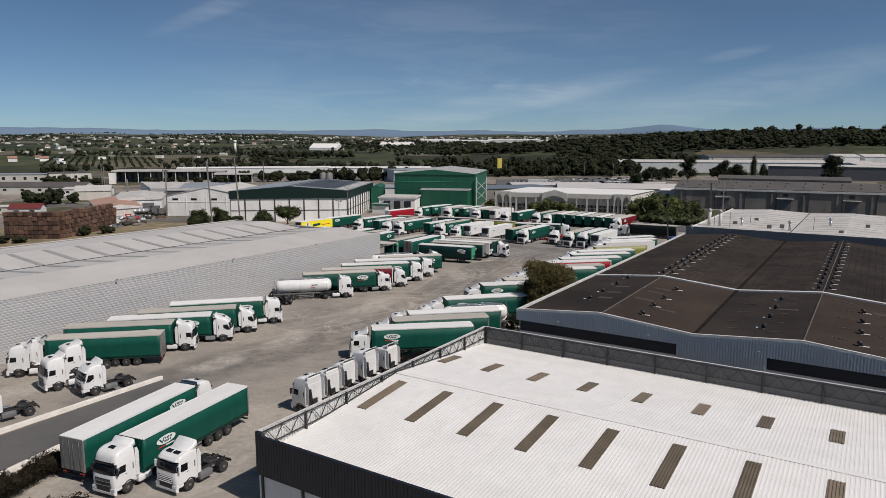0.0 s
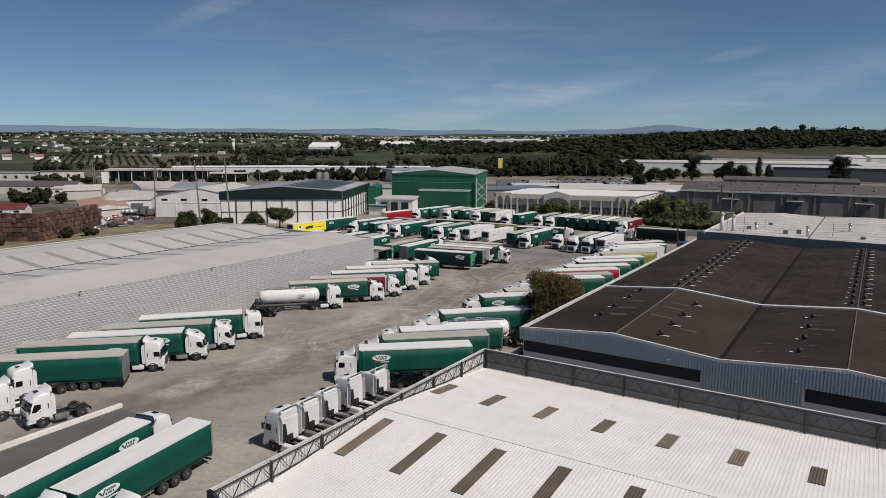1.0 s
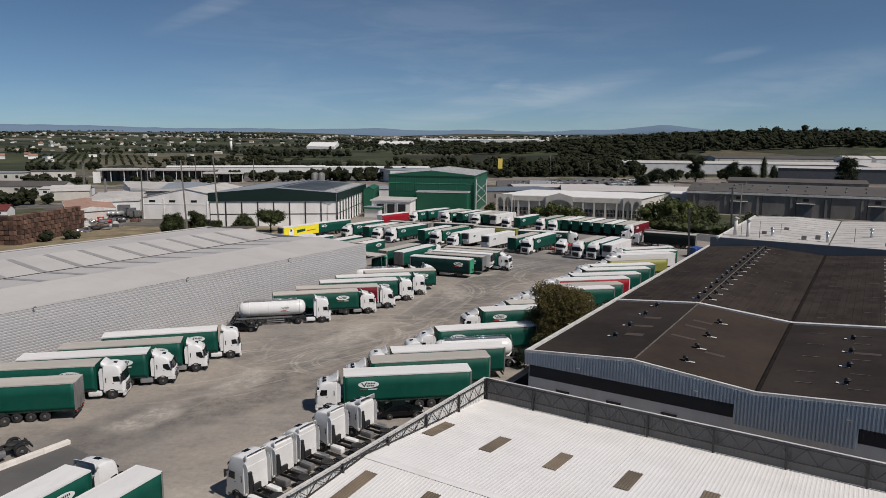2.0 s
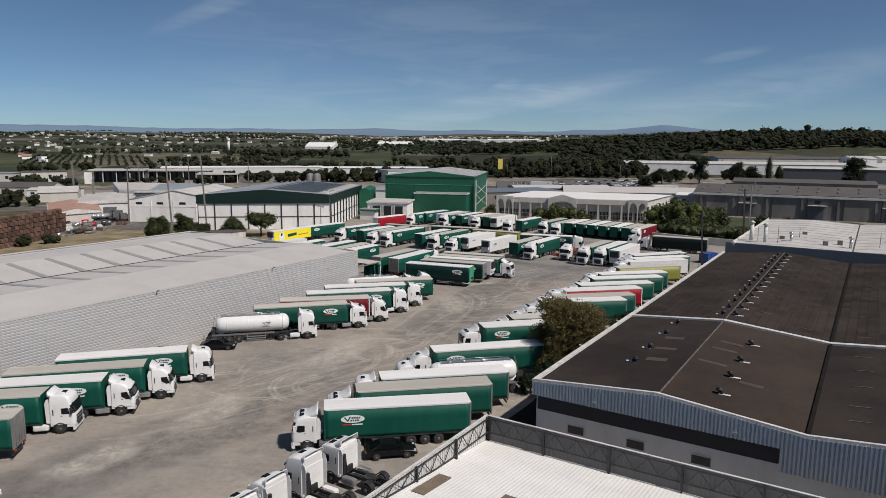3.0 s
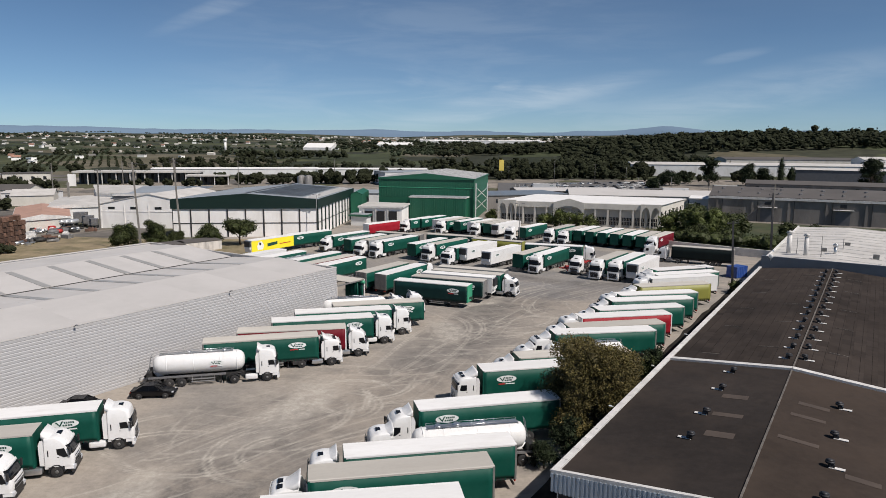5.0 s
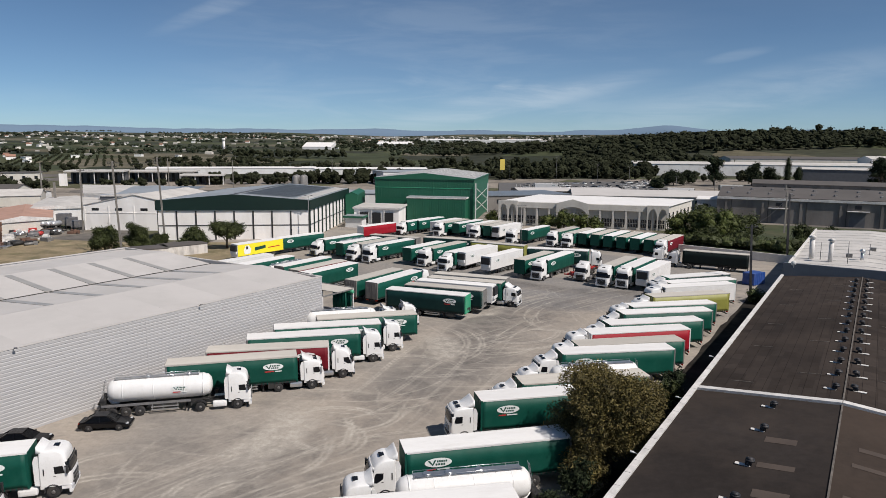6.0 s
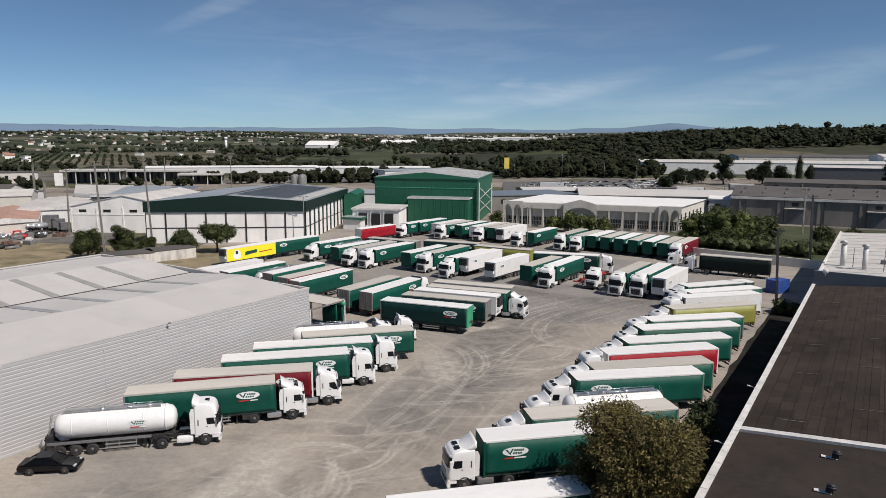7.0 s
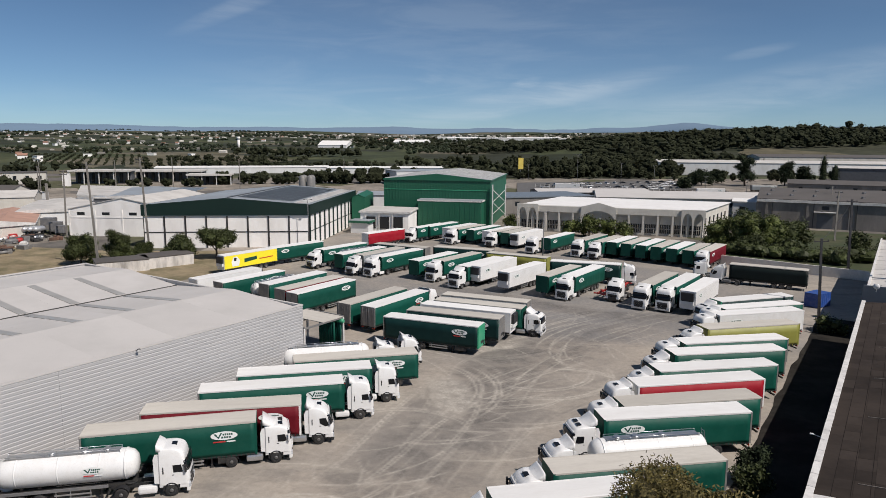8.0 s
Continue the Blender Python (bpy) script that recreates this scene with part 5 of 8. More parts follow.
def build_vented_hall():
    """White-roofed hall beyond the dark factory, with stub chimneys and a blue-grey parapet."""
    at = yard_frame(58.3, 160.5)
    h = thing("factory", "white-roofed workshop with blue-grey parapet and short metal chimneys", "building", kind="structure", at=at)
    bm = bmesh.new()
    box(bm, 0, 70, 1.5, 1.9, -0.1, 7.9)
    part("parapet", bm, M["slate"], h, "blue-grey parapet wall")
    bm = bmesh.new()
    box(bm, 0.6, 0.9, 1.9, 62, -0.1, 7.2), box(bm, 0.9, 68, 61.7, 62, -0.1, 7.2)
    part("wall", bm, M["wallbright"], h)
    for k in range(3):
        bm = bmesh.new()
        x0 = 0.6 + 22 * k
        prism(bm, [(x0, 7.2), (x0 + 11, 7.75), (x0 + 22, 7.2), (x0 + 22, 7.05), (x0 + 11, 7.6), (x0, 7.05)], 1.9, 62, "y")
        part("roof", bm, M["roofbright"], h)
        bm = bmesh.new()
        bar(bm, (x0 + 22, 2.0, 7.2), (x0 + 22, 61.6, 7.2), 0.2)
        part("valley_gutter", bm, M["gutter"], h)
    for k in range(12):
        bm = bmesh.new()
        y = 6 + 5 * k
        for a in range(3):
            x0 = 0.6 + 22 * a
            bar(bm, (x0, y, 7.22), (x0 + 11, y, 7.77), 0.08), bar(bm, (x0 + 11, y, 7.77), (x0 + 22, y, 7.22), 0.08)
        part("roof_seam", bm, M["coping"], h)
    bm = bmesh.new()
    box(bm, 0.4, 0.7, 1.9, 62, 7.05, 7.5)
    part("coping", bm, M["coping"], h)
    for x, y, q in ((3.3, 12.4, 0.42), (6.4, 9.6, 0.36)):
        bm = bmesh.new()
        cyl(bm, (x, y, 7.0), (x, y, 11.0), q, q, 14), cyl(bm, (x, y, 11.0), (x, y, 11.2), q, q + 0.3, 14), cyl(bm, (x, y, 11.2), (x, y, 11.6), q + 0.3, 0.1, 14)
        part("flue", bm, M["coping"], h, "tall pale flue pipe")
    for x, y, q in ((4.8, 11.0, 10.6), (9.0, 8.2, 11.4), (12.0, 20.0, 9.8), (27.0, 14.0, 10.6)):
        bm = bmesh.new()
        cyl(bm, (x, y, 7.2), (x, y, q), 0.06, 0.05, 8)
        part("mast", bm, M["greyplastic"], h)
    for x, y in ((9.0, 16.0), (12.5, 27.0), (17.5, 12.0), (20.0, 15.0), (33.0, 9.0), (38.0, 26.0)):
        bm = bmesh.new()
        box(bm, x - 0.5, x + 0.5, y - 0.35, y + 0.35, 7.2, 8.3, 0.05), cyl(bm, (x, y - 0.38, 7.8), (x, y - 0.34, 7.8), 0.34, seg=12)
        part("cooling_box", bm, M["greydoor"], h, "grey rooftop cooling box")
    for x, y in ((11.0, 13.2), (22, 12), (30, 24), (44, 10)):
        bm = bmesh.new()
        cyl(bm, (x, y, 7.2), (x, y, 9.0), 0.28, 0.28, 12), cyl(bm, (x, y, 9.0), (x, y, 9.15), 0.28, 0.5, 12), cyl(bm, (x, y, 9.15), (x, y, 9.5), 0.5, 0.42, 12), cyl(bm, (x, y, 9.5), (x, y, 9.7), 0.42, 0.05, 12)
        part("chimney", bm, M["alu"], h, "short metal chimney")
    bm = bmesh.new()
    cyl(bm, (1.6, 1.3, 7.2), (1.6, 1.3, 8.0), 0.05)
    lathe(bm, [(0.04, 0.0), (0.3, 0.1), (0.4, 0.18), (0.38, 0.18), (0.04, 0.04)], "y", 16, (1.6, 0.8, 8.0))
    part("dish_antenna", bm, M["white"], h, "white dish antenna")


build_vented_hall()


# ---- lorries ----
def wheel_meshes(r, w):
    t = bmesh.new()
    lathe(t, [(r * 0.56, -w / 2 + 0.02), (r * 0.9, -w / 2), (r * 0.98, -w / 2 + 0.04), (r, -w / 2 + 0.08), (r, w / 2 - 0.08), (r * 0.98, w / 2 - 0.04), (r * 0.9, w / 2), (r * 0.56, w / 2 - 0.02)], "y", 20)
    m = bmesh.new()
    lathe(m, [(r * 0.1, -w / 2 - 0.02), (r * 0.28, -w / 2 - 0.02), (r * 0.34, -w / 2 + 0.1), (r * 0.5, -w / 2 + 0.09), (r * 0.58, -w / 2 + 0.015), (r * 0.58, w / 2 - 0.03), (r * 0.5, w / 2 - 0.09), (r * 0.3, w / 2 - 0.09), (r * 0.1, w / 2 - 0.04)], "y", 16)
    return done(t, "tyre"), done(m, "rim")


def far_wheel(r, w):
    """Tyre and rim in one mesh of two materials, for lorries far down the yard."""
    bm = bmesh.new()
    lathe(bm, [(r * 0.1, -w / 2 + 0.06), (r * 0.5, -w / 2 + 0.06), (r * 0.58, -w / 2), (r * 0.92, -w / 2), (r, -w / 2 + 0.06), (r, w / 2 - 0.06), (r * 0.92, w / 2), (r * 0.5, w / 2 - 0.02)], "y", 16)
    for f in bm.faces:
        c = f.calc_center_median()
        f.material_index = 1 if math.hypot(c.x, c.z) < r * 0.56 and c.y < 0 else 0
    me = done(bm, "wheel")
    me.materials.append(M["rubber"]), me.materials.append(M["rim"])
    return me


WHEEL_FAR, WHEEL_FAR_D = far_wheel(0.5, 0.36), far_wheel(0.5, 0.62)
TYRE, RIM = wheel_meshes(0.5, 0.36)
TYRE_D, RIM_D = wheel_meshes(0.5, 0.62)


def wheel(parent, x, y, double=False, near=True):
    if not near:
        return part("wheel", WHEEL_FAR_D if double else WHEEL_FAR, M["rubber"], parent, at=pose(x, y, 0.5, 0, 0, 0 if y < 0 else 180))
    w = part("wheel", TYRE_D if double else TYRE, M["rubber"], parent, at=pose(x, y, 0.5, 0, 0, 0 if y < 0 else 180))
    part("rim", RIM_D if double else RIM, M["rim"], w)
    return w


def emblem(parent, x, y, z, side, sx=1.0, near=True):
    """Oval emblem film with plain dark strokes in it, on a side wall; side is -1 or 1."""
    bm = bmesh.new()
    ring = [bm.verts.new((x + 1.15 * sx * math.cos(a), y + side * 0.012, z + 0.4 * sx * math.sin(a))) for a in [2 * math.pi * i / 32 for i in range(32)]]
    bm.faces.new(ring if side < 0 else ring[::-1])
    e = part("emblem", bm, M["logowhite"], parent, "white oval emblem")
    bm = bmesh.new()
    f = -side
    strokes = [((-0.9, 0.2), (-0.7, 0.2), (-0.5, -0.1), (-0.3, 0.26), (-0.16, 0.26), (-0.46, -0.28))]
    for row, z0, z1, u0, count, pitch in (("upper", 0.02, 0.2, -0.12, 5, 0.18), ("lower", -0.24, -0.07, -0.24, 4, 0.22)):
        for i in range(count if near else 1):
            a = u0 + i * pitch
            b = a + pitch * 0.72 if near else a + pitch * count * 0.9
            strokes.append(((a, z0), (b, z0), (b, z1), (a, z1)))
    for pts in strokes:
        v = [bm.verts.new((x + f * p[0] * sx, y + side * 0.02, z + p[1] * sx)) for p in pts]
        bm.faces.new(v)
    part("emblem_stroke", bm, M["logogreen"], e)
    if not near:
        return
    bm = bmesh.new()
    for a, b in ((-0.95, 0.1), (0.2, 0.95)):
        bm.faces.new([bm.verts.new((x + q * sx, y + side * 0.012, z - h * sx)) for q, h in ((a, 0.62), (b, 0.62), (b, 0.5), (a, 0.5))])
    me = done(bm, "lettering_bar")
    me.materials.append(M["logowhite"]), me.materials.append(M["redfilm"])
    me.polygons[0 if side < 0 else 1].material_index = 1
    part("lettering_bar", me, M["logowhite"], e)


def curtain(side, z0, z1, x0, x1):
    """A slightly slack curtain with folds and strap ends along its lower edge."""
    bm = bmesh.new()
    n = 34
    rows = []
    for i in range(n + 1):
        x = x0 + (x1 - x0) * i / n
        s = 0.012 * math.sin(i * 2.1) + 0.01 * math.sin(i * 0.9 + 1)
        rows.append([bm.verts.new((x, side * (1.262 + k * s), z)) for k, z in ((0.2, z1), (1, z0 + (z1 - z0) * 0.6), (1.3, z0 + 0.3), (1, z0 + (0.03 if i % 2 else 0)))])
    for p, q in zip(rows, rows[1:]):
        for j in range(3):
            f = bm.faces.new((p[j], q[j], q[j + 1], p[j + 1]))
            f.smooth = True
    bmesh.ops.recalc_face_normals(bm, faces=bm.faces[:])
    bmesh.ops.solidify(bm, geom=bm.faces[:], thickness=0.015)
    for i in range(1, n, 1):
        x = x0 + (x1 - x0) * i / n
        box(bm, x - 0.03, x + 0.03, side * 1.25 - 0.02, side * 1.25 + 0.02, z0 - 0.16, z0 + 0.06)
    return bm


def trailer_model(paint, roof, label, front="white", rear="greydoor", logo=True, fridge=False, legs=True, group="semi-trailers in the yard", near=True):
    t = thing("semi_trailer", label, "semi-trailer", group)
    X0, X1, Z0, Z1 = -6.8, 6.8, 1.18, 3.84
    bm = bmesh.new()
    box(bm, X0 + 0.04, X1 - 0.08, -1.24, 1.24, 1.02, Z0 + 0.02)
    part("floor_frame", bm, M["chassis"], t)
    bm = bmesh.new()
    for s in (-1, 1):
        box(bm, X0 + 0.3, X1 - 0.6, s * 0.45 - 0.07, s * 0.45 + 0.07, 0.72, 1.03)
    part("underframe", bm, M["chassis"], t)
    for s in (-1, 1):
        if fridge:
            bm = bmesh.new()
            box(bm, X0 + 0.05, X1 - 0.05, s * 1.22 - 0.05, s * 1.22 + 0.05, Z0, Z1 + 0.06, 0.01)
            part("side_panel", bm, M[paint], t)
        else:
            part("side_curtain", curtain(s, Z0 - 0.02, Z1, X0 + 0.12, X1 - 0.12), M[paint], t)
        if logo:
            emblem(t, X1 - 2.6, s * 1.285, 2.95, s, 0.94, near=near)
        bm = bmesh.new()
        box(bm, X0, X1, s * 1.2 - 0.08, s * 1.2 + 0.08, Z1 - 0.02, Z1 + 0.13, 0.015)
        part("roof_rail", bm, M[roof], t)
        for x in (X0 + 0.07, X1 - 0.07) if near else ():
            bm = bmesh.new()
            box(bm, x - 0.08, x + 0.08, s * 1.2 - 0.075, s * 1.2 + 0.085, 1.04, Z1 + 0.1, 0.01)
            part("corner_post", bm, M[front if x > 0 else rear] if front != "greydoor" else M["alu"], t)
        bm = bmesh.new()
        for z in (0.48, 0.78):
            box(bm, -0.1, 2.5, s * 1.17 - 0.02, s * 1.17 + 0.02, z, z + 0.13)
        for x in (0.2, 2.3):
            box(bm, x, x + 0.06, s * 1.13 - 0.02, s * 1.13 + 0.02, 0.5, 1.05)
        part("side_guard", bm, M["alu"], t)
    bm = bmesh.new()
    v = []
    nx = 8
    for i in range(nx + 1):
        x = X0 + (X1 - X0) * i / nx
        sag = 0.0 if i % 2 == 0 else -0.008
        v.append([bm.verts.new((x, y, Z1 + 0.1 + h + sag)) for y, h in ((-1.14, 0.02), (-0.55, 0.03), (0, 0.035), (0.55, 0.03), (1.14, 0.02))])
    for p, q in zip(v, v[1:]):
        for j in range(4):
            bm.faces.new((p[j], q[j], q[j + 1], p[j + 1]))
    bmesh.ops.recalc_face_normals(bm, faces=bm.faces[:])
    bmesh.ops.solidify(bm, geom=bm.faces[:], thickness=0.05)
    part("roof", bm, M[roof], t)
    bm = bmesh.new()
    box(bm, X1 - 0.06, X1 + 0.02, -1.16, 1.16, 1.05, Z1 + 0.12, 0.01)
    head = part("front_wall", bm, M[front], t)
    if fridge:
        bm = bmesh.new()
        box(bm, X1 + 0.02, X1 + 0.42, -0.98, 0.98, 2.35, 3.72, 0.06)
        unit = part("cooling_unit", bm, M["grille"], t, "black cooling unit")
        bm = bmesh.new()
        box(bm, X1 + 0.02, X1 + 0.36, -1.0, 1.0, 1.75, 2.34, 0.05)
        part("unit_cover", bm, M["white"], unit)
    elif near:
        bm = bmesh.new()
        box(bm, X1 + 0.02, X1 + 0.07, -0.35, 0.35, 1.5, 1.85), box(bm, X1 + 0.02, X1 + 0.08, 0.55, 0.95, 1.2, 1.75)
        part("coupling_panel", bm, M["grille"], head)
    for s in (-1, 1):
        bm = bmesh.new()
        box(bm, X0 - 0.03, X0 + 0.03, s * 0.6 - 0.585, s * 0.6 + 0.585, 1.1, Z1 + 0.08, 0.012)
        d = part("rear_door", bm, M[rear], t)
        if not near:
            continue
        bm = bmesh.new()
        for y in (s * 0.2, s * 0.9):
            cyl(bm, (X0 - 0.045, y, 1.12), (X0 - 0.045, y, Z1), 0.014, seg=6)
        part("lock_bar", bm, M["greyplastic"], d)
        bm = bmesh.new()
        box(bm, X0 + 0.02, X0 + 0.12, s * 0.95 - 0.22, s * 0.95 + 0.22, 0.78, 0.95, 0.01)
        part("tail_lamp", bm, M["amber"], t)
    bm = bmesh.new()
    box(bm, X0 + 0.12, X0 + 0.26, -1.2, 1.2, 0.5, 0.64), box(bm, X0 + 0.15, X0 + 0.23, -0.6, -0.5, 0.6, 1.05), box(bm, X0 + 0.15, X0 + 0.23, 0.5, 0.6, 0.6, 1.05)
    part("rear_bumper", bm, M["chassis"], t)
    for x in (-1.15, -2.45, -3.75):
        for s in (-1, 1):
            wheel(t, x, s * 1.05, near=near)
    if legs:
        for s in (-1, 1):
            bm = bmesh.new()
            box(bm, 3.0, 3.16, s * 0.7 - 0.08, s * 0.7 + 0.08, 0.08, 1.05), box(bm, 2.9, 3.26, s * 0.7 - 0.16, s * 0.7 + 0.16, 0.0, 0.08)
            part("landing_leg", bm, M["chassis"], t)
    if paint == "yellow":
        yellow_films(t)
    if not near:
        return t
    bm = bmesh.new()
    box(bm, 3.6, 5.0, -1.2, -0.75, 0.45, 1.0, 0.02)
    part("pallet_box", bm, M["chassis"], t)
    return t


def yellow_films(t):
    """Plain dark and orange film shapes on the yellow trailer."""
    for s in (-1, 1):
        for name, mat, pts in (("film_figure", "logowhite", [(4.9, 1.5), (3.3, 1.5), (3.0, 2.6), (3.7, 3.5), (4.6, 3.4), (5.1, 2.4)]), ("film_patch", "chassis", [(4.5, 2.6), (3.9, 2.6), (3.8, 3.2), (4.4, 3.3)]),
                               ("lettering_bar", "logogreen", [(1.9, 2.0), (-1.3, 2.3), (-1.3, 3.0), (1.9, 2.8)]), ("lettering_bar", "redfilm", [(-2.0, 2.2), (-5.6, 2.3), (-5.6, 2.5), (-2.0, 2.4)])):
            bm = bmesh.new()
            k = 1.29 if name != "film_patch" else 1.3
            bm.faces.new([bm.verts.new((x, s * k, z)) for x, z in pts])
            part(name, bm, M[mat], t)


# cab fronts: how far back the front lies at each height, for three makes
FRONTS = ([(0.98, -0.05), (1.2, -0.01), (1.55, 0.0), (1.95, -0.05), (2.5, -0.2), (2.9, -0.31), (3.15, -0.34), (3.4, -0.4), (3.6, -0.52), (3.72, -0.72), (3.79, -1.02)],
          [(0.98, -0.05), (1.2, -0.01), (1.6, 0.0), (2.0, -0.05), (2.5, -0.18), (2.86, -0.29), (3.0, -0.34), (3.12, -0.45), (3.2, -0.62), (3.25, -0.85)],
          [(0.98, -0.08), (1.2, -0.03), (1.55, 0.0), (1.9, -0.06), (2.4, -0.27), (2.78, -0.46), (2.95, -0.56), (3.15, -0.72), (3.32, -0.95), (3.42, -1.2)])


def front_at(style, z):
    rows = FRONTS[style]
    for (za, xa), (zb, xb) in zip(rows, rows[1:]):
        if z <= zb:
            return xa + (xb - xa) * max(0, z - za) / (zb - za)
    return rows[-1][1]


def half_width(z):
    return 1.24 - (0 if z < 2.6 else 0.15 * ((z - 2.6) / 1.1) ** 1.5)


def front_x(style, z, y, r=0.3):
    """The front's place at a height and a distance from the middle: bowed, with round corners."""
    w = half_width(z)
    c = max(0.0, (abs(y) - (w - r)) / r)
    return front_at(style, z) - 0.05 * (y / w) ** 2 - r * (1 - math.sqrt(max(0.0, 1 - min(1, c) ** 2)))


def cab_shell(style):
    """The cab's body, drawn up in rounded slices and closed by a domed roof."""
    bm = bmesh.new()
    rows = []
    levels = [z for z, _ in FRONTS[style]]
    top = levels[-1]
    fr = (-1, -0.985, -0.95, -0.9, -0.82, -0.6, -0.3, 0, 0.3, 0.6, 0.82, 0.9, 0.95, 0.985, 1)
    for z, shrink, up in [(z, 0, 0) for z in levels] + [(top, 0.10, 0.045), (top, 0.30, 0.08), (top, 0.6, 0.09)]:
        w = half_width(z)
        pts = [(front_x(style, z, f * w), f * w) for f in fr] + [(-2.2, w), (-2.27, w - 0.07), (-2.27, -w + 0.07), (-2.2, -w)]
        cx = -1.75
        rows.append([bm.verts.new((x + (cx - x) * shrink, y * (1 - shrink), z + up)) for x, y in pts])
    k = len(rows[0])
    for p, q in zip(rows, rows[1:]):
        for i in range(k):
            bm.faces.new((p[i], p[(i + 1) % k], q[(i + 1) % k], q[i])).smooth = True
    bm.faces.new(rows[0][::-1]), bm.faces.new(rows[-1])
    for e in bm.edges:
        if len(e.link_faces) == 2 and all(v.co.x < -2.15 for v in e.verts):
            e.smooth = False
    # skirts before and behind the front wheel
    for a, b, lo in ((-0.8, -0.12, 0.66), (-2.27, -2.0, 0.8)):
        box(bm, a, b, -1.2, 1.2, lo, 1.02, 0.03)
    return bm


def tractor_model(style, label, group="tractor units in the yard", near=True):
    """Front at x = 0, facing +x. style: 0 tall rounded, 1 broad with roof hatch and bars, 2 sloping front."""
    t = thing("tractor_unit", label, "lorry tractor", group)
    high = FRONTS[style][-1][0] + 0.09
    W = 1.24
    part("cab", cab_shell(style), M["white"], t)
    za, zb = (2.02, 2.02, 1.98)[style], (2.84, 2.82, 2.76)[style]

    def panel(z0, z1, reach, out, n=3):
        """A thin panel that follows the front between two heights."""
        pb = bmesh.new()
        rows = []
        for k in range(n + 1):
            z = z0 + (z1 - z0) * k / n
            w = half_width(z) * reach
            rows.append([pb.verts.new((front_x(style, z, w * i / 8) + out, w * i / 8, z)) for i in range(-8, 9)])
        for p, q in zip(rows, rows[1:]):
            for i in range(16):
                pb.faces.new((p[i], p[i + 1], q[i + 1], q[i])).smooth = True
        bmesh.ops.recalc_face_normals(pb, faces=pb.faces[:])
        bmesh.ops.solidify(pb, geom=pb.faces[:], thickness=0.03)
        return pb

    part("windscreen", panel(za, zb, 0.965, 0.02), M["glass"], t, "dark windscreen")
    part("sun_visor", panel(zb + 0.02, zb + 0.2, 0.9, 0.16 if style == 0 else 0.1, 1), M["glass"] if style == 0 else M["white"], t)
    for s in (-1, 1):
        bm = bmesh.new()
        pts = ([(-0.5, 1.98), (-1.2, 1.98), (-1.24, 2.56), (-0.62, 2.58)], [(-0.48, 2.0), (-0.75, 1.92), (-1.22, 1.95), (-1.24, 2.54), (-0.6, 2.56)], [(-0.45, 1.8), (-0.8, 1.74), (-1.28, 2.05), (-1.3, 2.5), (-0.72, 2.54)])[style]
        prism(bm, pts, s * (W - 0.02), s * (W + 0.012), "y")
        part("side_window", bm, M["glass"], t, "dark side window")
        if near:
            bm = bmesh.new()
            box(bm, -1.3, -1.14, s * W - 0.02, s * W + 0.02, 1.76, 1.8)
            part("door_handle", bm, M["grille"], t)
            bm = bmesh.new()
            box(bm, -2.0, -1.91, s * W - 0.01, s * W + 0.01, 1.9, 2.45)
            part("side_slot", bm, M["grille"], t)
        bm = bmesh.new()
        box(bm, -0.36, -0.2, s * 1.38 - 0.1, s * 1.38 + 0.1, 2.0, 2.62, 0.05)
        box(bm, -0.5, -0.3, min(s * 1.12, s * 1.32), max(s * 1.12, s * 1.32), 2.5, 2.56)
        part("mirror", bm, M["grille"] if style != 1 else M["white"], t)
        bm = bmesh.new()
        prism(bm, [(-0.28, 0.62), (-0.02, 0.62), (0.01, 0.72), (-0.01, 0.92), (-0.28, 0.98)], s * 0.74, s * 1.18, "y")
        part("headlight", bm, M["headlight"], t, "clear headlight")
        bm = bmesh.new()
        top = (3.5, 3.2, 3.3)[style]
        prism(bm, [(-2.28, 1.1), (-2.62, 1.15), (-2.66, top - 0.4), (-2.5, top), (-2.28, top + 0.02)], s * (half_width(3.0) - 0.05), s * (half_width(3.0) - 0.02), "y")
        part("side_fairing", bm, M["white"], t)
        bm = bmesh.new()
        arch = [(-1.4 + 0.62 * math.cos(a), 0.5 + 0.66 * math.sin(a)) for a in [math.pi * i / 10 for i in range(11)]]
        arch += [(-1.4 + 0.54 * math.cos(a), 0.5 + 0.56 * math.sin(a)) for a in [math.pi * (10 - i) / 10 for i in range(11)]]
        prism(bm, arch, s * 0.85, s * 1.25, "y")
        if near:
            part("wheel_arch", bm, M["grille"], t)
        else:
            bm.free()
        bm = bmesh.new()
        box(bm, -3.85, -2.45, s * 0.98 - 0.28, s * 0.98 + 0.28, 0.38, 0.98, 0.18)
        tank = part("fuel_tank", bm, M["white"] if style == 0 else M["alu"] if s < 0 else M["greyplastic"], t)
        bm = bmesh.new()
        arch = [(-5.05 + 0.64 * math.cos(a), 0.52 + 0.62 * math.sin(a)) for a in [math.pi * (0.12 + 0.76 * i / 8) for i in range(9)]]
        arch += [(-5.05 + 0.6 * math.cos(a), 0.52 + 0.58 * math.sin(a)) for a in [math.pi * (0.88 - 0.76 * i / 8) for i in range(9)]]
        prism(bm, arch, s * 0.72, s * 1.24, "y")
        if near:
            part("mudguard", bm, M["grille"], t)
        else:
            bm.free()
        wheel(t, -1.4, s * 1.04, near=near)
        wheel(t, -5.05, s * 0.93, True, near)
    bm = bmesh.new()
    for s in (-1, 1):
        box(bm, -5.95, -0.6, s * 0.4 - 0.05, s * 0.4 + 0.05, 0.68, 0.95)
    for x in (-1.4, -5.05):
        cyl(bm, (x, -0.95, 0.5), (x, 0.95, 0.5), 0.1, seg=8)
    box(bm, -5.98, -5.9, -1.15, 1.15, 0.62, 0.82)
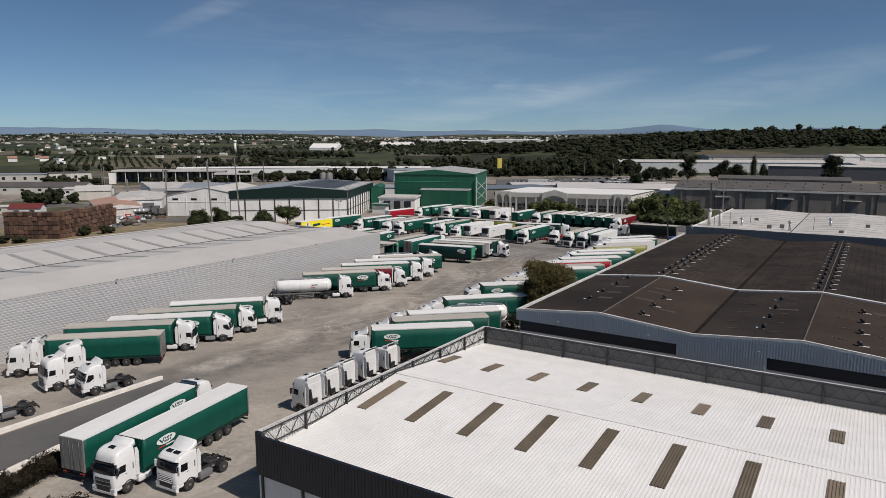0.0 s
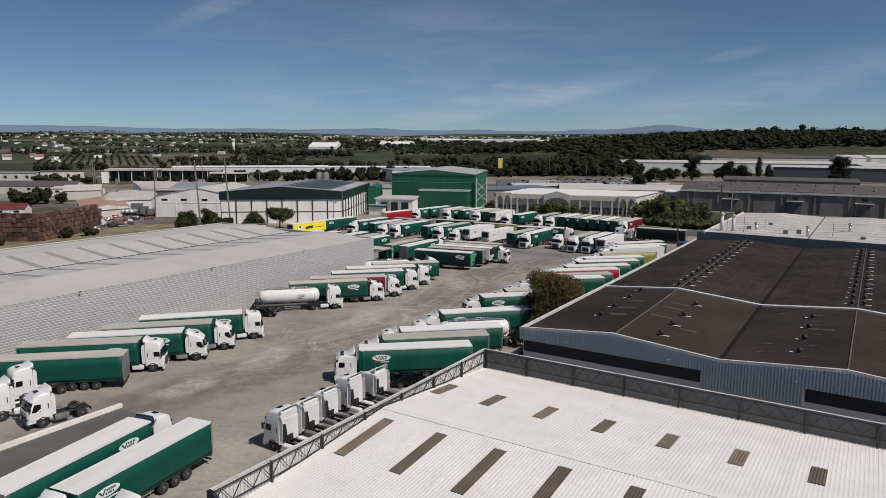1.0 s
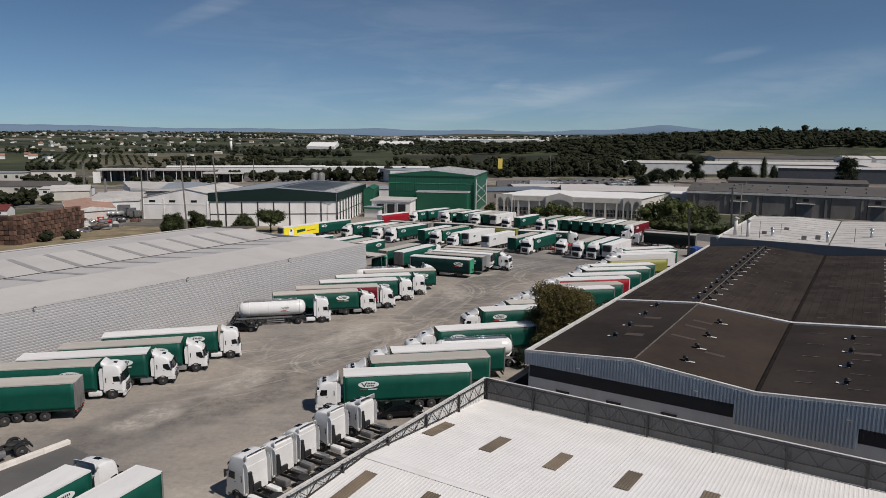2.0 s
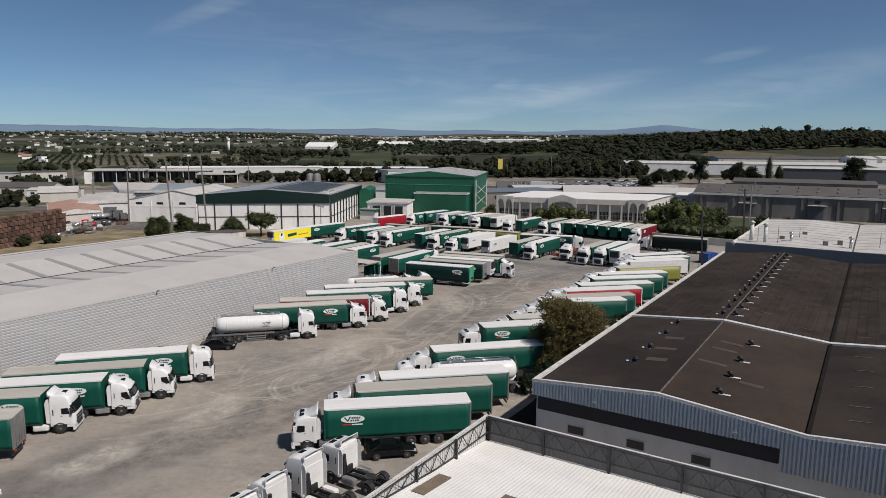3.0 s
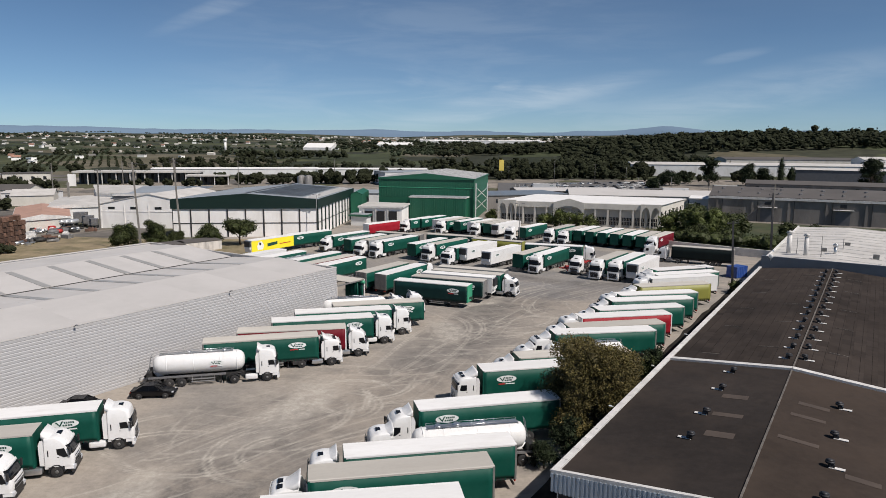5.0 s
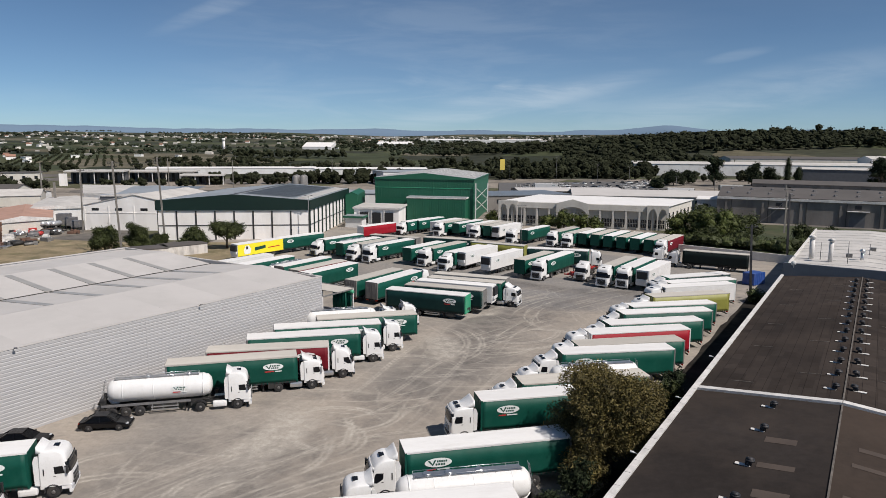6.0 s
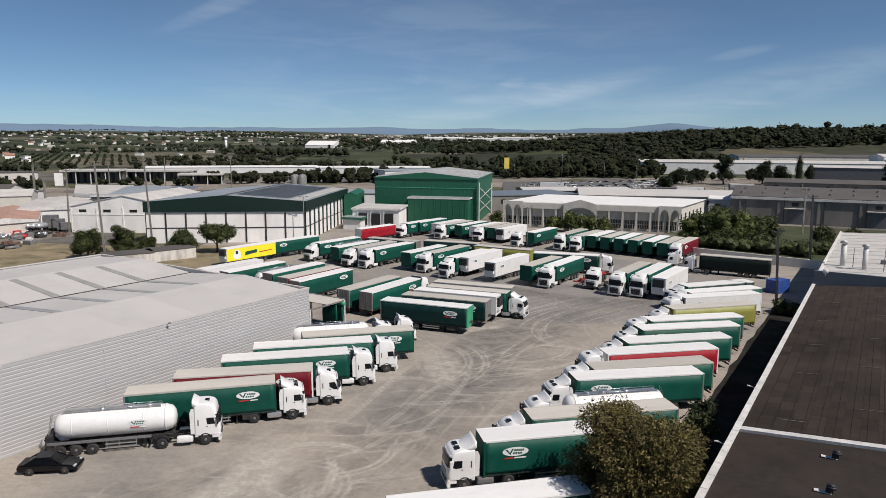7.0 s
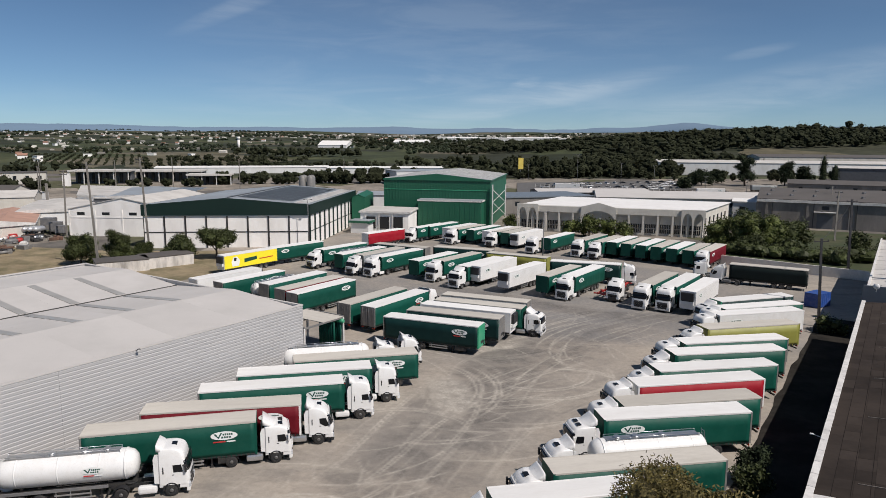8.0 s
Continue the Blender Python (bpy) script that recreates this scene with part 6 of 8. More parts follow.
    part("chassis", bm, M["chassis"], t)
    bm = bmesh.new()
    prism(bm, [(-0.3, 0.34), (-0.1, 0.34), (-0.02, 0.42), (0.0, 0.62), (-0.03, 0.66), (-0.3, 0.66)], -1.19, 1.19, "y")
    bmesh.ops.bevel(bm, geom=bm.edges[:], offset=0.02, segments=1, affect="EDGES")
    part("bumper", bm, M["white"] if style != 2 else M["grille"], t)
    bm = bmesh.new()
    box(bm, -0.2, -0.01, -0.72, 0.72, 0.6, 1.0)
    part("lower_grille", bm, M["grille"], t, "black lower grille")
    grille = part("grille", panel(1.02, 1.7 if style != 1 else 1.66, 0.66, 0.012, 2), M["grille"], t, "black radiator grille")
    for i in range((4 if style == 1 else 2) if near else 0):
        z = 1.1 + i * (0.15 if style == 1 else 0.32)
        part("grille_bar", panel(z, z + (0.07 if style == 1 else 0.05), 0.64, 0.035, 1), M["white"] if style == 1 else M["greyplastic"], grille)
    # roof deflector: a hollow shell that sweeps up to the rear
    bm = bmesh.new()
    x0, lift, tall = ((-1.65, 0.33, 8), (-1.1, 0.62, 8), (-1.5, 0.44, 8))[style]
    rows = []
    for k in range(tall + 1):
        f = k / tall
        x, z = x0 + (-2.42 - x0) * f, high - 0.07 + (lift + 0.05) * (0.35 * f + 0.65 * f ** 2.1)
        w = 0.74 + 0.32 * min(1, f * 1.6)
        rows.append([bm.verts.new((x, y, zz)) for y, zz in ((-w - 0.05, max(high - 0.32, z - 0.5 * f)), (-w, z - 0.06), (-w + 0.1, z), (0, z + 0.03), (w - 0.1, z), (w, z - 0.06), (w + 0.05, max(high - 0.32, z - 0.5 * f)))])
    for p, q in zip(rows, rows[1:]):
        for i in range(6):
            bm.faces.new((p[i], p[i + 1], q[i + 1], q[i])).smooth = True
    bmesh.ops.recalc_face_normals(bm, faces=bm.faces[:])
    bmesh.ops.solidify(bm, geom=bm.faces[:], thickness=0.04)
    part("roof_deflector", bm, M["white"], t)
    for y in ((0,), (-0.42, 0.42), (0,))[style]:
        bm = bmesh.new()
        x = (-1.2, -0.98, -1.3)[style]
        box(bm, x - 0.2, x + 0.2, y - 0.3, y + 0.3, high - 0.1, high + (0.015 if style else 0.005), 0.02)
        part("roof_hatch", bm, M["glass"], t, "black roof hatch")
    bm = bmesh.new()
    box(bm, -2.3, -2.26, -1.0, 1.0, 1.25, 3.1, 0.015)
    part("cab_back", bm, M["white"], t)
    bm = bmesh.new()
    box(bm, -2.55, -2.31, 0.62, 0.95, 1.0, 2.7, 0.04), box(bm, -2.5, -2.31, -0.3, 0.5, 1.0, 1.5, 0.04), cyl(bm, (-2.42, 0.4, 1.3), (-2.42, 0.55, 2.3), 0.05, seg=6)
    part("air_intake", bm, M["grille"], t, "black air intake and hoses")
    bm = bmesh.new()
    cyl(bm, (-4.55, 0, 0.96), (-4.55, 0, 1.08), 0.52, 0.5, 18), box(bm, -5.2, -4.75, -0.3, 0.3, 0.95, 1.05)
    part("fifth_wheel", bm, M["chassis"], t)
    return t


def tanker_model(label):
    t = thing("tanker_trailer", label, "tank trailer", "semi-trailers in the yard")
    bm = bmesh.new()
    prof = [(0.25, -4.95), (0.7, -4.85), (1.02, -4.6), (1.16, -4.2), (1.2, -3.6), (1.2, 3.6), (1.16, 4.3), (1.02, 4.72), (0.7, 4.98), (0.25, 5.08)]
    lathe(bm, prof, "x", 32, (0.6, 0, 2.45))
    part("tank", bm, M["white"], t)
    for x in (-3.4, -0.5, 2.4, 4.2):
        bm = bmesh.new()
        lathe(bm, [(1.2, x - 0.05), (1.212, x - 0.04), (1.212, x + 0.04), (1.2, x + 0.05)], "x", 32, (0.6, 0, 2.45))
        part("tank_band", bm, M["white"], t)
    bm = bmesh.new()
    box(bm, -3.6, 4.4, -0.4, 0.4, 3.62, 3.68)
    part("walkway", bm, M["alu"], t)
    for s in (-1, 1):
        bm = bmesh.new()
        cyl(bm, (-3.6, s * 0.42, 3.82), (4.4, s * 0.42, 3.82), 0.022, seg=6)
        for i in range(9):
            x = -3.6 + 8.0 * i / 8
            cyl(bm, (x, s * 0.42, 3.55), (x, s * 0.42, 3.82), 0.018, seg=6)
        part("hand_rail", bm, M["alu"], t)
        bm = bmesh.new()
        box(bm, -5.0, 5.4, s * 0.5 - 0.08, s * 0.5 + 0.08, 0.85, 1.2)
        part("frame_rail", bm, M["chassis"], t)
        bm = bmesh.new()
        box(bm, -4.8, 3.6, s * 1.15 - 0.05, s * 1.15 + 0.05, 1.12, 1.34)
        part("side_rail", bm, M["greyplastic"], t)
        bm = bmesh.new()
        for z in (0.45, 0.75):
            box(bm, -0.2, 2.4, s * 1.12 - 0.02, s * 1.12 + 0.02, z, z + 0.12)
        for x in (-0.1, 0.9, 2.3):
            box(bm, x, x + 0.06, s * 1.1 - 0.02, s * 1.1 + 0.02, 0.45, 1.15)
        part("side_guard", bm, M["alu"], t)
        emblem(t, 2.6, s * 1.215, 2.6, s, 0.7)
    for x in (-0.5, 1.8, 3.4):
        bm = bmesh.new()
        cyl(bm, (x, 0, 3.6), (x, 0, 3.82), 0.28, seg=14)
        part("manhole", bm, M["alu"], t)
    bm = bmesh.new()
    lathe(bm, [(0.75, 0.0), (0.2, -0.9), (0.12, -1.1)], "z", 16, (-3.7, 0, 1.7))
    part("outlet_cone", bm, M["white"], t)
    for x in (-1.25, -2.55, -3.85):
        for s in (-1, 1):
            wheel(t, x, s * 1.05)
        bm = bmesh.new()
        cyl(bm, (x, -0.9, 0.5), (x, 0.9, 0.5), 0.08, seg=8)
        part("axle", bm, M["chassis"], t)
    bm = bmesh.new()
    box(bm, -5.1, -4.95, -1.2, 1.2, 0.55, 0.75), box(bm, -5.0, -4.6, -0.55, -0.42, 0.6, 1.1), box(bm, -5.0, -4.6, 0.42, 0.55, 0.6, 1.1)
    part("rear_bumper", bm, M["chassis"], t)
    bm = bmesh.new()
    for s in (-0.22, 0.22):
        bar(bm, (-4.95, s - 0.5, 0.8), (-4.4, s - 0.5, 3.7), 0.05, (0, 1, 0))
    for i in range(9):
        f = i / 8
        bar(bm, (-4.95 + 0.55 * f, -0.72, 0.9 + 2.7 * f), (-4.95 + 0.55 * f, -0.28, 0.9 + 2.7 * f), 0.04)
    part("ladder", bm, M["alu"], t)
    for s in (-1, 1):
        bm = bmesh.new()
        box(bm, 2.9, 3.06, s * 0.7 - 0.08, s * 0.7 + 0.08, 0.0, 1.0)
        part("landing_leg", bm, M["chassis"], t)
    bm = bmesh.new()
    box(bm, -4.95, -4.4, -1.1, 1.1, 0.75, 1.9, 0.12), cyl(bm, (-4.9, 0.5, 1.5), (-5.4, 0.5, 0.9), 0.14, seg=10)
    part("rear_valve_box", bm, M["chassis"], t, "dark valve box and hose at the rear")
    return t


def skeletal_model():
    t = thing("skeletal_trailer", "bare red steel skeletal trailer between parked lorries", "semi-trailer", "semi-trailers in the yard")
    for s in (-1, 1):
        bm = bmesh.new()
        box(bm, -6.0, 6.0, s * 0.45 - 0.07, s * 0.45 + 0.07, 0.95, 1.3)
        part("frame_rail", bm, M["redsteel"], t)
        bm = bmesh.new()
        box(bm, 2.9, 3.05, s * 0.6 - 0.07, s * 0.6 + 0.07, 0.0, 1.0)
        part("landing_leg", bm, M["redsteel"], t)
    for x in (-5.9, -3.0, 0.2, 3.0, 5.9):
        bm = bmesh.new()
        box(bm, x - 0.1, x + 0.1, -1.2, 1.2, 1.0, 1.22)
        part("cross_beam", bm, M["redsteel"], t)
    for x in (-1.6, -2.9, -4.2):
        for s in (-1, 1):
            wheel(t, x, s * 1.05)
    return t


PAINTS = {
    "green": ("green", "roofwhite", "green curtain-sided semi-trailer with a clean white roof and oval emblem", "green", "greydoor"),
    "greenold": ("green", "roofbeige", "green curtain-sided semi-trailer with a dusty beige roof and oval emblem", "green", "greydoor"),
    "dark": ("shadegreen", "roofwhite", "green curtain-sided semi-trailer, sides darkened for shade, with a white roof", "lightgreen", "greydoor"),
    "darkold": ("shadegreen", "roofbeige", "green curtain-sided semi-trailer, sides darkened for shade, with a dusty beige roof", "greydoor", "greydoor"),
    "red": ("red", "roofwhite", "red curtain-sided semi-trailer with a pale roof", "white", "white"),
    "redold": ("crimson", "roofbeige", "red curtain-sided semi-trailer with a dusty roof", "white", "greydoor"),
    "blackish": ("shadeblackgreen", "roofbeige", "blackish green curtain-sided semi-trailer, its shade put into the colour, with a dull roof", "shadeblackgreen", "greydoor"),
    "lime": ("lime", "roofbeige", "olive-lime curtain-sided semi-trailer with a dusty roof", "lime", "lime"),
    "grey": ("greycurtain", "roofbeige", "grey curtain-sided semi-trailer with a dusty roof", "greydoor", "greydoor"),
    "yellow": ("yellow", "roofwhite", "bright yellow refrigerated semi-trailer with dark lettering bars", "white", "white"),
    "fridge": ("white", "roofwhite", "white refrigerated semi-trailer with a black cooling unit", "white", "white"),
}
models = {}


def place_model(kind, build, m):
    if kind not in models:
        models[kind] = build()
        models[kind].matrix_basis = m
        return models[kind]
    return copy_thing(models[kind], m)


FAR = 172.0


def trailer(x, y, yaw, kind="green"):
    p, near = PAINTS[kind], y < FAR
    return place_model((kind, near), lambda: trailer_model(p[0], p[1], p[2], p[3], p[4], kind not in ("lime", "yellow", "red", "blackish"), kind in ("fridge", "yellow"), near=near), pose(x, y, 0, 0, 0, yaw))


CABS = ("white tall-roofed lorry tractor with a dark sun visor", "white lorry tractor with grille bars and a roof hatch", "white lorry tractor with a sloping front and grey bumper")


def tractor(x, y, yaw, style=0):
    """x, y: the middle of the cab's front."""
    near = y < FAR
    return place_model(("cab", style, near), lambda: tractor_model(style, CABS[style], near=near), pose(x, y, 0, 0, 0, yaw))


def tanker(x, y, yaw):
    return place_model("tanker", lambda: tanker_model("smooth white tank trailer with walkway rails and oval emblem"), pose(x, y, 0, 0, 0, yaw))


def lorry(x, y, yaw, kind="green", style=0, turn=0.0):
    """A trailer, by the middle of its box, with a tractor coupled before it."""
    trailer(x, y, yaw, kind) if kind != "tank" else tanker(x, y, yaw)
    a = radians(yaw)
    tractor(x + 9.75 * math.cos(a), y + 9.75 * math.sin(a), yaw + turn, style)


# row along the pale hall, backed up to its wall
lorry(-20.2, 120.4, 16, "greenold", 1)
lorry(-17.4, 124.7, 12, "redold", 2)
lorry(-14.5, 130.2, 14.5, "green", 0)
lorry(-12.4, 134.8, 14, "green", 0)
trailer(-7.9, 139.7, 16, "greenold")
tanker(-12.7, 143.6, 16)
tractor(-4.2, 146.6, 16, 1)
tractor(-1.4, 148.9, 16, 2)
lorry(-35.3, 96.3, 16.5, "green", 0)
lorry(-37.9, 91.2, 15, "greenold", 2)
lorry(-40.1, 86.9, 13, "green", 2)
lorry(-43.8, 82.7, 11, "greenold", 0)
lorry(-43.1, 77.4, -169, "greenold", 0)
tanker(-26.6, 115.0, 14.5)
tractor(-17.3, 117.2, 14.5, 0)

# row against the dark factory
lorry(-3.0, 82.4, -170.5, "green", 1)
lorry(-0.7, 87.1, -169, "greenold", 1)
lorry(1.3, 90.8, -168.5, "green", 0)
lorry(5.2, 95.6, -168, "tank", 0)
lorry(6.4, 100.5, -166, "green", 2)
lorry(12.7, 111.2, -167, "green", 1)
lorry(17.0, 115.6, -168, "greenold", 2)
lorry(19.9, 120.6, -168.5, "tank", 2)
lorry(22.6, 125.2, -170, "green", 1)
lorry(24.9, 128.5, -168, "greenold", 0)
lorry(27.4, 133.7, -168, "red", 0)
lorry(30.7, 138.2, -168, "green", 2)
lorry(34.0, 143.8, -169, "green", 1)
lorry(36.3, 148.2, -168, "green", 0)
lorry(41.1, 155.1, -165, "lime", 2)
lorry(45.1, 162.2, -164, "fridge", 0)
lorry(47.0, 166.1, -162, "green", 0)
lorry(48.0, 171.0, -160, "dark", 1)

# block in the middle of the yard
trailer(-0.1, 155.1, -20, "dark")
trailer(2.7, 158.9, -19.5, "darkold")
trailer(4.4, 162.3, -20, "fridge")
lorry(6.2, 164.9, -20.5, "greenold", 1)
trailer(7.2, 168.6, -21, "grey")
lorry(-6.3, 167.3, 59, "green", 0)
trailer(-10.0, 169.0, 58, "greenold")
trailer(-19.2, 175.3, 58, "green")
trailer(-21.8, 177.9, 58, "redold")
trailer(-25.5, 181.7, 58, "green")
tanker(-29.2, 181.5, 58)
trailer(-33.4, 182.7, 57, "green")
trailer(-38.4, 184.8, 56, "fridge")

# second row, facing the lane
trailer(-42.2, 208.4, -124.5, "yellow")
trailer(-34.5, 219.6, -128, "green")
lorry(-23.8, 217.8, -126, "green", 2)
tanker(-20.8, 214.8, 54)
trailer(-18.6, 211.9, -125, "green")
lorry(-14.3, 211.1, -124, "grey", 2)
lorry(-10.2, 209.4, -125, "green", 0)
trailer(-2.5, 205.4, -124, "green")
lorry(2.5, 205.4, -124.5, "greenold", 0)
lorry(7.1, 199.8, -124, "green", 1)
trailer(9.6, 199.9, -124, "fridge")
trailer(14.8, 194.3, -125, "fridge")
trailer(21.3, 191.1, -124, "greenold")
lorry(25.9, 191.4, -123, "green", 0)
lorry(37.8, 185.2, -124, "greenold", 0)
lorry(41.3, 184.0, -124, "green", 0)
trailer(43.2, 180.1, -124, "fridge")
tractor(29.2, 182.6, -124, 2)
skeletal = skeletal_model()
skeletal.matrix_basis = pose(30.9, 189.5, 0, 0, 0, -124)

# trailers standing across behind them
trailer(-10.5, 219.5, -27, "darkold")
trailer(3.5, 216.3, -20, "darkold")
trailer(14.9, 208.2, -28, "lime")
lorry(27.6, 200.2, -15, "dark", 0)

# back row
trailer(-17.6, 243.8, -128, "red")
lorry(-6.5, 256.5, -124, "green", 2)
trailer(-3.2, 259.9, -124, "green")
trailer(2.2, 256.6, -124, "red")
lorry(4.7, 254.5, -124, "greenold", 0)
trailer(8.8, 253.1, -124, "green")
trailer(12.9, 250.5, -124, "red")
lorry(15.2, 250.2, -124, "greenold", 2)
trailer(17.7, 247.9, -124, "greenold")
trailer(20.0, 245.4, -124, "fridge")
tractor(19.4, 232.6, -124, 0)
trailer(27.3, 239.0, -124, "green")
lorry(35.3, 236.4, -124, "greenold", 0)
lorry(38.8, 233.5, -124, "greenold", 2)
for i in range(6):
    trailer(42.0 + 2.85 * i, 233.0 - 2.25 * i, -124, "greenold" if i % 2 else "green")
lorry(59.6, 221.2, -124, "redold", 0)
trailer(61.9, 197.6, 152, "blackish")
tractor(50.6, 206.5, 165, 1)
tractor(52.6, 201.8, 150, 2)

# foreground, beside the ramp
lorry(-23.4, 53.3, -112, "green", 0)
lorry(-28.5, 53.2, 70, "green", 0)
tractor(-22.3, 44.9, -118, 1)
tractor(-40.9, 66.2, -132, 2)
tractor(-45.9, 67.6, -132, 0)
tractor(-46.6, 72.6, -132, 0)
tractor(-47.2, 57.7, -132, 1)
tractor(-53.0, 73.0, -165, 0)

# solo tractors along the white-roofed hall
for x, y, s in ((-15.6, 63.5, 0), (-14.2, 66.5, 2), (-12.8, 69.3, 2), (-10.7, 72.5, 0), (-8.4, 75.8, 1)):
    tractor(x, y, 148, s)


# ---- plants ----
def lump_shapes():
    """Two rounded lumps of foliage mass: corners on the unit ball and faces, coarse and finer."""
    out = []
    for k in (1, 2):
        bm = bmesh.new()
        bmesh.ops.create_icosphere(bm, subdivisions=k, radius=1)
        bm.verts.index_update()
        out.append(([tuple(v.co) for v in bm.verts], [tuple(v.index for v in f.verts) for f in bm.faces]))
        bm.free()
    return out


COARSE, FINER = lump_shapes()


def lump(verts, faces, rng, centre, r, squash=1.0, shape=FINER, rough=0.22):
    """A knobbly mass of foliage behind the sprays."""
    i0 = len(verts)
    for x, y, z in shape[0]:
        k = r * (1 + rng.uniform(-rough, rough))
        verts.append((centre[0] + x * k, centre[1] + y * k, centre[2] + z * k * squash))
    faces.extend(tuple(i + i0 for i in f) for f in shape[1])


def spray(verts, faces, rng, q, d, size):
    """One leaf spray: a narrow kite that hangs outwards."""
    a = Vector((d.x + rng.gauss(0, 0.7), d.y + rng.gauss(0, 0.7), d.z * 0.5 - 0.25 + rng.gauss(0, 0.6))).normalized()
    b = a.cross(Vector((rng.gauss(0, 1), rng.gauss(0, 1), rng.gauss(0, 1)))).normalized()
    s = size * (0.6 + 0.8 * rng.random())
    i0 = len(verts)
    verts.extend(tuple(q + s * v) for v in (-a, -0.42 * b, a, 0.42 * b))
    faces.append((i0, i0 + 1, i0 + 2, i0 + 3))


def leaf_cloud(rng, blobs, count, size, tuft=10, core=0.74):
    """Tufts of leaf sprays over the skins of several knobbly masses, as one mesh."""
    verts, faces = [], []
    total = sum(b[3] ** 2 for b in blobs)
    for cx, cy, cz, r, sq in blobs:
        lump(verts, faces, rng, (cx, cy, cz), r * core, sq)
        for _ in range(int(count * r * r / total / tuft)):
            d = Vector((rng.gauss(0, 1), rng.gauss(0, 1), rng.gauss(0, 1))).normalized()
            k = r * (0.72 + 0.42 * rng.random() ** 1.4)
            c = Vector((cx + d.x * k, cy + d.y * k, cz + d.z * k * sq))
            for _ in range(tuft):
                spray(verts, faces, rng, c + Vector((rng.gauss(0, 1), rng.gauss(0, 1), rng.gauss(0, 0.9))) * size * 1.5, d, size)
    me = bpy.data.meshes.new("crown")
    me.from_pydata(verts, [], faces)
    return me


def tree(x, y, h, width, seed, mat="leaf", count=2600, size=0.22, low=0.25, label="broad tree with dense olive-green crown", z=0.0, kind_name="tree", lobes=0, core=0.74):
    rng = random.Random(seed)
    t = thing(kind_name, label, "tree", at=pose(x, y, z, 0, 0, rng.uniform(0, 360)))
    bm = bmesh.new()
    cyl(bm, (0, 0, -0.2), (0.05 * h * rng.uniform(-1, 1), 0.05 * h * rng.uniform(-1, 1), h * 0.45), 0.03 * h + 0.03, 0.02 * h, 9)
    blobs = []
    n = lobes or 7 + int(width * 0.9)
    small = 0.75 if n > 18 else 1.0
    for i in range(n):
        a = 2 * math.pi * i * 0.382 * 2.618 / n * 2.3 + rng.uniform(-0.4, 0.4)
        f = rng.random()
        rr = width / 2 * (0.2 + 0.58 * math.sqrt(rng.random())) * (1.05 - 0.45 * f)
        c = (rr * math.cos(a), rr * math.sin(a), h * (low + 0.14 + (0.74 - low) * f))
        blobs.append((*c, width * rng.uniform(0.12, 0.22) * small, rng.uniform(0.7, 1.05)))
        cyl(bm, (0, 0, h * rng.uniform(0.2, 0.42)), c, 0.011 * h + 0.02, 0.015, 6)
    blobs.append((0, 0, h * 0.62, width * 0.24, 0.9))
    part("trunk", bm, M["bark"], t)
    part("crown", leaf_cloud(rng, blobs, count, size, core=core), M[mat], t)
    return t


def hedge(x, y, length, yaw, h, w, seed, mat="pine", label="dense dark hedge on a bank"):
    rng = random.Random(seed)
    t = thing("hedge", label, "hedge", at=pose(x, y, 0, 0, 0, yaw))
    blobs = [(length * (i + 0.5) / int(length) - length / 2, rng.uniform(-0.3, 0.3) * w, h * rng.uniform(0.35, 0.6), w * rng.uniform(0.4, 0.6), h / w * 0.9) for i in range(int(length))]
    part("foliage", leaf_cloud(rng, blobs, int((1500 if mat == "hedgedark" else 500) * length), 0.085 if mat == "hedgedark" else 0.15), M[mat], t)
    for b in blobs[::6]:
        bm = bmesh.new()
        cyl(bm, (b[0], b[1], -0.1), (b[0], b[1], h * 0.6), 0.05, 0.02, 5)
        part("stem", bm, M["bark"], t)


tree(16.9, 102.6, 9.2, 11.6, 11, "leafdry", 120000, 0.105, 0.06, "large dusty olive-brown tree beside the factory wall", lobes=46, core=0.5)
tree(11.0, 94.8, 2.3, 2.6, 12, "pine", 2600, 0.12, 0.1, "dark shrub at the factory corner", kind_name="shrub")
tree(13.2, 97.8, 3.6, 3.2, 13, "pine", 3600, 0.12, 0.1, "dark shrub under the large tree", kind_name="shrub")
tree(27.4, 119.4, 3.2, 3.4, 14, "pine", 3600, 0.12, 0.1, "leafy shrub between trailer and factory wall", kind_name="shrub")
tree(26.0, 116.4, 3.0, 3.0, 15, "leaf", 2000, 0.16, 0.1, "leafy shrub between trailer and factory wall", kind_name="shrub")
tree(57.5, 165.8, 1.8, 5.0, 16, "leaf", 2000, 0.16, 0.05, "low weedy shrub behind parked trailers", kind_name="shrub")
for i, (x, y, h, w, low) in enumerate(((-80.6, 212.0, 6.6, 7.6, 0.0), (-75.6, 219.0, 6.8, 7.0, 0.0), (-62.1, 219.6, 5.8, 7.6, 0.16), (-53.9, 221.8, 8.0, 8.6, 0.3), (-70.6, 221.5, 3.2, 4.6, 0.0))):
    tree(x, y, h, w, 30 + i, "leaf", 15000, 0.17, low, "dark green street tree with an uneven crown on dry grass")
for i, (x, y, h, w) in enumerate(((35.0, 266.5, 5.0, 6), (39.5, 264.5, 5.6, 6.5), (44.5, 262.5, 5.2, 6), (49, 261.5, 4.6, 6), (17.8, 281, 4.6, 4))):
    tree(x, y, h, w, 50 + i, "leaffresh", 2000, 0.28, 0.1, "fresh green shrub before the arched building", kind_name="shrub")
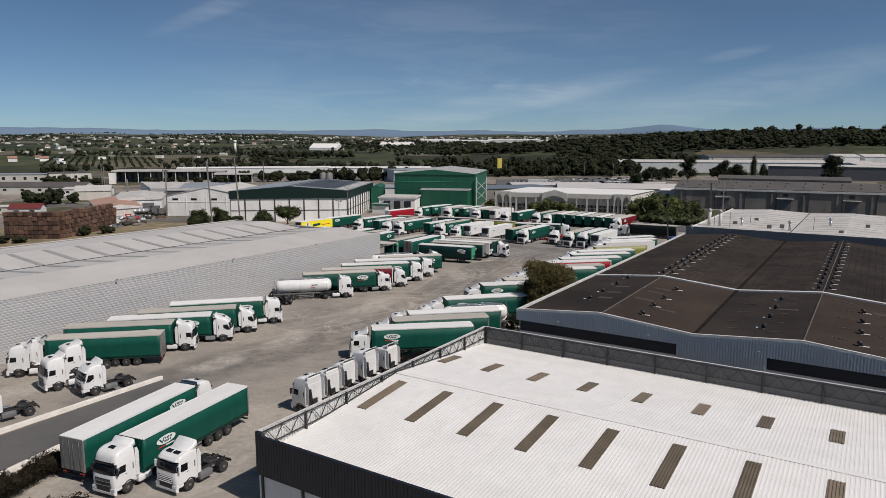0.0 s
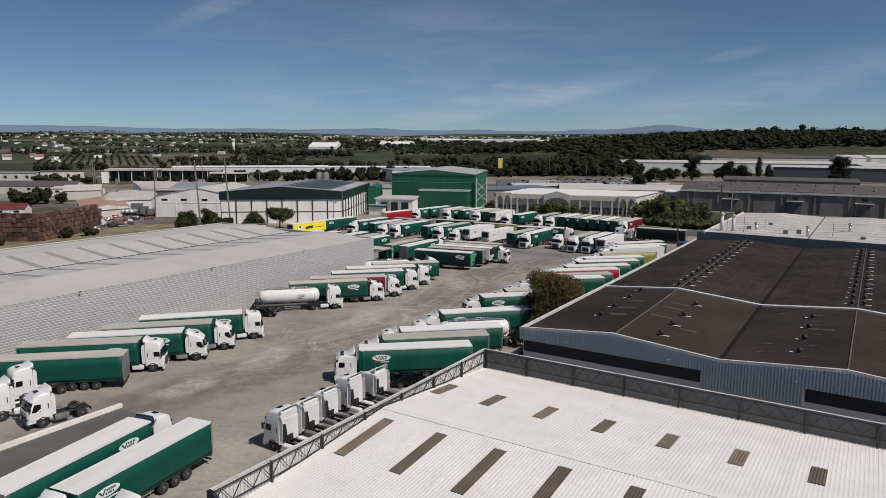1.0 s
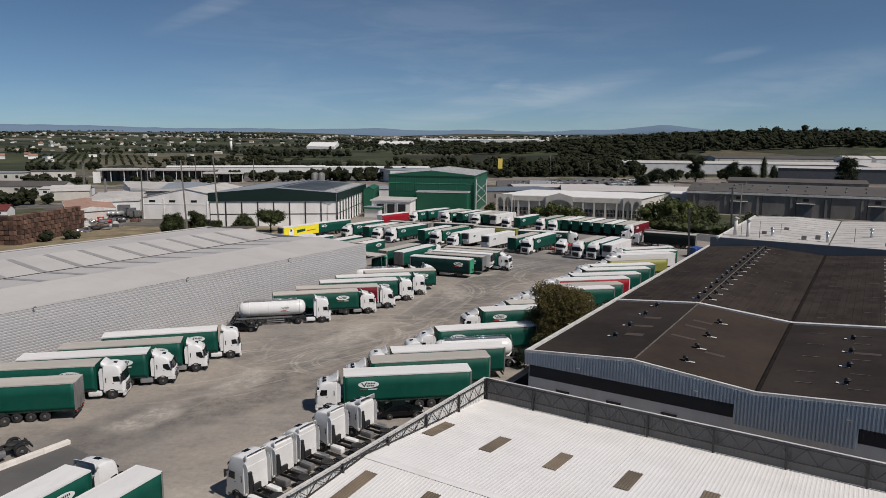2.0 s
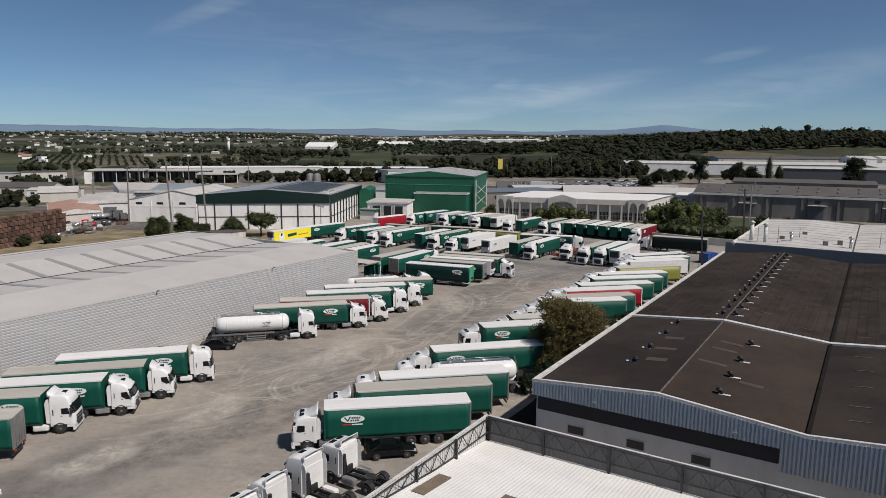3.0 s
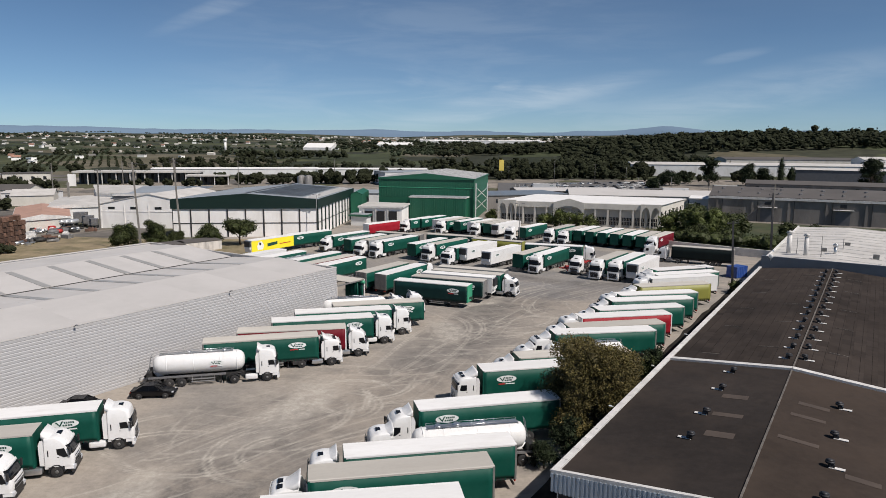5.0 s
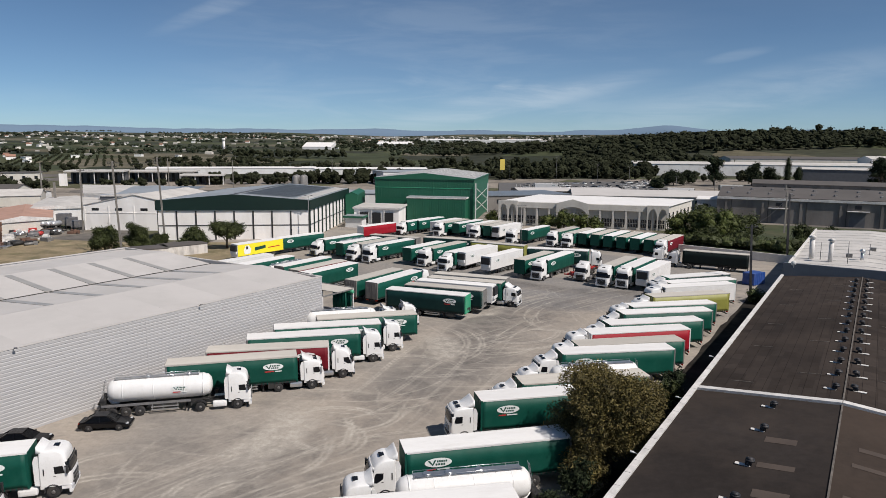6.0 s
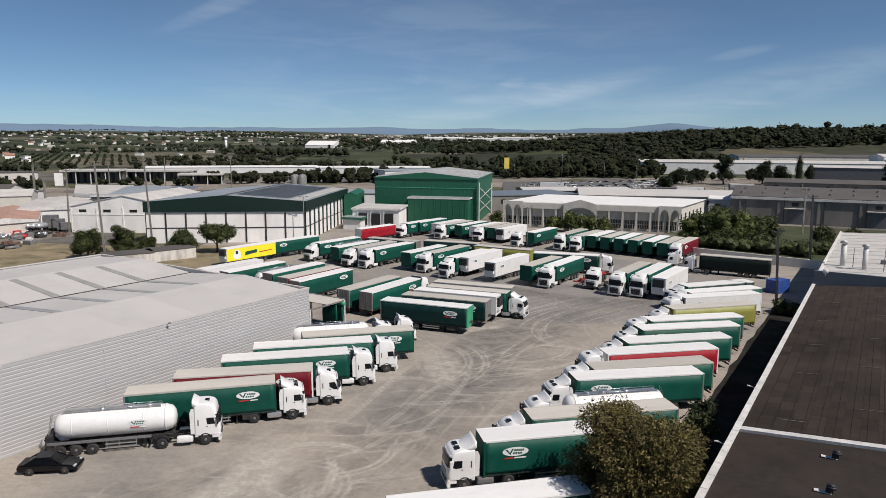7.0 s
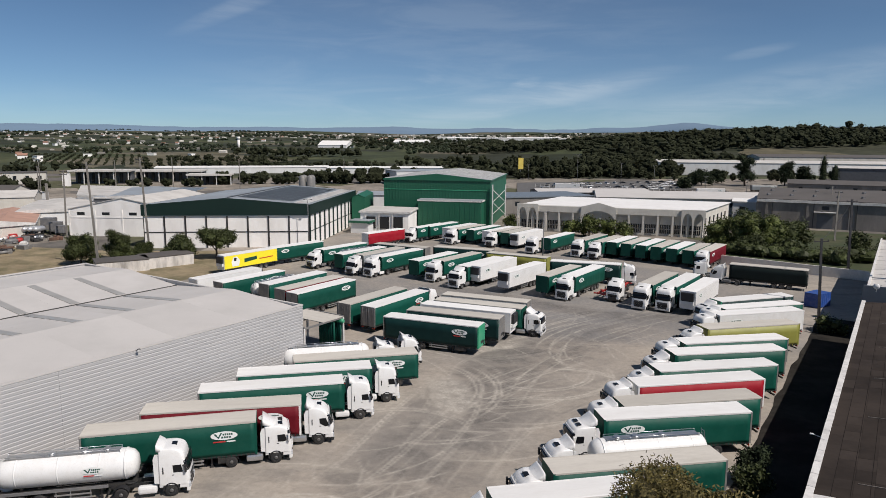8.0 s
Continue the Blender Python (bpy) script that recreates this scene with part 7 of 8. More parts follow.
for i, (x, y, h, w) in enumerate(((69.5, 246.0, 7.5, 9), (75.5, 243.0, 9.2, 10), (82.0, 244.0, 8.6, 10), (88.0, 249.0, 7.0, 9), (79.0, 252.0, 9.5, 11), (104.0, 243.0, 4.5, 7), (111.0, 240.0, 4.2, 7), (93, 253, 6, 9), (74, 236, 4.5, 8), (82, 233, 4, 8))):
    tree(x, y, h, w, 70 + i, "leaffresh" if i < 3 else "leaf", 5200, 0.24, 0.06, "bushy green tree beyond the yard wall")
# dark soil strip, widened over the wall's shadow so the gap goes black
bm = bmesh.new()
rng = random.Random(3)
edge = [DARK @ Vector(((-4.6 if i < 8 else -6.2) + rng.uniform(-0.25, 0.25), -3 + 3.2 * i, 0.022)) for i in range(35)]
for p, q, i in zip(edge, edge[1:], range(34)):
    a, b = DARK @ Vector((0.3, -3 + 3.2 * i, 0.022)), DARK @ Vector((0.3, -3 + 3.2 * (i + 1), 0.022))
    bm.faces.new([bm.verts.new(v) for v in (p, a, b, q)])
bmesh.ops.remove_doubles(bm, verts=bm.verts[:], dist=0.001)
solid("soil", bm, M["soil"], "strip of dark soil along the factory wall, blackened to deepen the shadow", "soil", "stuff")
hedge(-35.8, 43.6, 12, 56, 2.0, 2.6, 5, "hedgedark")
hedge(-30.6, 40.0, 7, 20, 1.8, 2.4, 6, "hedgedark")
hedge(79.5, 230.0, 26, -39, 3.4, 4.5, 7, "leaf", "dense green bushes behind the yard wall")
hedge(100.0, 226.0, 22, -10, 3.6, 4.5, 8, "leaf", "dense green bushes behind the yard wall")

bm = bmesh.new()
bm.faces.new([bm.verts.new((x, y, 0.02)) for x, y in ((66, 232), (98, 205), (150, 212), (150, 268), (101, 290), (84, 268))])
solid("grass", bm, M["grass"], "rough green grass beyond the yard wall", "grass", "stuff")
bm = bmesh.new()
bm.faces.new([bm.verts.new((x, y, 0.02)) for x, y in ((-140, 170), (-62, 168), (-50, 200), (-40, 230), (-58, 233), (-80, 230), (-112, 236), (-150, 215))])
solid("verge", bm, M["drygrass"], "patchy dry grass verge", "grass", "stuff")

# ---- ramp with white side walls ----
bm = bmesh.new()
bm.faces.new([bm.verts.new((x, y, 0.012)) for x, y in ((-52.5, 39.5), (-41.5, 38.0), (-35.6, 53.0), (-31.5, 66.0), (-31.0, 69.8), (-33.9, 71.6))])
solid("road", bm, M["asphalt"], "dark asphalt ramp between white side walls", "road")


def low_wall(p0, p1, h, w, label):
    a, b = Vector((*p0, 0)), Vector((*p1, 0))
    d = b - a
    n = max(2, int(d.length / 2.4))
    t = thing("side_wall", label, "low wall", kind="structure", at=pose(p0[0], p0[1], 0, 0, 0, math.degrees(math.atan2(d.y, d.x))))
    s = d.length / n
    bm = bmesh.new()
    box(bm, 0.002, s - 0.002, -w / 2, w / 2, -0.1, h, 0.03)
    piece = done(bm, "wall_block")
    for i in range(n):
        part("wall_block", piece, M["kerb"], t, at=(i * s, 0, 0))


low_wall((-52.5, 41.0), (-34.0, 72.0), 0.4, 0.5, "white concrete wall beside the ramp")
low_wall((-40.0, 40.5), (-35.5, 53.2), 0.4, 0.5, "white concrete wall beside the ramp")

# yard wall at the back right
low_wall((62.0, 222.5), (84.0, 204.5), 2.0, 0.3, "pale rendered yard wall")
low_wall((84.0, 204.5), (90.0, 194.0), 2.0, 0.3, "pale rendered yard wall")


# ---- cars ----
def car_model(name, label, paint, detail=True):
    c = thing(name, label, "car", "parked cars")
    prof = [(2.3, 0.3), (2.36, 0.5), (2.26, 0.66), (1.9, 0.76), (1.1, 0.86), (-1.55, 0.92), (-2.25, 0.9), (-2.36, 0.6), (-2.28, 0.3)]
    bm = bmesh.new()
    sides, caps = prism(bm, prof, -0.86, 0.86, "y")
    bmesh.ops.bevel(bm, geom=[e for q in caps for e in q.edges], offset=0.1, segments=3, affect="EDGES")
    part("body", bm, M[paint], c)
    v = ((1.15, -0.8, 0.86), (1.15, 0.8, 0.86), (-1.85, 0.8, 0.9), (-1.85, -0.8, 0.9), (0.25, -0.6, 1.38), (0.25, 0.6, 1.38), (-0.95, 0.6, 1.38), (-0.95, -0.6, 1.38))
    if not detail:
        bm = bmesh.new()
        w = [bm.verts.new(p) for p in v]
        for q in ((0, 1, 5, 4), (1, 2, 6, 5), (2, 3, 7, 6), (3, 0, 4, 7)):
            bm.faces.new([w[i] for i in q])
        part("glazing", bm, M["glass"], c)
    for name, q in () if not detail else (("windscreen", (0, 1, 5, 4)), ("side_window", (1, 2, 6, 5)), ("rear_window", (2, 3, 7, 6)), ("side_window", (3, 0, 4, 7))):
        bm = bmesh.new()
        bm.faces.new([bm.verts.new(v[i]) for i in q])
        bmesh.ops.solidify(bm, geom=bm.faces[:], thickness=0.02)
        part(name, bm, M["glass"], c)
    bm = bmesh.new()
    box(bm, -1.02, 0.32, -0.63, 0.63, 1.36, 1.44, 0.035)
    part("roof", bm, M[paint], c)
    for s in (-1, 1) if detail else ():
        for a, b, w in (((1.12, s * 0.79, 0.87), (0.27, s * 0.62, 1.38), 0.07), ((-1.83, s * 0.79, 0.9), (-0.97, s * 0.62, 1.38), 0.1), ((-0.35, s * 0.8, 0.9), (-0.38, s * 0.62, 1.38), 0.07)):
            bm = bmesh.new()
            bar(bm, a, b, w)
            part("pillar", bm, M[paint], c)
    if detail:
        for x in (1.38, -1.35):
            for s in (-1, 1):
                w = part("wheel", TYRE, M["rubber"], c, at=Matrix.LocRotScale((x, s * 0.78, 0.32), Euler((0, 0, 0 if s < 0 else math.pi)), (0.64, 0.6, 0.64)))
                part("rim", RIM, M["alu"], w)
        for s in (-1, 1):
            bm = bmesh.new()
            box(bm, 2.0, 2.22, s * 0.62 - 0.16, s * 0.62 + 0.16, 0.6, 0.72, 0.02)
            part("headlight", bm, M["headlight"], c)
            bm = bmesh.new()
            box(bm, -2.26, -2.16, s * 0.62 - 0.17, s * 0.62 + 0.17, 0.7, 0.86, 0.02)
            part("tail_lamp", bm, M["amber"], c)
            bm = bmesh.new()
            box(bm, 0.65, 0.8, s * 0.95 - 0.09, s * 0.95 + 0.09, 0.95, 1.07, 0.02)
            part("mirror", bm, M[paint], c)
    else:
        for x in (1.38, -1.35):
            bm = bmesh.new()
            cyl(bm, (x, -0.84, 0.32), (x, 0.84, 0.32), 0.32, seg=10)
            part("wheel_pair", bm, M["rubber"], c)
    return c


car = car_model("car", "black saloon car parked by the tank trailer", "blackcar")
car.matrix_basis = pose(-29.4, 110.6, 0, 0, 0, 8)
car = car_model("car", "black estate car behind a parked lorry", "blackcar")
car.matrix_basis = pose(-3.4, 79.3, 0, 0, 0, 12)
car = car_model("car", "dark saloon car half hidden behind a parked lorry", "blackcar")
car.matrix_basis = pose(-35.0, 106.6, 0, 0, 0, 8)


# ---- poles ----
def utility_pole(x, y, h, lean=0.0, arms=2, mat="pole", label="tall weathered utility pole with cross arms", r=0.22):
    p = thing("utility_pole", label, "pole", at=pose(x, y, 0, 0, lean, 0))
    bm = bmesh.new()
    bar(bm, (-r * 0.5, 0, -0.3), (-r * 0.25, 0, h), r, (0, 1, 0)), bar(bm, (r * 0.9, 0, -0.3), (r * 0.35, 0, h), r * 0.8, (0, 1, 0))
    for i in range(int(h / 1.2)):
        z = 0.6 + 1.2 * i
        box(bm, -r * 0.5, r * 0.9, -r * 0.35, r * 0.35, z, z + 0.25)
    part("shaft", bm, M[mat], p)
    for i in range(arms):
        bm = bmesh.new()
        box(bm, -1.1, 1.1, -0.07, 0.07, h - 0.5 - 0.8 * i, h - 0.36 - 0.8 * i)
        for q in (-0.95, 0, 0.95):
            cyl(bm, (q, 0, h - 0.36 - 0.8 * i), (q, 0, h - 0.1 - 0.8 * i), 0.05, seg=6)
        part("cross_arm", bm, M["steelpost"], p)
    return p


utility_pole(-74.6, 208.2, 22.5, -2.5)
utility_pole(-70.4, 223.2, 23.2, -2.5)
utility_pole(-106.6, 250.5, 18.9, 1.5)
utility_pole(-150.9, 313.5, 11.0, 0, 0, "pole", "stout bare wooden pole among the sheds", 0.5)
utility_pole(-190.5, 370.7, 15.2, 0, 1), utility_pole(-199.5, 386.1, 16.2, 0, 1), utility_pole(-170, 400, 17, 0, 1), utility_pole(-150, 420, 18, 0, 1), utility_pole(-118, 430, 17, 0, 1), utility_pole(-78, 520, 16, 0, 1)
utility_pole(57.2, 168.8, 13.4, -3.0, 1, "steelpost", "dark steel lattice pole behind the trailers", 0.19)
utility_pole(83.6, 209.9, 15.9, -2.0, 1, "steelpost", "dark utility pole by the yard wall", 0.24)
utility_pole(108, 262, 14, 0, 1, "pole"), utility_pole(126, 300, 13, 0, 1, "pole")


def lamp_mast(x, y, h):
    p = thing("lamp_mast", "slim steel yard lamp mast", "street lamp", at=pose(x, y, 0))
    bm = bmesh.new()
    cyl(bm, (0, 0, 0), (0, 0, h), 0.13, 0.07, 10)
    part("mast", bm, M["greyplastic"], p)
    for s in (-1, 1):
        bm = bmesh.new()
        bar(bm, (0, 0, h - 0.1), (s * 0.9, 0, h), 0.07)
        box(bm, s * 0.9 - 0.3, s * 0.9 + 0.3, -0.16, 0.16, h - 0.05, h + 0.1, 0.03)
        part("lamp_head", bm, M["greyplastic"], p)


lamp_mast(20.5, 212.1, 12.6), lamp_mast(-36.0, 237.5, 12.5), lamp_mast(74.6, 511, 19), lamp_mast(46.5, 548, 11), lamp_mast(100, 500, 14), lamp_mast(126, 520, 12), lamp_mast(110, 430, 9), lamp_mast(132, 440, 9), lamp_mast(150, 430, 8)

cable = bmesh.new()
for (a, b) in (((-74.6 - 1, 208.2, 22.2), (-70.4 - 1, 223.2, 22.9)), ((-74.6, 208.2, 22.2), (-70.4, 223.2, 22.9)), ((-75.6, 208.2, 22.2), (-106.2, 250.5, 18.6)), ((-71, 223.2, 22.8), (-128, 300, 12.8)), ((56.4, 168.8, 13.1), (83.0, 209.9, 15.7))):
    prev = None
    for i in range(13):
        t = i / 12
        p = Vector(a).lerp(Vector(b), t) - Vector((0, 0, 0.9 * 4 * t * (1 - t)))
        if prev:
            bar(cable, prev, p, 0.035)
        prev = p
solid("overhead_cable", cable, M["steelpost"], "thin sagging overhead cables between poles", "cable", "stuff")


# ---- loading bay at the end of the pale hall ----
def build_dock():
    d = thing("loading_bay", "open steel loading bay with rolled green curtains and white frame", "loading bay", kind="structure", at=yard_frame(-14.9, 144.4) @ pose(0, 1.0, 0))
    for x in (-1.2, -4.4, -7.6):
        for y in (0.3, 7.2):
            bm = bmesh.new()
            box(bm, x - 0.11, x + 0.11, y - 0.11, y + 0.11, -0.1, 4.9)
            part("post", bm, M["coping"], d)
    bm = bmesh.new()
    for x in (-1.2, -4.4, -7.6):
        box(bm, x - 0.09, x + 0.09, 0.2, 7.3, 4.75, 4.95)
    box(bm, -7.7, -1.1, 0.2, 0.4, 4.95, 5.1), box(bm, -7.7, -1.1, 7.1, 7.3, 4.95, 5.1)
    part("roof_frame", bm, M["greydoor"], d)
    bm = bmesh.new()
    box(bm, -7.7, -1.1, 3.4, 7.2, 4.96, 5.03)
    part("canopy_sheet", bm, M["roofbeige"], d)
    for y in (6.8, 5.6):
        bm = bmesh.new()
        for i in range(9):
            lathe(bm, [(0.12, -3.2), (0.17, -1.6), (0.12, 0.0)], "z", 8, (-1.3 - 0.3 * i, y, 4.5))
        part("green_curtain", bm, M["green"], d, "gathered green curtain")
    bm = bmesh.new()
    lathe(bm, [(0.2, -3.0), (0.32, -2.5), (0.32, 0.2), (0.2, 0.4)], "x", 12, (-1.2, 6.9, 4.45))
    part("rolled_curtain", bm, M["lightgreen"], d, "rolled green curtain")
    bm = bmesh.new()
    box(bm, -9.0, -0.4, 0.3, 8.0, -0.1, 1.1)
    part("platform", bm, M["wallgrey"], d)


build_dock()


def container(x, y, yaw, mat, label):
    c = thing("container", label, "container", at=pose(x, y, 0, 0, 0, yaw))
    bm = bmesh.new()
    wave = [(-1.9 + 0.15 * i, 1.2 + (0.06 if i % 4 in (1, 2) else 0)) for i in range(26)]
    prism(bm, [(x, -y) for x, y in wave] + wave[::-1], 0.1, 2.4, "z")
    part("shell", bm, M[mat], c)
    for s in (-1, 1):
        bm = bmesh.new()
        box(bm, 1.9, 1.96, s * 0.6 - 0.57, s * 0.6 + 0.57, 0.15, 2.35, 0.01)
        part("door", bm, M[mat], c)


container(63.6, 182.2, 35, "bluebin", "bright blue steel container beside the trailers")
for (x, y, yaw, s) in ((-68.4, 206.0, 34, 1.0), (-62.0, 213.0, 45, 1.0)):
    hut = quad_building("outbuilding", "low derelict outbuilding with a flat dark roof", [tuple((Matrix.Rotation(radians(yaw), 3, "Z") @ Vector((a, b, 0)) + Vector((x, y, 0)))[:2]) for a, b in ((-5, -3), (5, -3), (5, 3), (-5, 3))], 2.3, M["stainedwall"], M["brownroof"], 0, 0.2)


# ---- crates of the timber yard ----
def crate_stack(x, y, yaw, cols, deep, rows, label):
    t = thing("crate_stack", label, "crates", "stacks of wooden crates", at=pose(x, y, 0, 0, 0, yaw))
    bm = bmesh.new()
    s = 1.32
    levels = [(0.0, 0.1), (0.12, 0.1), (0.12, 0.0)]
    for k in range(4):
        z = 0.12 + 0.3 * k
        levels += [(z + 0.22, 0.0), (z + 0.22, 0.07), (z + 0.3, 0.07), (z + 0.3, 0.0)]
    levels = levels[:-2]
    rings = [[bm.verts.new((a, b, z)) for a, b in ((o, o), (s - o, o), (s - o, s - o), (o, s - o))] for z, o in levels]
    for p, q in zip(rings, rings[1:]):
        for i in range(4):
            bm.faces.new((p[i], p[(i + 1) % 4], q[(i + 1) % 4], q[i]))
    bm.faces.new(rings[0][::-1]), bm.faces.new(rings[-1])
    crate = done(bm, "crate")
    rng = random.Random(9)
    for i in range(cols):
        for j in range(deep):
            top = rows - (1 if rng.random() < 0.25 else 0)
            for k in range(top):
                if j > 0 and k < top - 1:
                    continue
                part("crate", crate, M["wood"], t, at=pose(i * s * 1.09 + rng.uniform(-0.07, 0.07), j * s * 1.06 + rng.uniform(-0.16, 0.16), k * s, 0, 0, rng.uniform(-4, 4)))


crate_stack(-130.0, 191.0, 0, 11, 2, 6, "high stack of weathered brown wooden crates")
crate_stack(-113.4, 192.4, 86, 20, 2, 6, "long high stack of weathered brown wooden crates")


# ---- sheds, works and houses round the yard ----
def shed(x, y, w, d, h, yaw, wall="wallwhite", roof="greyroof", gable=1.2, windows=0, name="shed", label="plain industrial shed with a low metal roof", z=0.0):
    """A building by the middle of its front, w wide, d deep; the ridge runs along its width."""
    t = thing(name, label, "building", kind="structure", at=pose(x, y, z, 0, 0, yaw))
    bm = bmesh.new()
    prism(bm, [(0, -0.6), (d, -0.6), (d, h), (d / 2, h + gable), (0, h)] if gable else [(0, -0.6), (d, -0.6), (d, h), (0, h)], -w / 2, w / 2, "x")
    part("wall", bm, M[wall], t)
    o = 0.35
    for a, b, za, zb in (((-o, d / 2, h - o * 2 * gable / d, h + gable), (d + o, d / 2, h - o * 2 * gable / d, h + gable)) if gable else ((-o, d + o, h, h),)):
        bm = bmesh.new()
        if gable:
            prism(bm, [(a, za + 0.03), (b, zb + 0.03), (b, zb + 0.16), (a, za + 0.16)], -w / 2 - o, w / 2 + o, "x")
        else:
            box(bm, -w / 2 - o, w / 2 + o, a, b, h + 0.004, h + 0.35)
        part("roof", bm, M[roof], t)
    for i in range(windows):
        u = -w / 2 + w * (i + 0.5) / windows
        bm = bmesh.new()
        box(bm, u - 0.9, u + 0.9, -0.06, 0.1, h * 0.45, h * 0.75)
        part("window", bm, M["window"], t)
    return t


def flat_hall(label, corners, h, wall, roof, name="shed", gable=0.0):
    return quad_building(name, label, corners, h, M[wall], M[roof], gable, 0.3, M["coping"], 0.35)


# white gabled hall by the trees, its gable to the yard
A, B = (-109.0, 256.0), (-77.6, 256.0)
g = quad_building("warehouse", "white gabled hall with stained walls and small high windows", (A, B, (-75.5, 292), (-106, 292)), 7.6, M["wallbright"], M["roofbright"], 3.3, 0.3)
for u in (2.6, 9.8, 17.6, 25.4):
    wall_piece(g, "window", A, B, u, u + 2.2, 6.0, 6.8, M["window"], 0.04)
for u in (0.1, 7.6, 15.4, 23.2, 31.0):
    wall_piece(g, "pilaster", A, B, u, u + 0.35, -0.1, 7.4, M["wallbright"], 0.12)
wall_piece(g, "rail", A, B, 0.5, 31.0, 5.2, 5.45, M["wallbright"], 0.09)

flat_hall("low workshop with a faded pink tile roof", ((-127.5, 240.0), (-117.5, 254.0), (-137.0, 288.0), (-152.0, 281.0)), 3.8, "wallcream", "tileroof", gable=1.2)
flat_hall("low white-roofed shed among scrap", ((-138.0, 272.0), (-121.5, 281.5), (-134.0, 318.0), (-156.0, 318.0)), 4.6, "wallwhite", "roofbright", gable=0.8)
flat_hall("white sheet-roofed workshop with a stepped end wall", ((-141.0, 316.0), (-125.0, 312.0), (-140.0, 362.0), (-168.0, 366.0)), 6.6, "wallbright", "roofbright")
flat_hall("grey hall with an open dark front and solar panels", ((-131.0, 309.0), (-101.0, 310.0), (-111.0, 354.0), (-146.0, 356.0)), 6.4, "darkdoor", "greyroof", "warehouse", 0.9)
for i in range(4):
    for j in range(3):
        bm = bmesh.new()
        x, y = -111.0 + 2.7 * i - 1.2 * j, 322.0 + 8.6 * j
        prism(bm, [(x, y), (x + 2.5, y), (x + 1.5, y + 8), (x - 1.0, y + 8)], 7.55, 7.62, "z")
        panel = solid("solar_panel", bm, M["solar"], "slate blue solar panel on a grey hall roof", "solar panel", "")
        tagged(panel, group="solar panels on the grey hall")
shed(-164.5, 256.0, 11, 8, 2.6, 14, "wallwhite", "darkred", 1.6, 2, label="small white house with a dark red roof", name="house")
shed(-176.0, 262.0, 9, 7, 2.6, 10, "wallcream", "roofbright", 0.5, 2, label="low white annexe beside a small house")
shed(-240, 361, 84, 14, 4.2, 2, "wallcream", "brownroof", 2.2, 9, label="long low works with a weathered dark roof")
shed(-176, 330, 16, 18, 4.2, 24, "wallcream", "roofbright", 2.2, 0, label="cream gabled workshop")
shed(-192, 352, 22, 12, 3.6, 8, "wallwhite", "hallroof", 0.8, 4, label="low pale works building")
shed(-296, 452, 40, 16, 6.4, 10, "wallcream", "greyroof", 0.0, 6, label="beige flat-roofed works")
shed(-262, 466, 26, 16, 7.0, 30, "wallcream", "brownroof", 0.0, 4, label="beige flat-roofed works")
shed(-318, 420, 40, 14, 4.6, 12, "wallcream", "hallroof", 1.0, 6, label="low cream works")


def canopy(x, y, w, d, h, yaw, label, bays=4):
    """A filling-station roof on posts over dark open bays, with a kiosk at its back."""
    t = thing("canopy", label, "canopy", kind="structure", at=pose(x, y, land_height(x, y), 0, 0, yaw))
    bm = bmesh.new()
    box(bm, -w / 2, w / 2, 0, d, h - 1.0, h, 0.08)
    part("roof", bm, M["roofbright"], t, "white canopy roof")
    bm = bmesh.new()
    box(bm, -w / 2 + 1, w / 2 - 1, d * 0.6, d - 0.5, -0.6, h - 1.01)
    kiosk = part("kiosk", bm, M["darkdoor"], t, "dark glazed kiosk")
    for i in range(bays * 2):
        u = -w / 2 + 1 + (w - 2) * (i + 0.5) / bays / 2
        bm = bmesh.new()
        box(bm, u - 0.9, u + 0.9, d * 0.6 - 0.06, d * 0.6 + 0.05, 0.4, h - 2.0)
        part("pane", bm, M["window"], kiosk)
    for i in range(bays + 1):
        u = -w / 2 + 0.6 + (w - 1.2) * i / bays
        bm = bmesh.new()
        box(bm, u - 0.25, u + 0.25, 0.8, 1.3, -0.6, h - 1.0)
        part("post", bm, M["coping"], t)


canopy(-216, 468, 34, 20, 8.4, 14, "white flat canopy over a dark open station front")
canopy(-186, 492, 44, 20, 7.4, 10, "second white flat canopy over dark bays", 5)
canopy(-150, 470, 26, 16, 6.6, 14, "low white canopy behind street trees", 3)
pylon = thing("sign_mast", "white blank sign slab beside the canopy", "sign", at=pose(-226, 452, 0, 0, 0, 14))
bm = bmesh.new()
box(bm, -2.2, 2.2, -0.4, 0.4, 0, 7.6, 0.08)
part("panel", bm, M["wallbright"], pylon)
shed(-168, 590, 130, 30, 6.0, 16, "wallwhite", "sheetwhite", 0.8, 0, name="warehouse", label="very long white-roofed warehouse behind trees")
shed(-60, 600, 90, 26, 6.0, 8, "wallwhite", "sheetwhite", 0.8, 0, name="warehouse", label="long white-roofed warehouse behind trees")
shed(-14, 492, 54, 26, 8.6, 22, "wallwhite", "greyroof", 0.0, 0, name="showroom", label="white car showroom with a dark sign band")
shed(-20, 340, 40, 22, 5.6, 4, "wallwhite", "greyroof", 0.8, 4, label="low grey-roofed shed behind the green hall")
shed(36, 336, 40, 24, 5.6, 20, "wallgrey", "solar", 0.0, 3, label="flat shed with dark solar roof behind the arches")
shed(92, 334, 74, 34, 5.6, -8, "wallcream", "hallroof", 1.6, 8, name="warehouse", label="broad works with low grey roofs")
shed(112, 312, 26, 16, 6.0, -22, "wallwhite", "sheetwhite", 0.0, 4, label="white flat-roofed office wing")
shed(60, 366, 50, 20, 5.4, 6, "wallgrey", "hallroof", 1.0, 4)
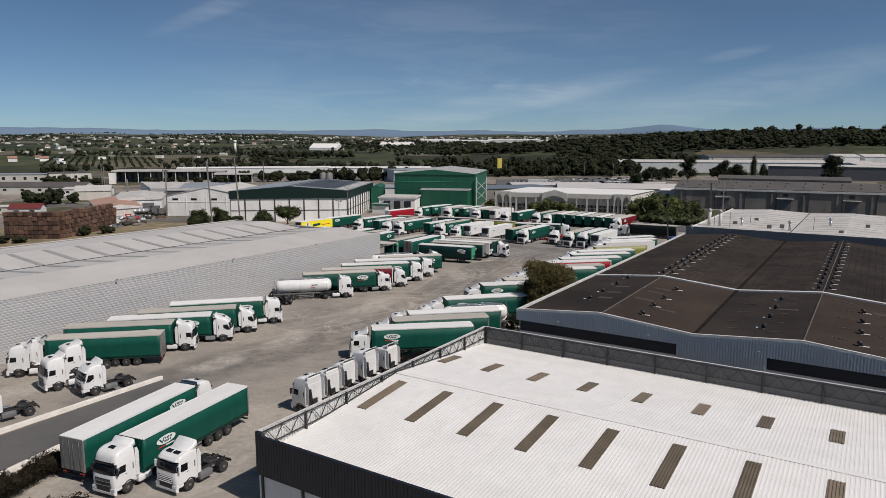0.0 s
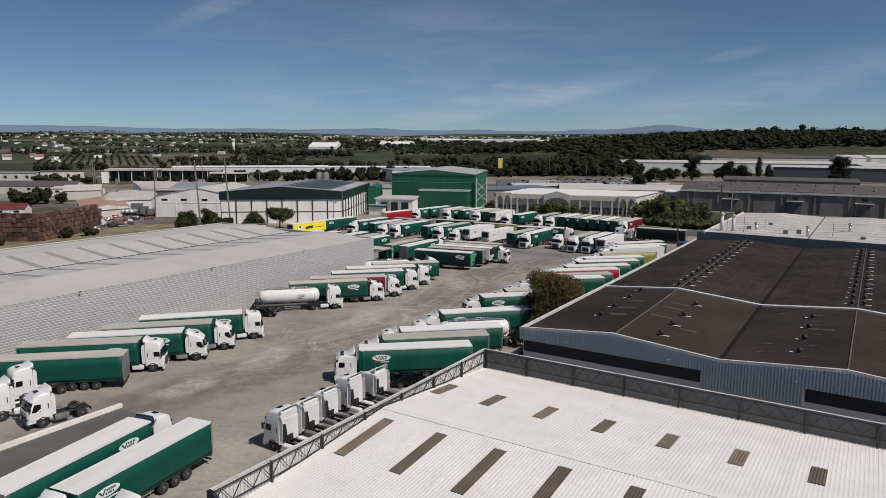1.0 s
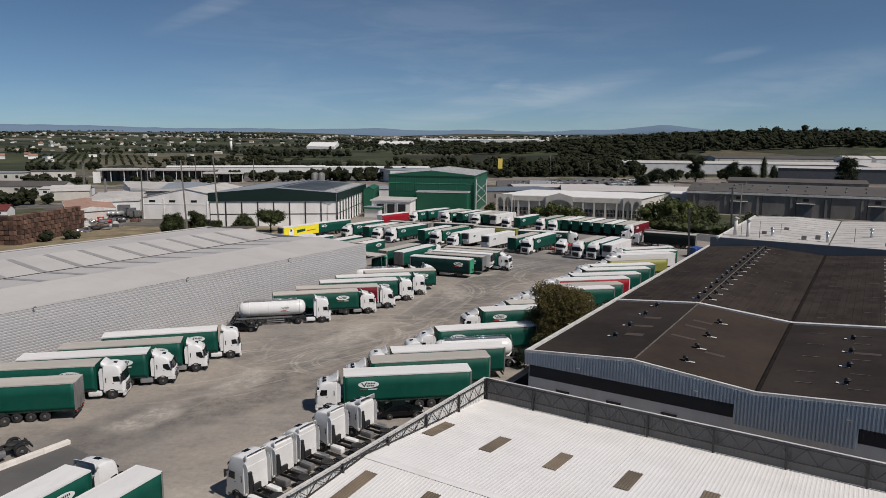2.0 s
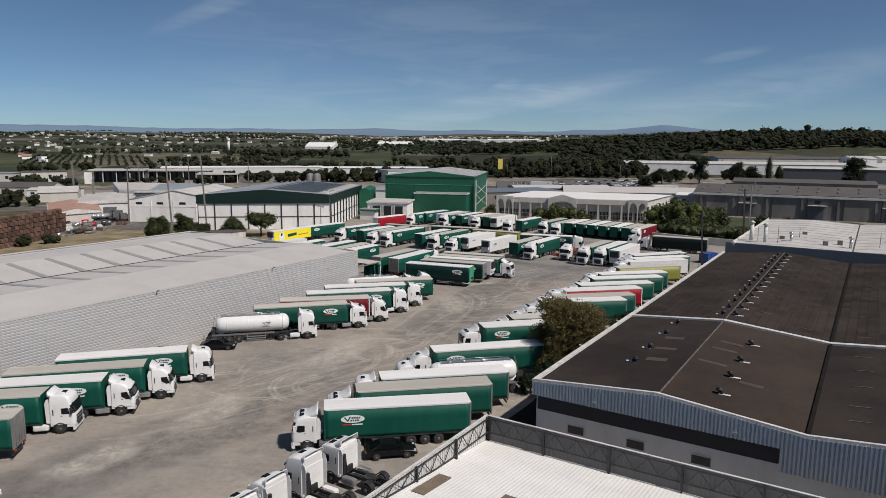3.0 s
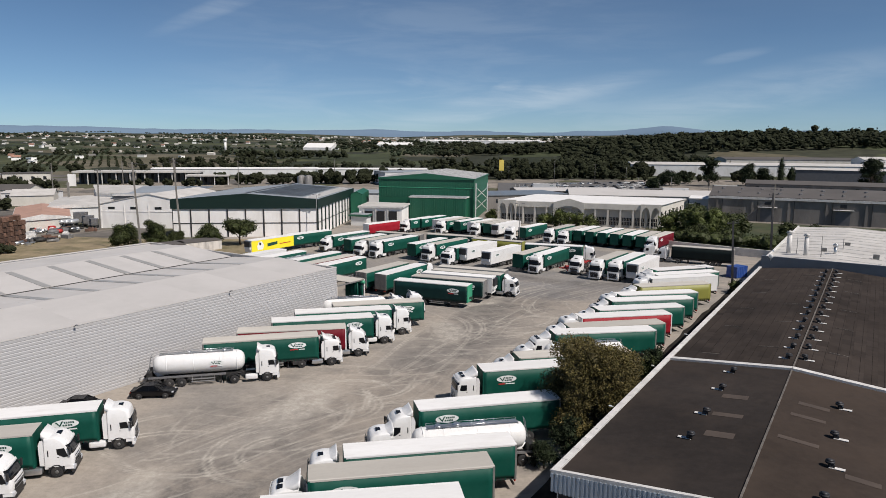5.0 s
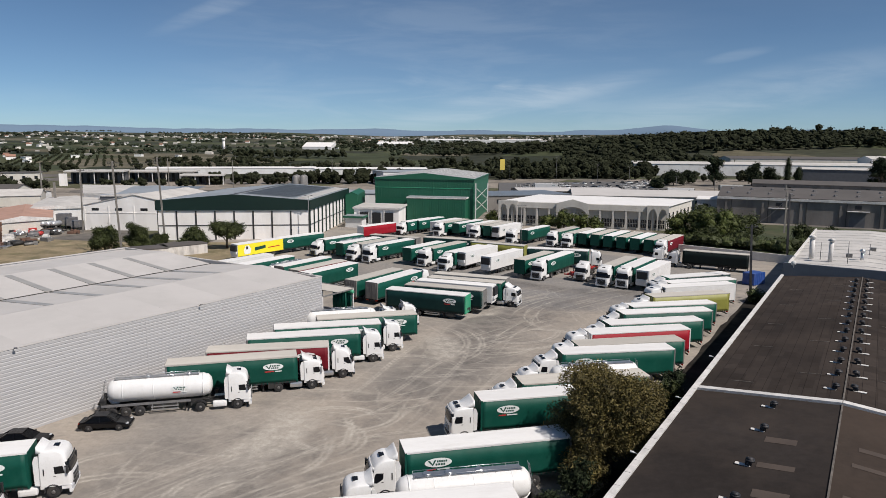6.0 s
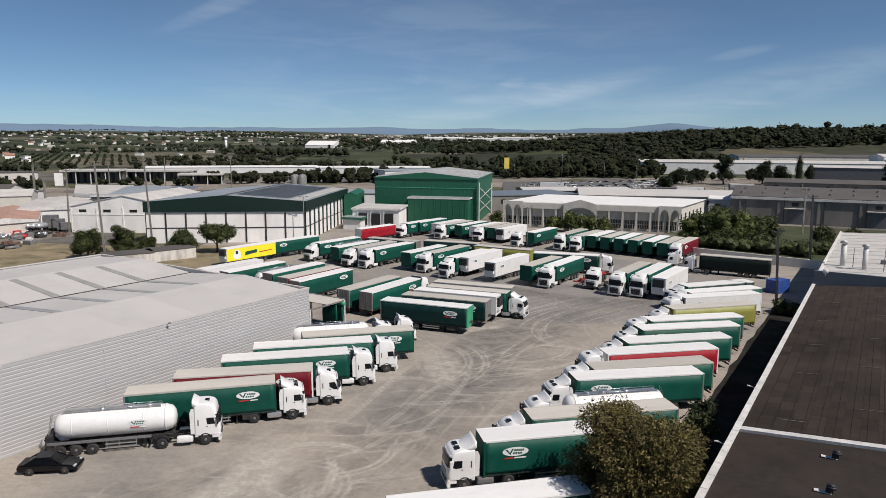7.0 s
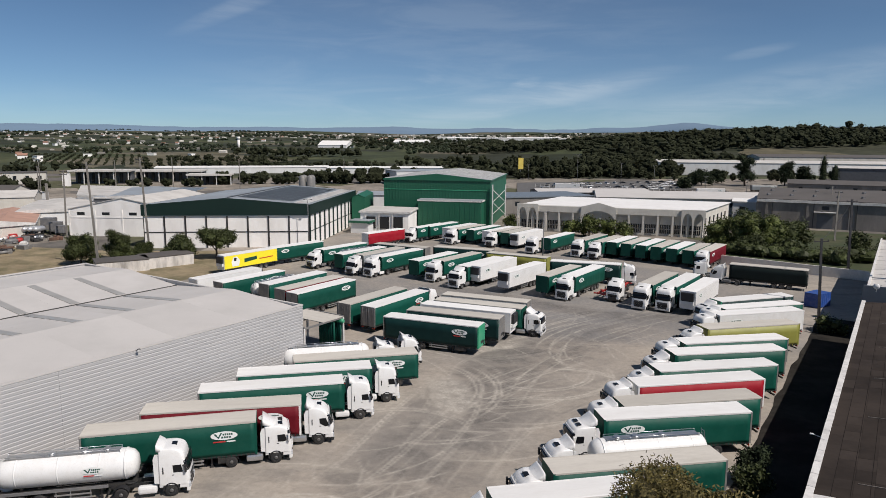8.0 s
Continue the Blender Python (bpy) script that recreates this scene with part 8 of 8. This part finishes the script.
shed(256, 590, 210, 46, 11.6, -9, "wallwhite", "roofbright", 1.6, 0, name="factory", label="long white factory before the wood")
shed(330, 480, 190, 34, 11.0, -25, "darkdoor", "roofbright", 1.0, 0, name="factory", label="long hall with a dark open front and white roof edge")
shed(372, 520, 110, 40, 11.5, -10, "wallwhite", "roofbright", 1.4, 10, name="factory", label="white factory with many gables")
shed(330, 650, 160, 40, 15, -6, "wallcream", "brownroof", 2.0, 6, name="factory", label="white factory with many gables")
shed(428, 600, 120, 40, 16, -6, "wallwhite", "roofbright", 2.0, 6, name="factory", label="white factory with many gables")
for i in range(5):
    shed(352 + 24 * i, 604 - 3 * i, 20, 26, 16.5, -8, "wallwhite", "roofbright", 2.2, 0, name="factory", label="narrow raised roof of the white factory")
shed(206, 418, 74, 26, 6.0, -25, "wallgrey", "brownroof", 1.6, 6, name="warehouse", label="dark-roofed warehouse behind the concrete one")
shed(122, 620, 22, 14, 7.0, -5, "signyellow", "signyellow", 1.0, 3, name="shop", label="yellow flat-roofed roadside shop", z=land_height(122, 620) - 0.4)
shed(88, 640, 26, 12, 5.0, 4, "wallcream", "tileroof", 1.5, 3, name="house", label="low cream house among dark trees", z=land_height(88, 640))
shed(60, 600, 40, 12, 4.0, 8, "wallcream", "roofbright", 0.6, 4, label="long low pale shed among dark trees", z=land_height(60, 600))

# blank strokes where the showroom carries its name
sign = thing("sign_board", "dark blank lettering strokes on a white showroom front", "sign", at=pose(-22, 489.5, 8.2, 0, 0, 22))
for i in range(7):
    bm = bmesh.new()
    box(bm, i * 2.3, i * 2.3 + 1.5, -0.3, 0.0, -1.8, 0.0)
    part("lettering_stroke", bm, M["grille"], sign)

# steel silos
for i in range(4):
    s = thing("silo", "tall pale steel silo", "silo", "silos behind the white hall", at=pose(-68.5 + 3.4 * (i % 2), 366 + 3.4 * (i // 2), 0))
    bm = bmesh.new()
    lathe(bm, [(1.5, 0), (1.55, 0.2), (1.55, 11.0), (1.2, 11.6), (0.3, 12.1)], "z", 18)
    part("shell", bm, M["greydoor"], s)

mast = thing("sign_mast", "tall yellow roadside sign on a post", "sign", at=pose(41.9, 560, land_height(41.9, 560)))
bm = bmesh.new()
cyl(bm, (0, 0, -0.5), (0, 0, 9), 0.35, seg=10)
part("post", bm, M["greyplastic"], mast)
bm = bmesh.new()
box(bm, -1.8, 1.8, -0.5, 0.5, 6.5, 14.5, 0.1)
part("panel", bm, M["signyellow"], mast)
# car park behind the arches
rng = random.Random(21)
paints = ["white", "greydoor", "alu", "blackcar", "white", "white"]
protos = {}
for i in range(64):
    row, col = divmod(i, 16)
    x, y = 44 + col * 5.6 + row * 3, 440 + row * 17 + col * 2.1
    if rng.random() < 0.15:
        continue
    k = rng.choice(paints)
    m = pose(x + rng.uniform(-0.4, 0.4), y + rng.uniform(-0.4, 0.4), land_height(x, y) + 0.05, 0, 0, rng.choice((15, 105, 195)))
    if k not in protos:
        protos[k] = car_model("car", "parked car in an open car park", k, False)
        protos[k].matrix_basis = m
    else:
        copy_thing(protos[k], m)
bm = bmesh.new()
bm.faces.new([bm.verts.new((x, y, land_height(x, y) + 0.4)) for x, y in ((30, 425), (135, 462), (150, 535), (36, 510))])
solid("car_park", bm, M["asphalt"], "dark asphalt car park", "car park")

fence = thing("fence", "pale post fence between the car park and the works", "fence", kind="structure")
for i in range(44):
    x, y = 44 + 2.5 * i, 470 - 1.35 * i
    bm = bmesh.new()
    box(bm, x - 0.12, x + 0.12, y - 0.12, y + 0.12, land_height(x, y) - 0.3, land_height(x, y) + 2.4)
    part("post", bm, M["coping"], fence)
for z in (0.9, 2.2):
    bm = bmesh.new()
    for i in range(43):
        x, y = 44 + 2.5 * i, 470 - 1.35 * i
        bar(bm, (x, y, land_height(x, y) + z), (x + 2.5, y - 1.35, land_height(x + 2.5, y - 1.35) + z), 0.12)
    part("rail", bm, M["greydoor"], fence)
van_yaw = -14
for x, y, k in ((60, 452, "fridge"), (128, 420, "fridge"), (168, 452, "grey"), (196, 440, "fridge")):
    trailer(x, y, van_yaw, k)
    van_yaw += 5

# scrap and machines beside the crates
rng = random.Random(33)
for i in range(40):
    x, y = rng.uniform(-124, -103), rng.uniform(218, 262)
    s = thing("machine_part", "rusty heap of machine parts and steel drums", "scrap", "scrap heaps", at=pose(x, y, 0, 0, 0, rng.uniform(0, 180)))
    mat = M[rng.choice(["wood", "greydoor", "chassis", "alu", "greyplastic", "redsteel", "coping"])]
    for _ in range(4):
        bm = bmesh.new()
        a, b, c = rng.uniform(0.3, 1.6), rng.uniform(0.3, 1.0), rng.uniform(0.3, 1.5)
        px_, py_ = rng.uniform(-1.4, 1.4), rng.uniform(-1.2, 1.2)
        if rng.random() < 0.5:
            box(bm, px_ - a, px_ + a, py_ - b, py_ + b, 0, c, 0.04)
        else:
            cyl(bm, (px_ - a, py_, b * 0.6), (px_ + a, py_, b * 0.6 + 0.1), b * 0.6, seg=12)
        part("scrap_piece", bm, mat, s)

for i in range(7):
    s = thing("steel_drum", "bright steel mixing drum on a low stand", "drum", "steel drums on the works ground", at=pose(-125.0 + 1.5 * i, 252.0 + 0.2 * i, 0, 0, 0, 78))
    bm = bmesh.new()
    lathe(bm, [(0.2, -2.0), (0.6, -1.8), (0.78, -1.3), (0.78, 1.2), (0.6, 1.6), (0.25, 1.9)], "x", 16, (0, 0, 2.3))
    part("drum", bm, M["brightsteel"], s)
    for x in (-1.1, 1.0):
        bm = bmesh.new()
        box(bm, x - 0.08, x + 0.08, -0.5, 0.5, 0, 1.6)
        part("stand", bm, M["chassis"], s)
for x, y, w, d, h in ((-118.6, 262.0, 3.8, 2.6, 4.4), (-114.6, 259.0, 3.0, 2.4, 3.6), (-111.2, 255.5, 2.4, 2.2, 3.0)):
    s = thing("machine_housing", "grey sheet-metal machine housing among scrap", "machine", "", at=pose(x, y, 0, 0, 0, 8))
    bm = bmesh.new()
    box(bm, -w / 2, w / 2, -d / 2, d / 2, 0.9, h, 0.06)
    part("casing", bm, M["greyplastic"], s)
    for a in (-1, 1):
        bm = bmesh.new()
        box(bm, a * w * 0.42 - 0.12, a * w * 0.42 + 0.12, -d / 2 + 0.1, d / 2 - 0.1, 0, 0.9)
        part("leg", bm, M["chassis"], s)
    bm = bmesh.new()
    box(bm, -w / 2 + 0.4, w / 2 - 0.4, -d / 2 - 0.05, -d / 2 + 0.05, 1.2, h * 0.55, 0.02)
    part("hatch", bm, M["greydoor"], s)


# ---- far country ----
def house(x, y, w, d, h, yaw, tile=True):
    z = land_height(x, y)
    t = thing("house", "far white house with a clay tile roof" if tile else "far pale flat-roofed block", "house", "far houses", at=pose(x, y, z, 0, 0, yaw))
    bm = bmesh.new()
    g = 1.8 if tile else 0.0
    prism(bm, [(-d / 2, -2), (d / 2, -2), (d / 2, h), (0, h + g), (-d / 2, h)] if tile else [(-d / 2, -2), (d / 2, -2), (d / 2, h), (-d / 2, h)], -w / 2, w / 2, "x")
    part("wall", bm, M["farwhite"], t)
    bm = bmesh.new()
    if tile:
        prism(bm, [(-d / 2 - 0.4, h - 0.2), (0, h + g + 0.05), (d / 2 + 0.4, h - 0.2), (d / 2 + 0.4, h + 0.15), (0, h + g + 0.4), (-d / 2 - 0.4, h + 0.15)], -w / 2 - 0.4, w / 2 + 0.4, "x")
    else:
        box(bm, -w / 2 - 0.2, w / 2 + 0.2, -d / 2 - 0.2, d / 2 + 0.2, h, h + 0.4)
    part("roof", bm, M["fartile"] if tile else M["farwhite"], t)


rng = random.Random(5)
towns = ((-430, 760, 120, 12), (-800, 1300, 240, 18), (-1250, 1900, 320, 24), (-600, 2500, 420, 40), (150, 2700, 420, 36), (-1900, 2600, 400, 18), (-150, 1800, 320, 12))
for cx, cy, sd, n in towns:
    for _ in range(n):
        x, y = rng.gauss(cx, sd), rng.gauss(cy, sd * 0.5)
        if y < 640:
            continue
        k = 1.0 + max(0, (y - 1500) / 2500)
        house(x, y, rng.uniform(5, 8.5) * k, rng.uniform(4.5, 6.5) * k, rng.uniform(2.0, 3.6), rng.uniform(-25, 35), rng.random() < 0.45)
for x, y, w, d, h, g in ((-226, 1226, 50, 50, 4.5, 7.5), (-118, 1510, 72, 50, 5, 5)):
    shed(x, y, w, d, h, -6, "wallwhite", "sheetwhite", g, 0, name="warehouse", label="large white shed far out in the fields", z=land_height(x, y))
for x, y, w, yaw in ((30, 1900, 170, -4), (190, 2050, 150, -3), (320, 2250, 120, -6), (-30, 2150, 120, 0)):
    shed(x, y, w, 40, 8, yaw, "wallwhite", "sheetwhite", 2, 0, name="warehouse", label="long white works on the far plain", z=land_height(x, y))
verts, faces = [], []
for cx, cy, sx, sy, n in ((-900, 1500, 420, 160, 60), (-1500, 2300, 700, 300, 110), (-500, 2700, 700, 300, 200), (500, 3000, 600, 260, 150), (-2400, 3000, 700, 300, 110), (-560, 1000, 120, 90, 22), (150, 2250, 240, 90, 36)):
    for _ in range(n):
        x, y = rng.gauss(cx, sx), rng.gauss(cy, sy)
        if y < 820:
            continue
        z, k, a = land_height(x, y), 1.0 + max(0, (y - 1500) / 2600), rng.uniform(-0.5, 0.6)
        w, d, h = rng.uniform(2.0, 5.0) * k, rng.uniform(2.0, 3.2) * k, rng.uniform(1.2, 3.0) * k
        i0 = len(verts)
        c, e = math.cos(a), math.sin(a)
        for zz in (z - 4, z + h):
            verts += [(x + u * c - v * e, y + u * e + v * c, zz) for u, v in ((-w, -d), (w, -d), (w, d), (-w, d))]
        verts += [(x - w * c, y - w * e, z + h * 1.35), (x + w * c, y + w * e, z + h * 1.35)]
        faces += [tuple(i0 + q for q in f) for f in ((0, 1, 5, 4), (1, 2, 6, 9, 5), (2, 3, 7, 6), (3, 0, 4, 8, 7), (4, 5, 9, 8), (6, 7, 8, 9))]
me = bpy.data.meshes.new("far_houses")
me.from_pydata(verts, [], faces)
me.materials.append(M["farpale"])
tagged(new("far_houses", me), "scattered pale houses of far villages on the plain", "houses", "", "stuff")
tower = thing("water_tower", "slim pale water tower in the fields", "tower", at=pose(-357, 1141, land_height(-357, 1141)))
bm = bmesh.new()
cyl(bm, (0, 0, -2), (0, 0, 15), 2.0, 2.0, 12), cyl(bm, (0, 0, 15), (0, 0, 19), 2.6, 2.6, 12)
part("shaft", bm, M["farwhite"], tower)


def far_trees(name, places, label, mat="farleaf"):
    """Far trees as knobbly masses with leaf sprays round them, in one mesh: rows of (x, y, height, width)."""
    rng = random.Random(len(places))
    verts, faces = [], []
    for x, y, h, w in places:
        z0 = land_height(x, y)
        near = y < 640
        n = rng.randrange(9, 13) if near else rng.randrange(6, 9)
        for _ in range(n):
            a, f = rng.uniform(0, 2 * math.pi), rng.random()
            q = w * 0.33 * math.sqrt(rng.random())
            c = (x + q * math.cos(a), y + q * math.sin(a), z0 + h * (0.28 + 0.5 * f))
            r = (w * 0.5 - q) * rng.uniform(0.35, 0.65) + 0.05 * w
            lump(verts, faces, rng, c, r, min(1.0, 0.85 * h / w), FINER if near else COARSE, 0.34)
            for _ in range(44 if near else 5):
                d = Vector((rng.gauss(0, 1), rng.gauss(0, 1), rng.gauss(0, 0.8) + 0.2)).normalized()
                spray(verts, faces, rng, Vector(c) + d * r * rng.uniform(0.85, 1.2), d, (0.05 if near else 0.09) * (w + h) / 2)
        if near:
            lump(verts, faces, rng, (x, y, z0 + h * 0.2), w * 0.16, 1.4, COARSE)
    me = bpy.data.meshes.new(name)
    me.from_pydata(verts, [], faces)
    me.materials.append(M[mat])
    tagged(new(name, me), label, "woodland", "", "stuff")


rng = random.Random(77)


def belt(x0, y0, x1, y1, n, spread, h=(5, 9), w=(6, 10)):
    out = []
    for i in range(n):
        t = (i + rng.random()) / n
        out.append((x0 + (x1 - x0) * t + rng.gauss(0, spread), y0 + (y1 - y0) * t + rng.gauss(0, spread), rng.uniform(*h), rng.uniform(*w)))
    return out


wood = []
for _ in range(4600):
    y = rng.uniform(690, 1240)
    x = rng.uniform(-0.02, 0.78) * y
    if (x > 250 and y < 800 + 0.06 * x) or (x < 0.16 * y and y < 900) or rng.random() > 0.25 + x / y * 5:
        continue
    k = rng.random() ** 2
    wood.append((x, y, 7.0 + 6.5 * k, rng.uniform(8, 11) + 7 * k))
for _ in range(240):
    y = rng.uniform(1240, 1900)
    wood.append((rng.uniform(-0.16, 0.32) * y, y, rng.uniform(6, 11), rng.uniform(12, 20)))
for _ in range(22):
    y = rng.uniform(980, 1120)
    wood.append((rng.uniform(0.42, 0.76) * y, y, rng.uniform(16, 20), rng.uniform(17, 25)))
wood += belt(90, 640, 330, 690, 90, 14, (7, 11), (8, 13)) + belt(-30, 680, 200, 720, 90, 20, (7, 12), (8, 13)) + belt(30, 600, 210, 650, 90, 16, (8, 14), (7, 12)) + belt(60, 560, 160, 590, 36, 10, (7, 12), (6, 10))
far_trees("far_wood", wood, "dark pine wood on a low ridge")
groves = belt(-150, 478, -20, 510, 44, 4, (5.5, 9), (6, 9)) + belt(-96, 496, -36, 508, 14, 4, (8, 11), (8, 11)) + belt(-40, 545, 60, 590, 30, 8) + belt(-260, 424, -215, 414, 12, 4, (5, 8), (6, 9)) + belt(-205, 452, -150, 462, 12, 3, (4, 6), (5, 7))
groves += belt(-196, 302, -172, 306, 8, 2, (5, 8), (5, 7)) + belt(-190, 300, -180, 302, 4, 2, (4, 6), (5, 7)) + belt(-112, 196, -106, 206, 4, 1.0, (2.4, 3.4), (3, 4.4)) + belt(-138, 182, -116, 184, 7, 1.0, (1.6, 2.6), (3, 5)) + belt(20, 560, 160, 600, 50, 10) + belt(130, 545, 260, 540, 22, 9, (5, 9), (5, 9))
groves += belt(-250, 640, -60, 660, 80, 18, (6, 9), (6, 10)) + belt(-340, 560, -300, 600, 14, 8, (5, 8), (5, 8))
groves += belt(-300, 720, -170, 760, 46, 14, (6, 9), (6, 10)) + belt(-250, 850, -130, 868, 46, 10, (8, 12), (8, 12)) + belt(-560, 880, -380, 920, 40, 18, (5, 9), (7, 11)) + belt(-80, 950, 120, 990, 44, 8, (5, 9), (7, 11)) + belt(-230, 1600, 60, 1660, 40, 16, (8, 13), (10, 16))
for _ in range(26):
    x, y = rng.uniform(-1000, 300), rng.uniform(960, 1500)
    a = rng.uniform(-0.5, 0.5)
    ln = rng.uniform(80, 320)
    groves += belt(x, y, x + ln * math.cos(a), y + ln * math.sin(a) * 0.4, int(ln / 8), 6, (4, 8), (6, 10))
for _ in range(70):
    x, y = rng.uniform(-2800, 1500), rng.uniform(1500, 3700)
    ln = rng.uniform(200, 700)
    groves += belt(x, y, x + ln, y + rng.uniform(-120, 120), int(ln / 15), 18, (5, 10), (9, 18))
for i in range(15):
    for j in range(17):
        groves.append((-392 + 7.6 * i - 5.2 * j + rng.gauss(0, 0.5), 652 + 1.0 * i + 10.5 * j + rng.gauss(0, 0.5), 2.8, 3.2))
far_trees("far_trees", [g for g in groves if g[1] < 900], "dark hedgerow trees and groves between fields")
# beyond 900 m the leaf colour carries the haze
far_trees("far_trees", [g for g in groves if g[1] >= 900], "hedgerow trees and groves on the far plain, paled for haze", "hazeleaf")

# tall single trees before the white factory
for i, (x, y, h, w) in enumerate(((175, 496, 20, 12), (201, 500, 15, 10), (213, 500, 11.5, 12), (257, 455, 21, 17), (150, 500, 9, 13), (166, 520, 8, 11), (130, 470, 7, 9))):
    tree(x, y, h, w, 200 + i, "pine", 5000, 0.45, 0.1, "tall dark evergreen by the white factory", land_height(x, y))


def cypress(x, y, h, w, seed):
    rng = random.Random(seed)
    t = thing("tree", "slim dark cypress by the white factory", "tree", at=pose(x, y, land_height(x, y)))
    bm = bmesh.new()
    cyl(bm, (0, 0, -0.3), (0, 0, h * 0.7), 0.3, 0.08, 7)
    part("trunk", bm, M["bark"], t)
    crown = leaf_cloud(rng, [(0, 0, h * (0.1 + 0.86 * i / 11), w / 2 * math.sin(math.pi * (0.18 + 0.75 * i / 11)) + 0.2, 1.4) for i in range(12)], 2600, 0.32)
    part("crown", crown, M["pine"], t)


cypress(224, 500, 18.5, 4.2, 301), cypress(231, 500, 12.5, 4.5, 302)
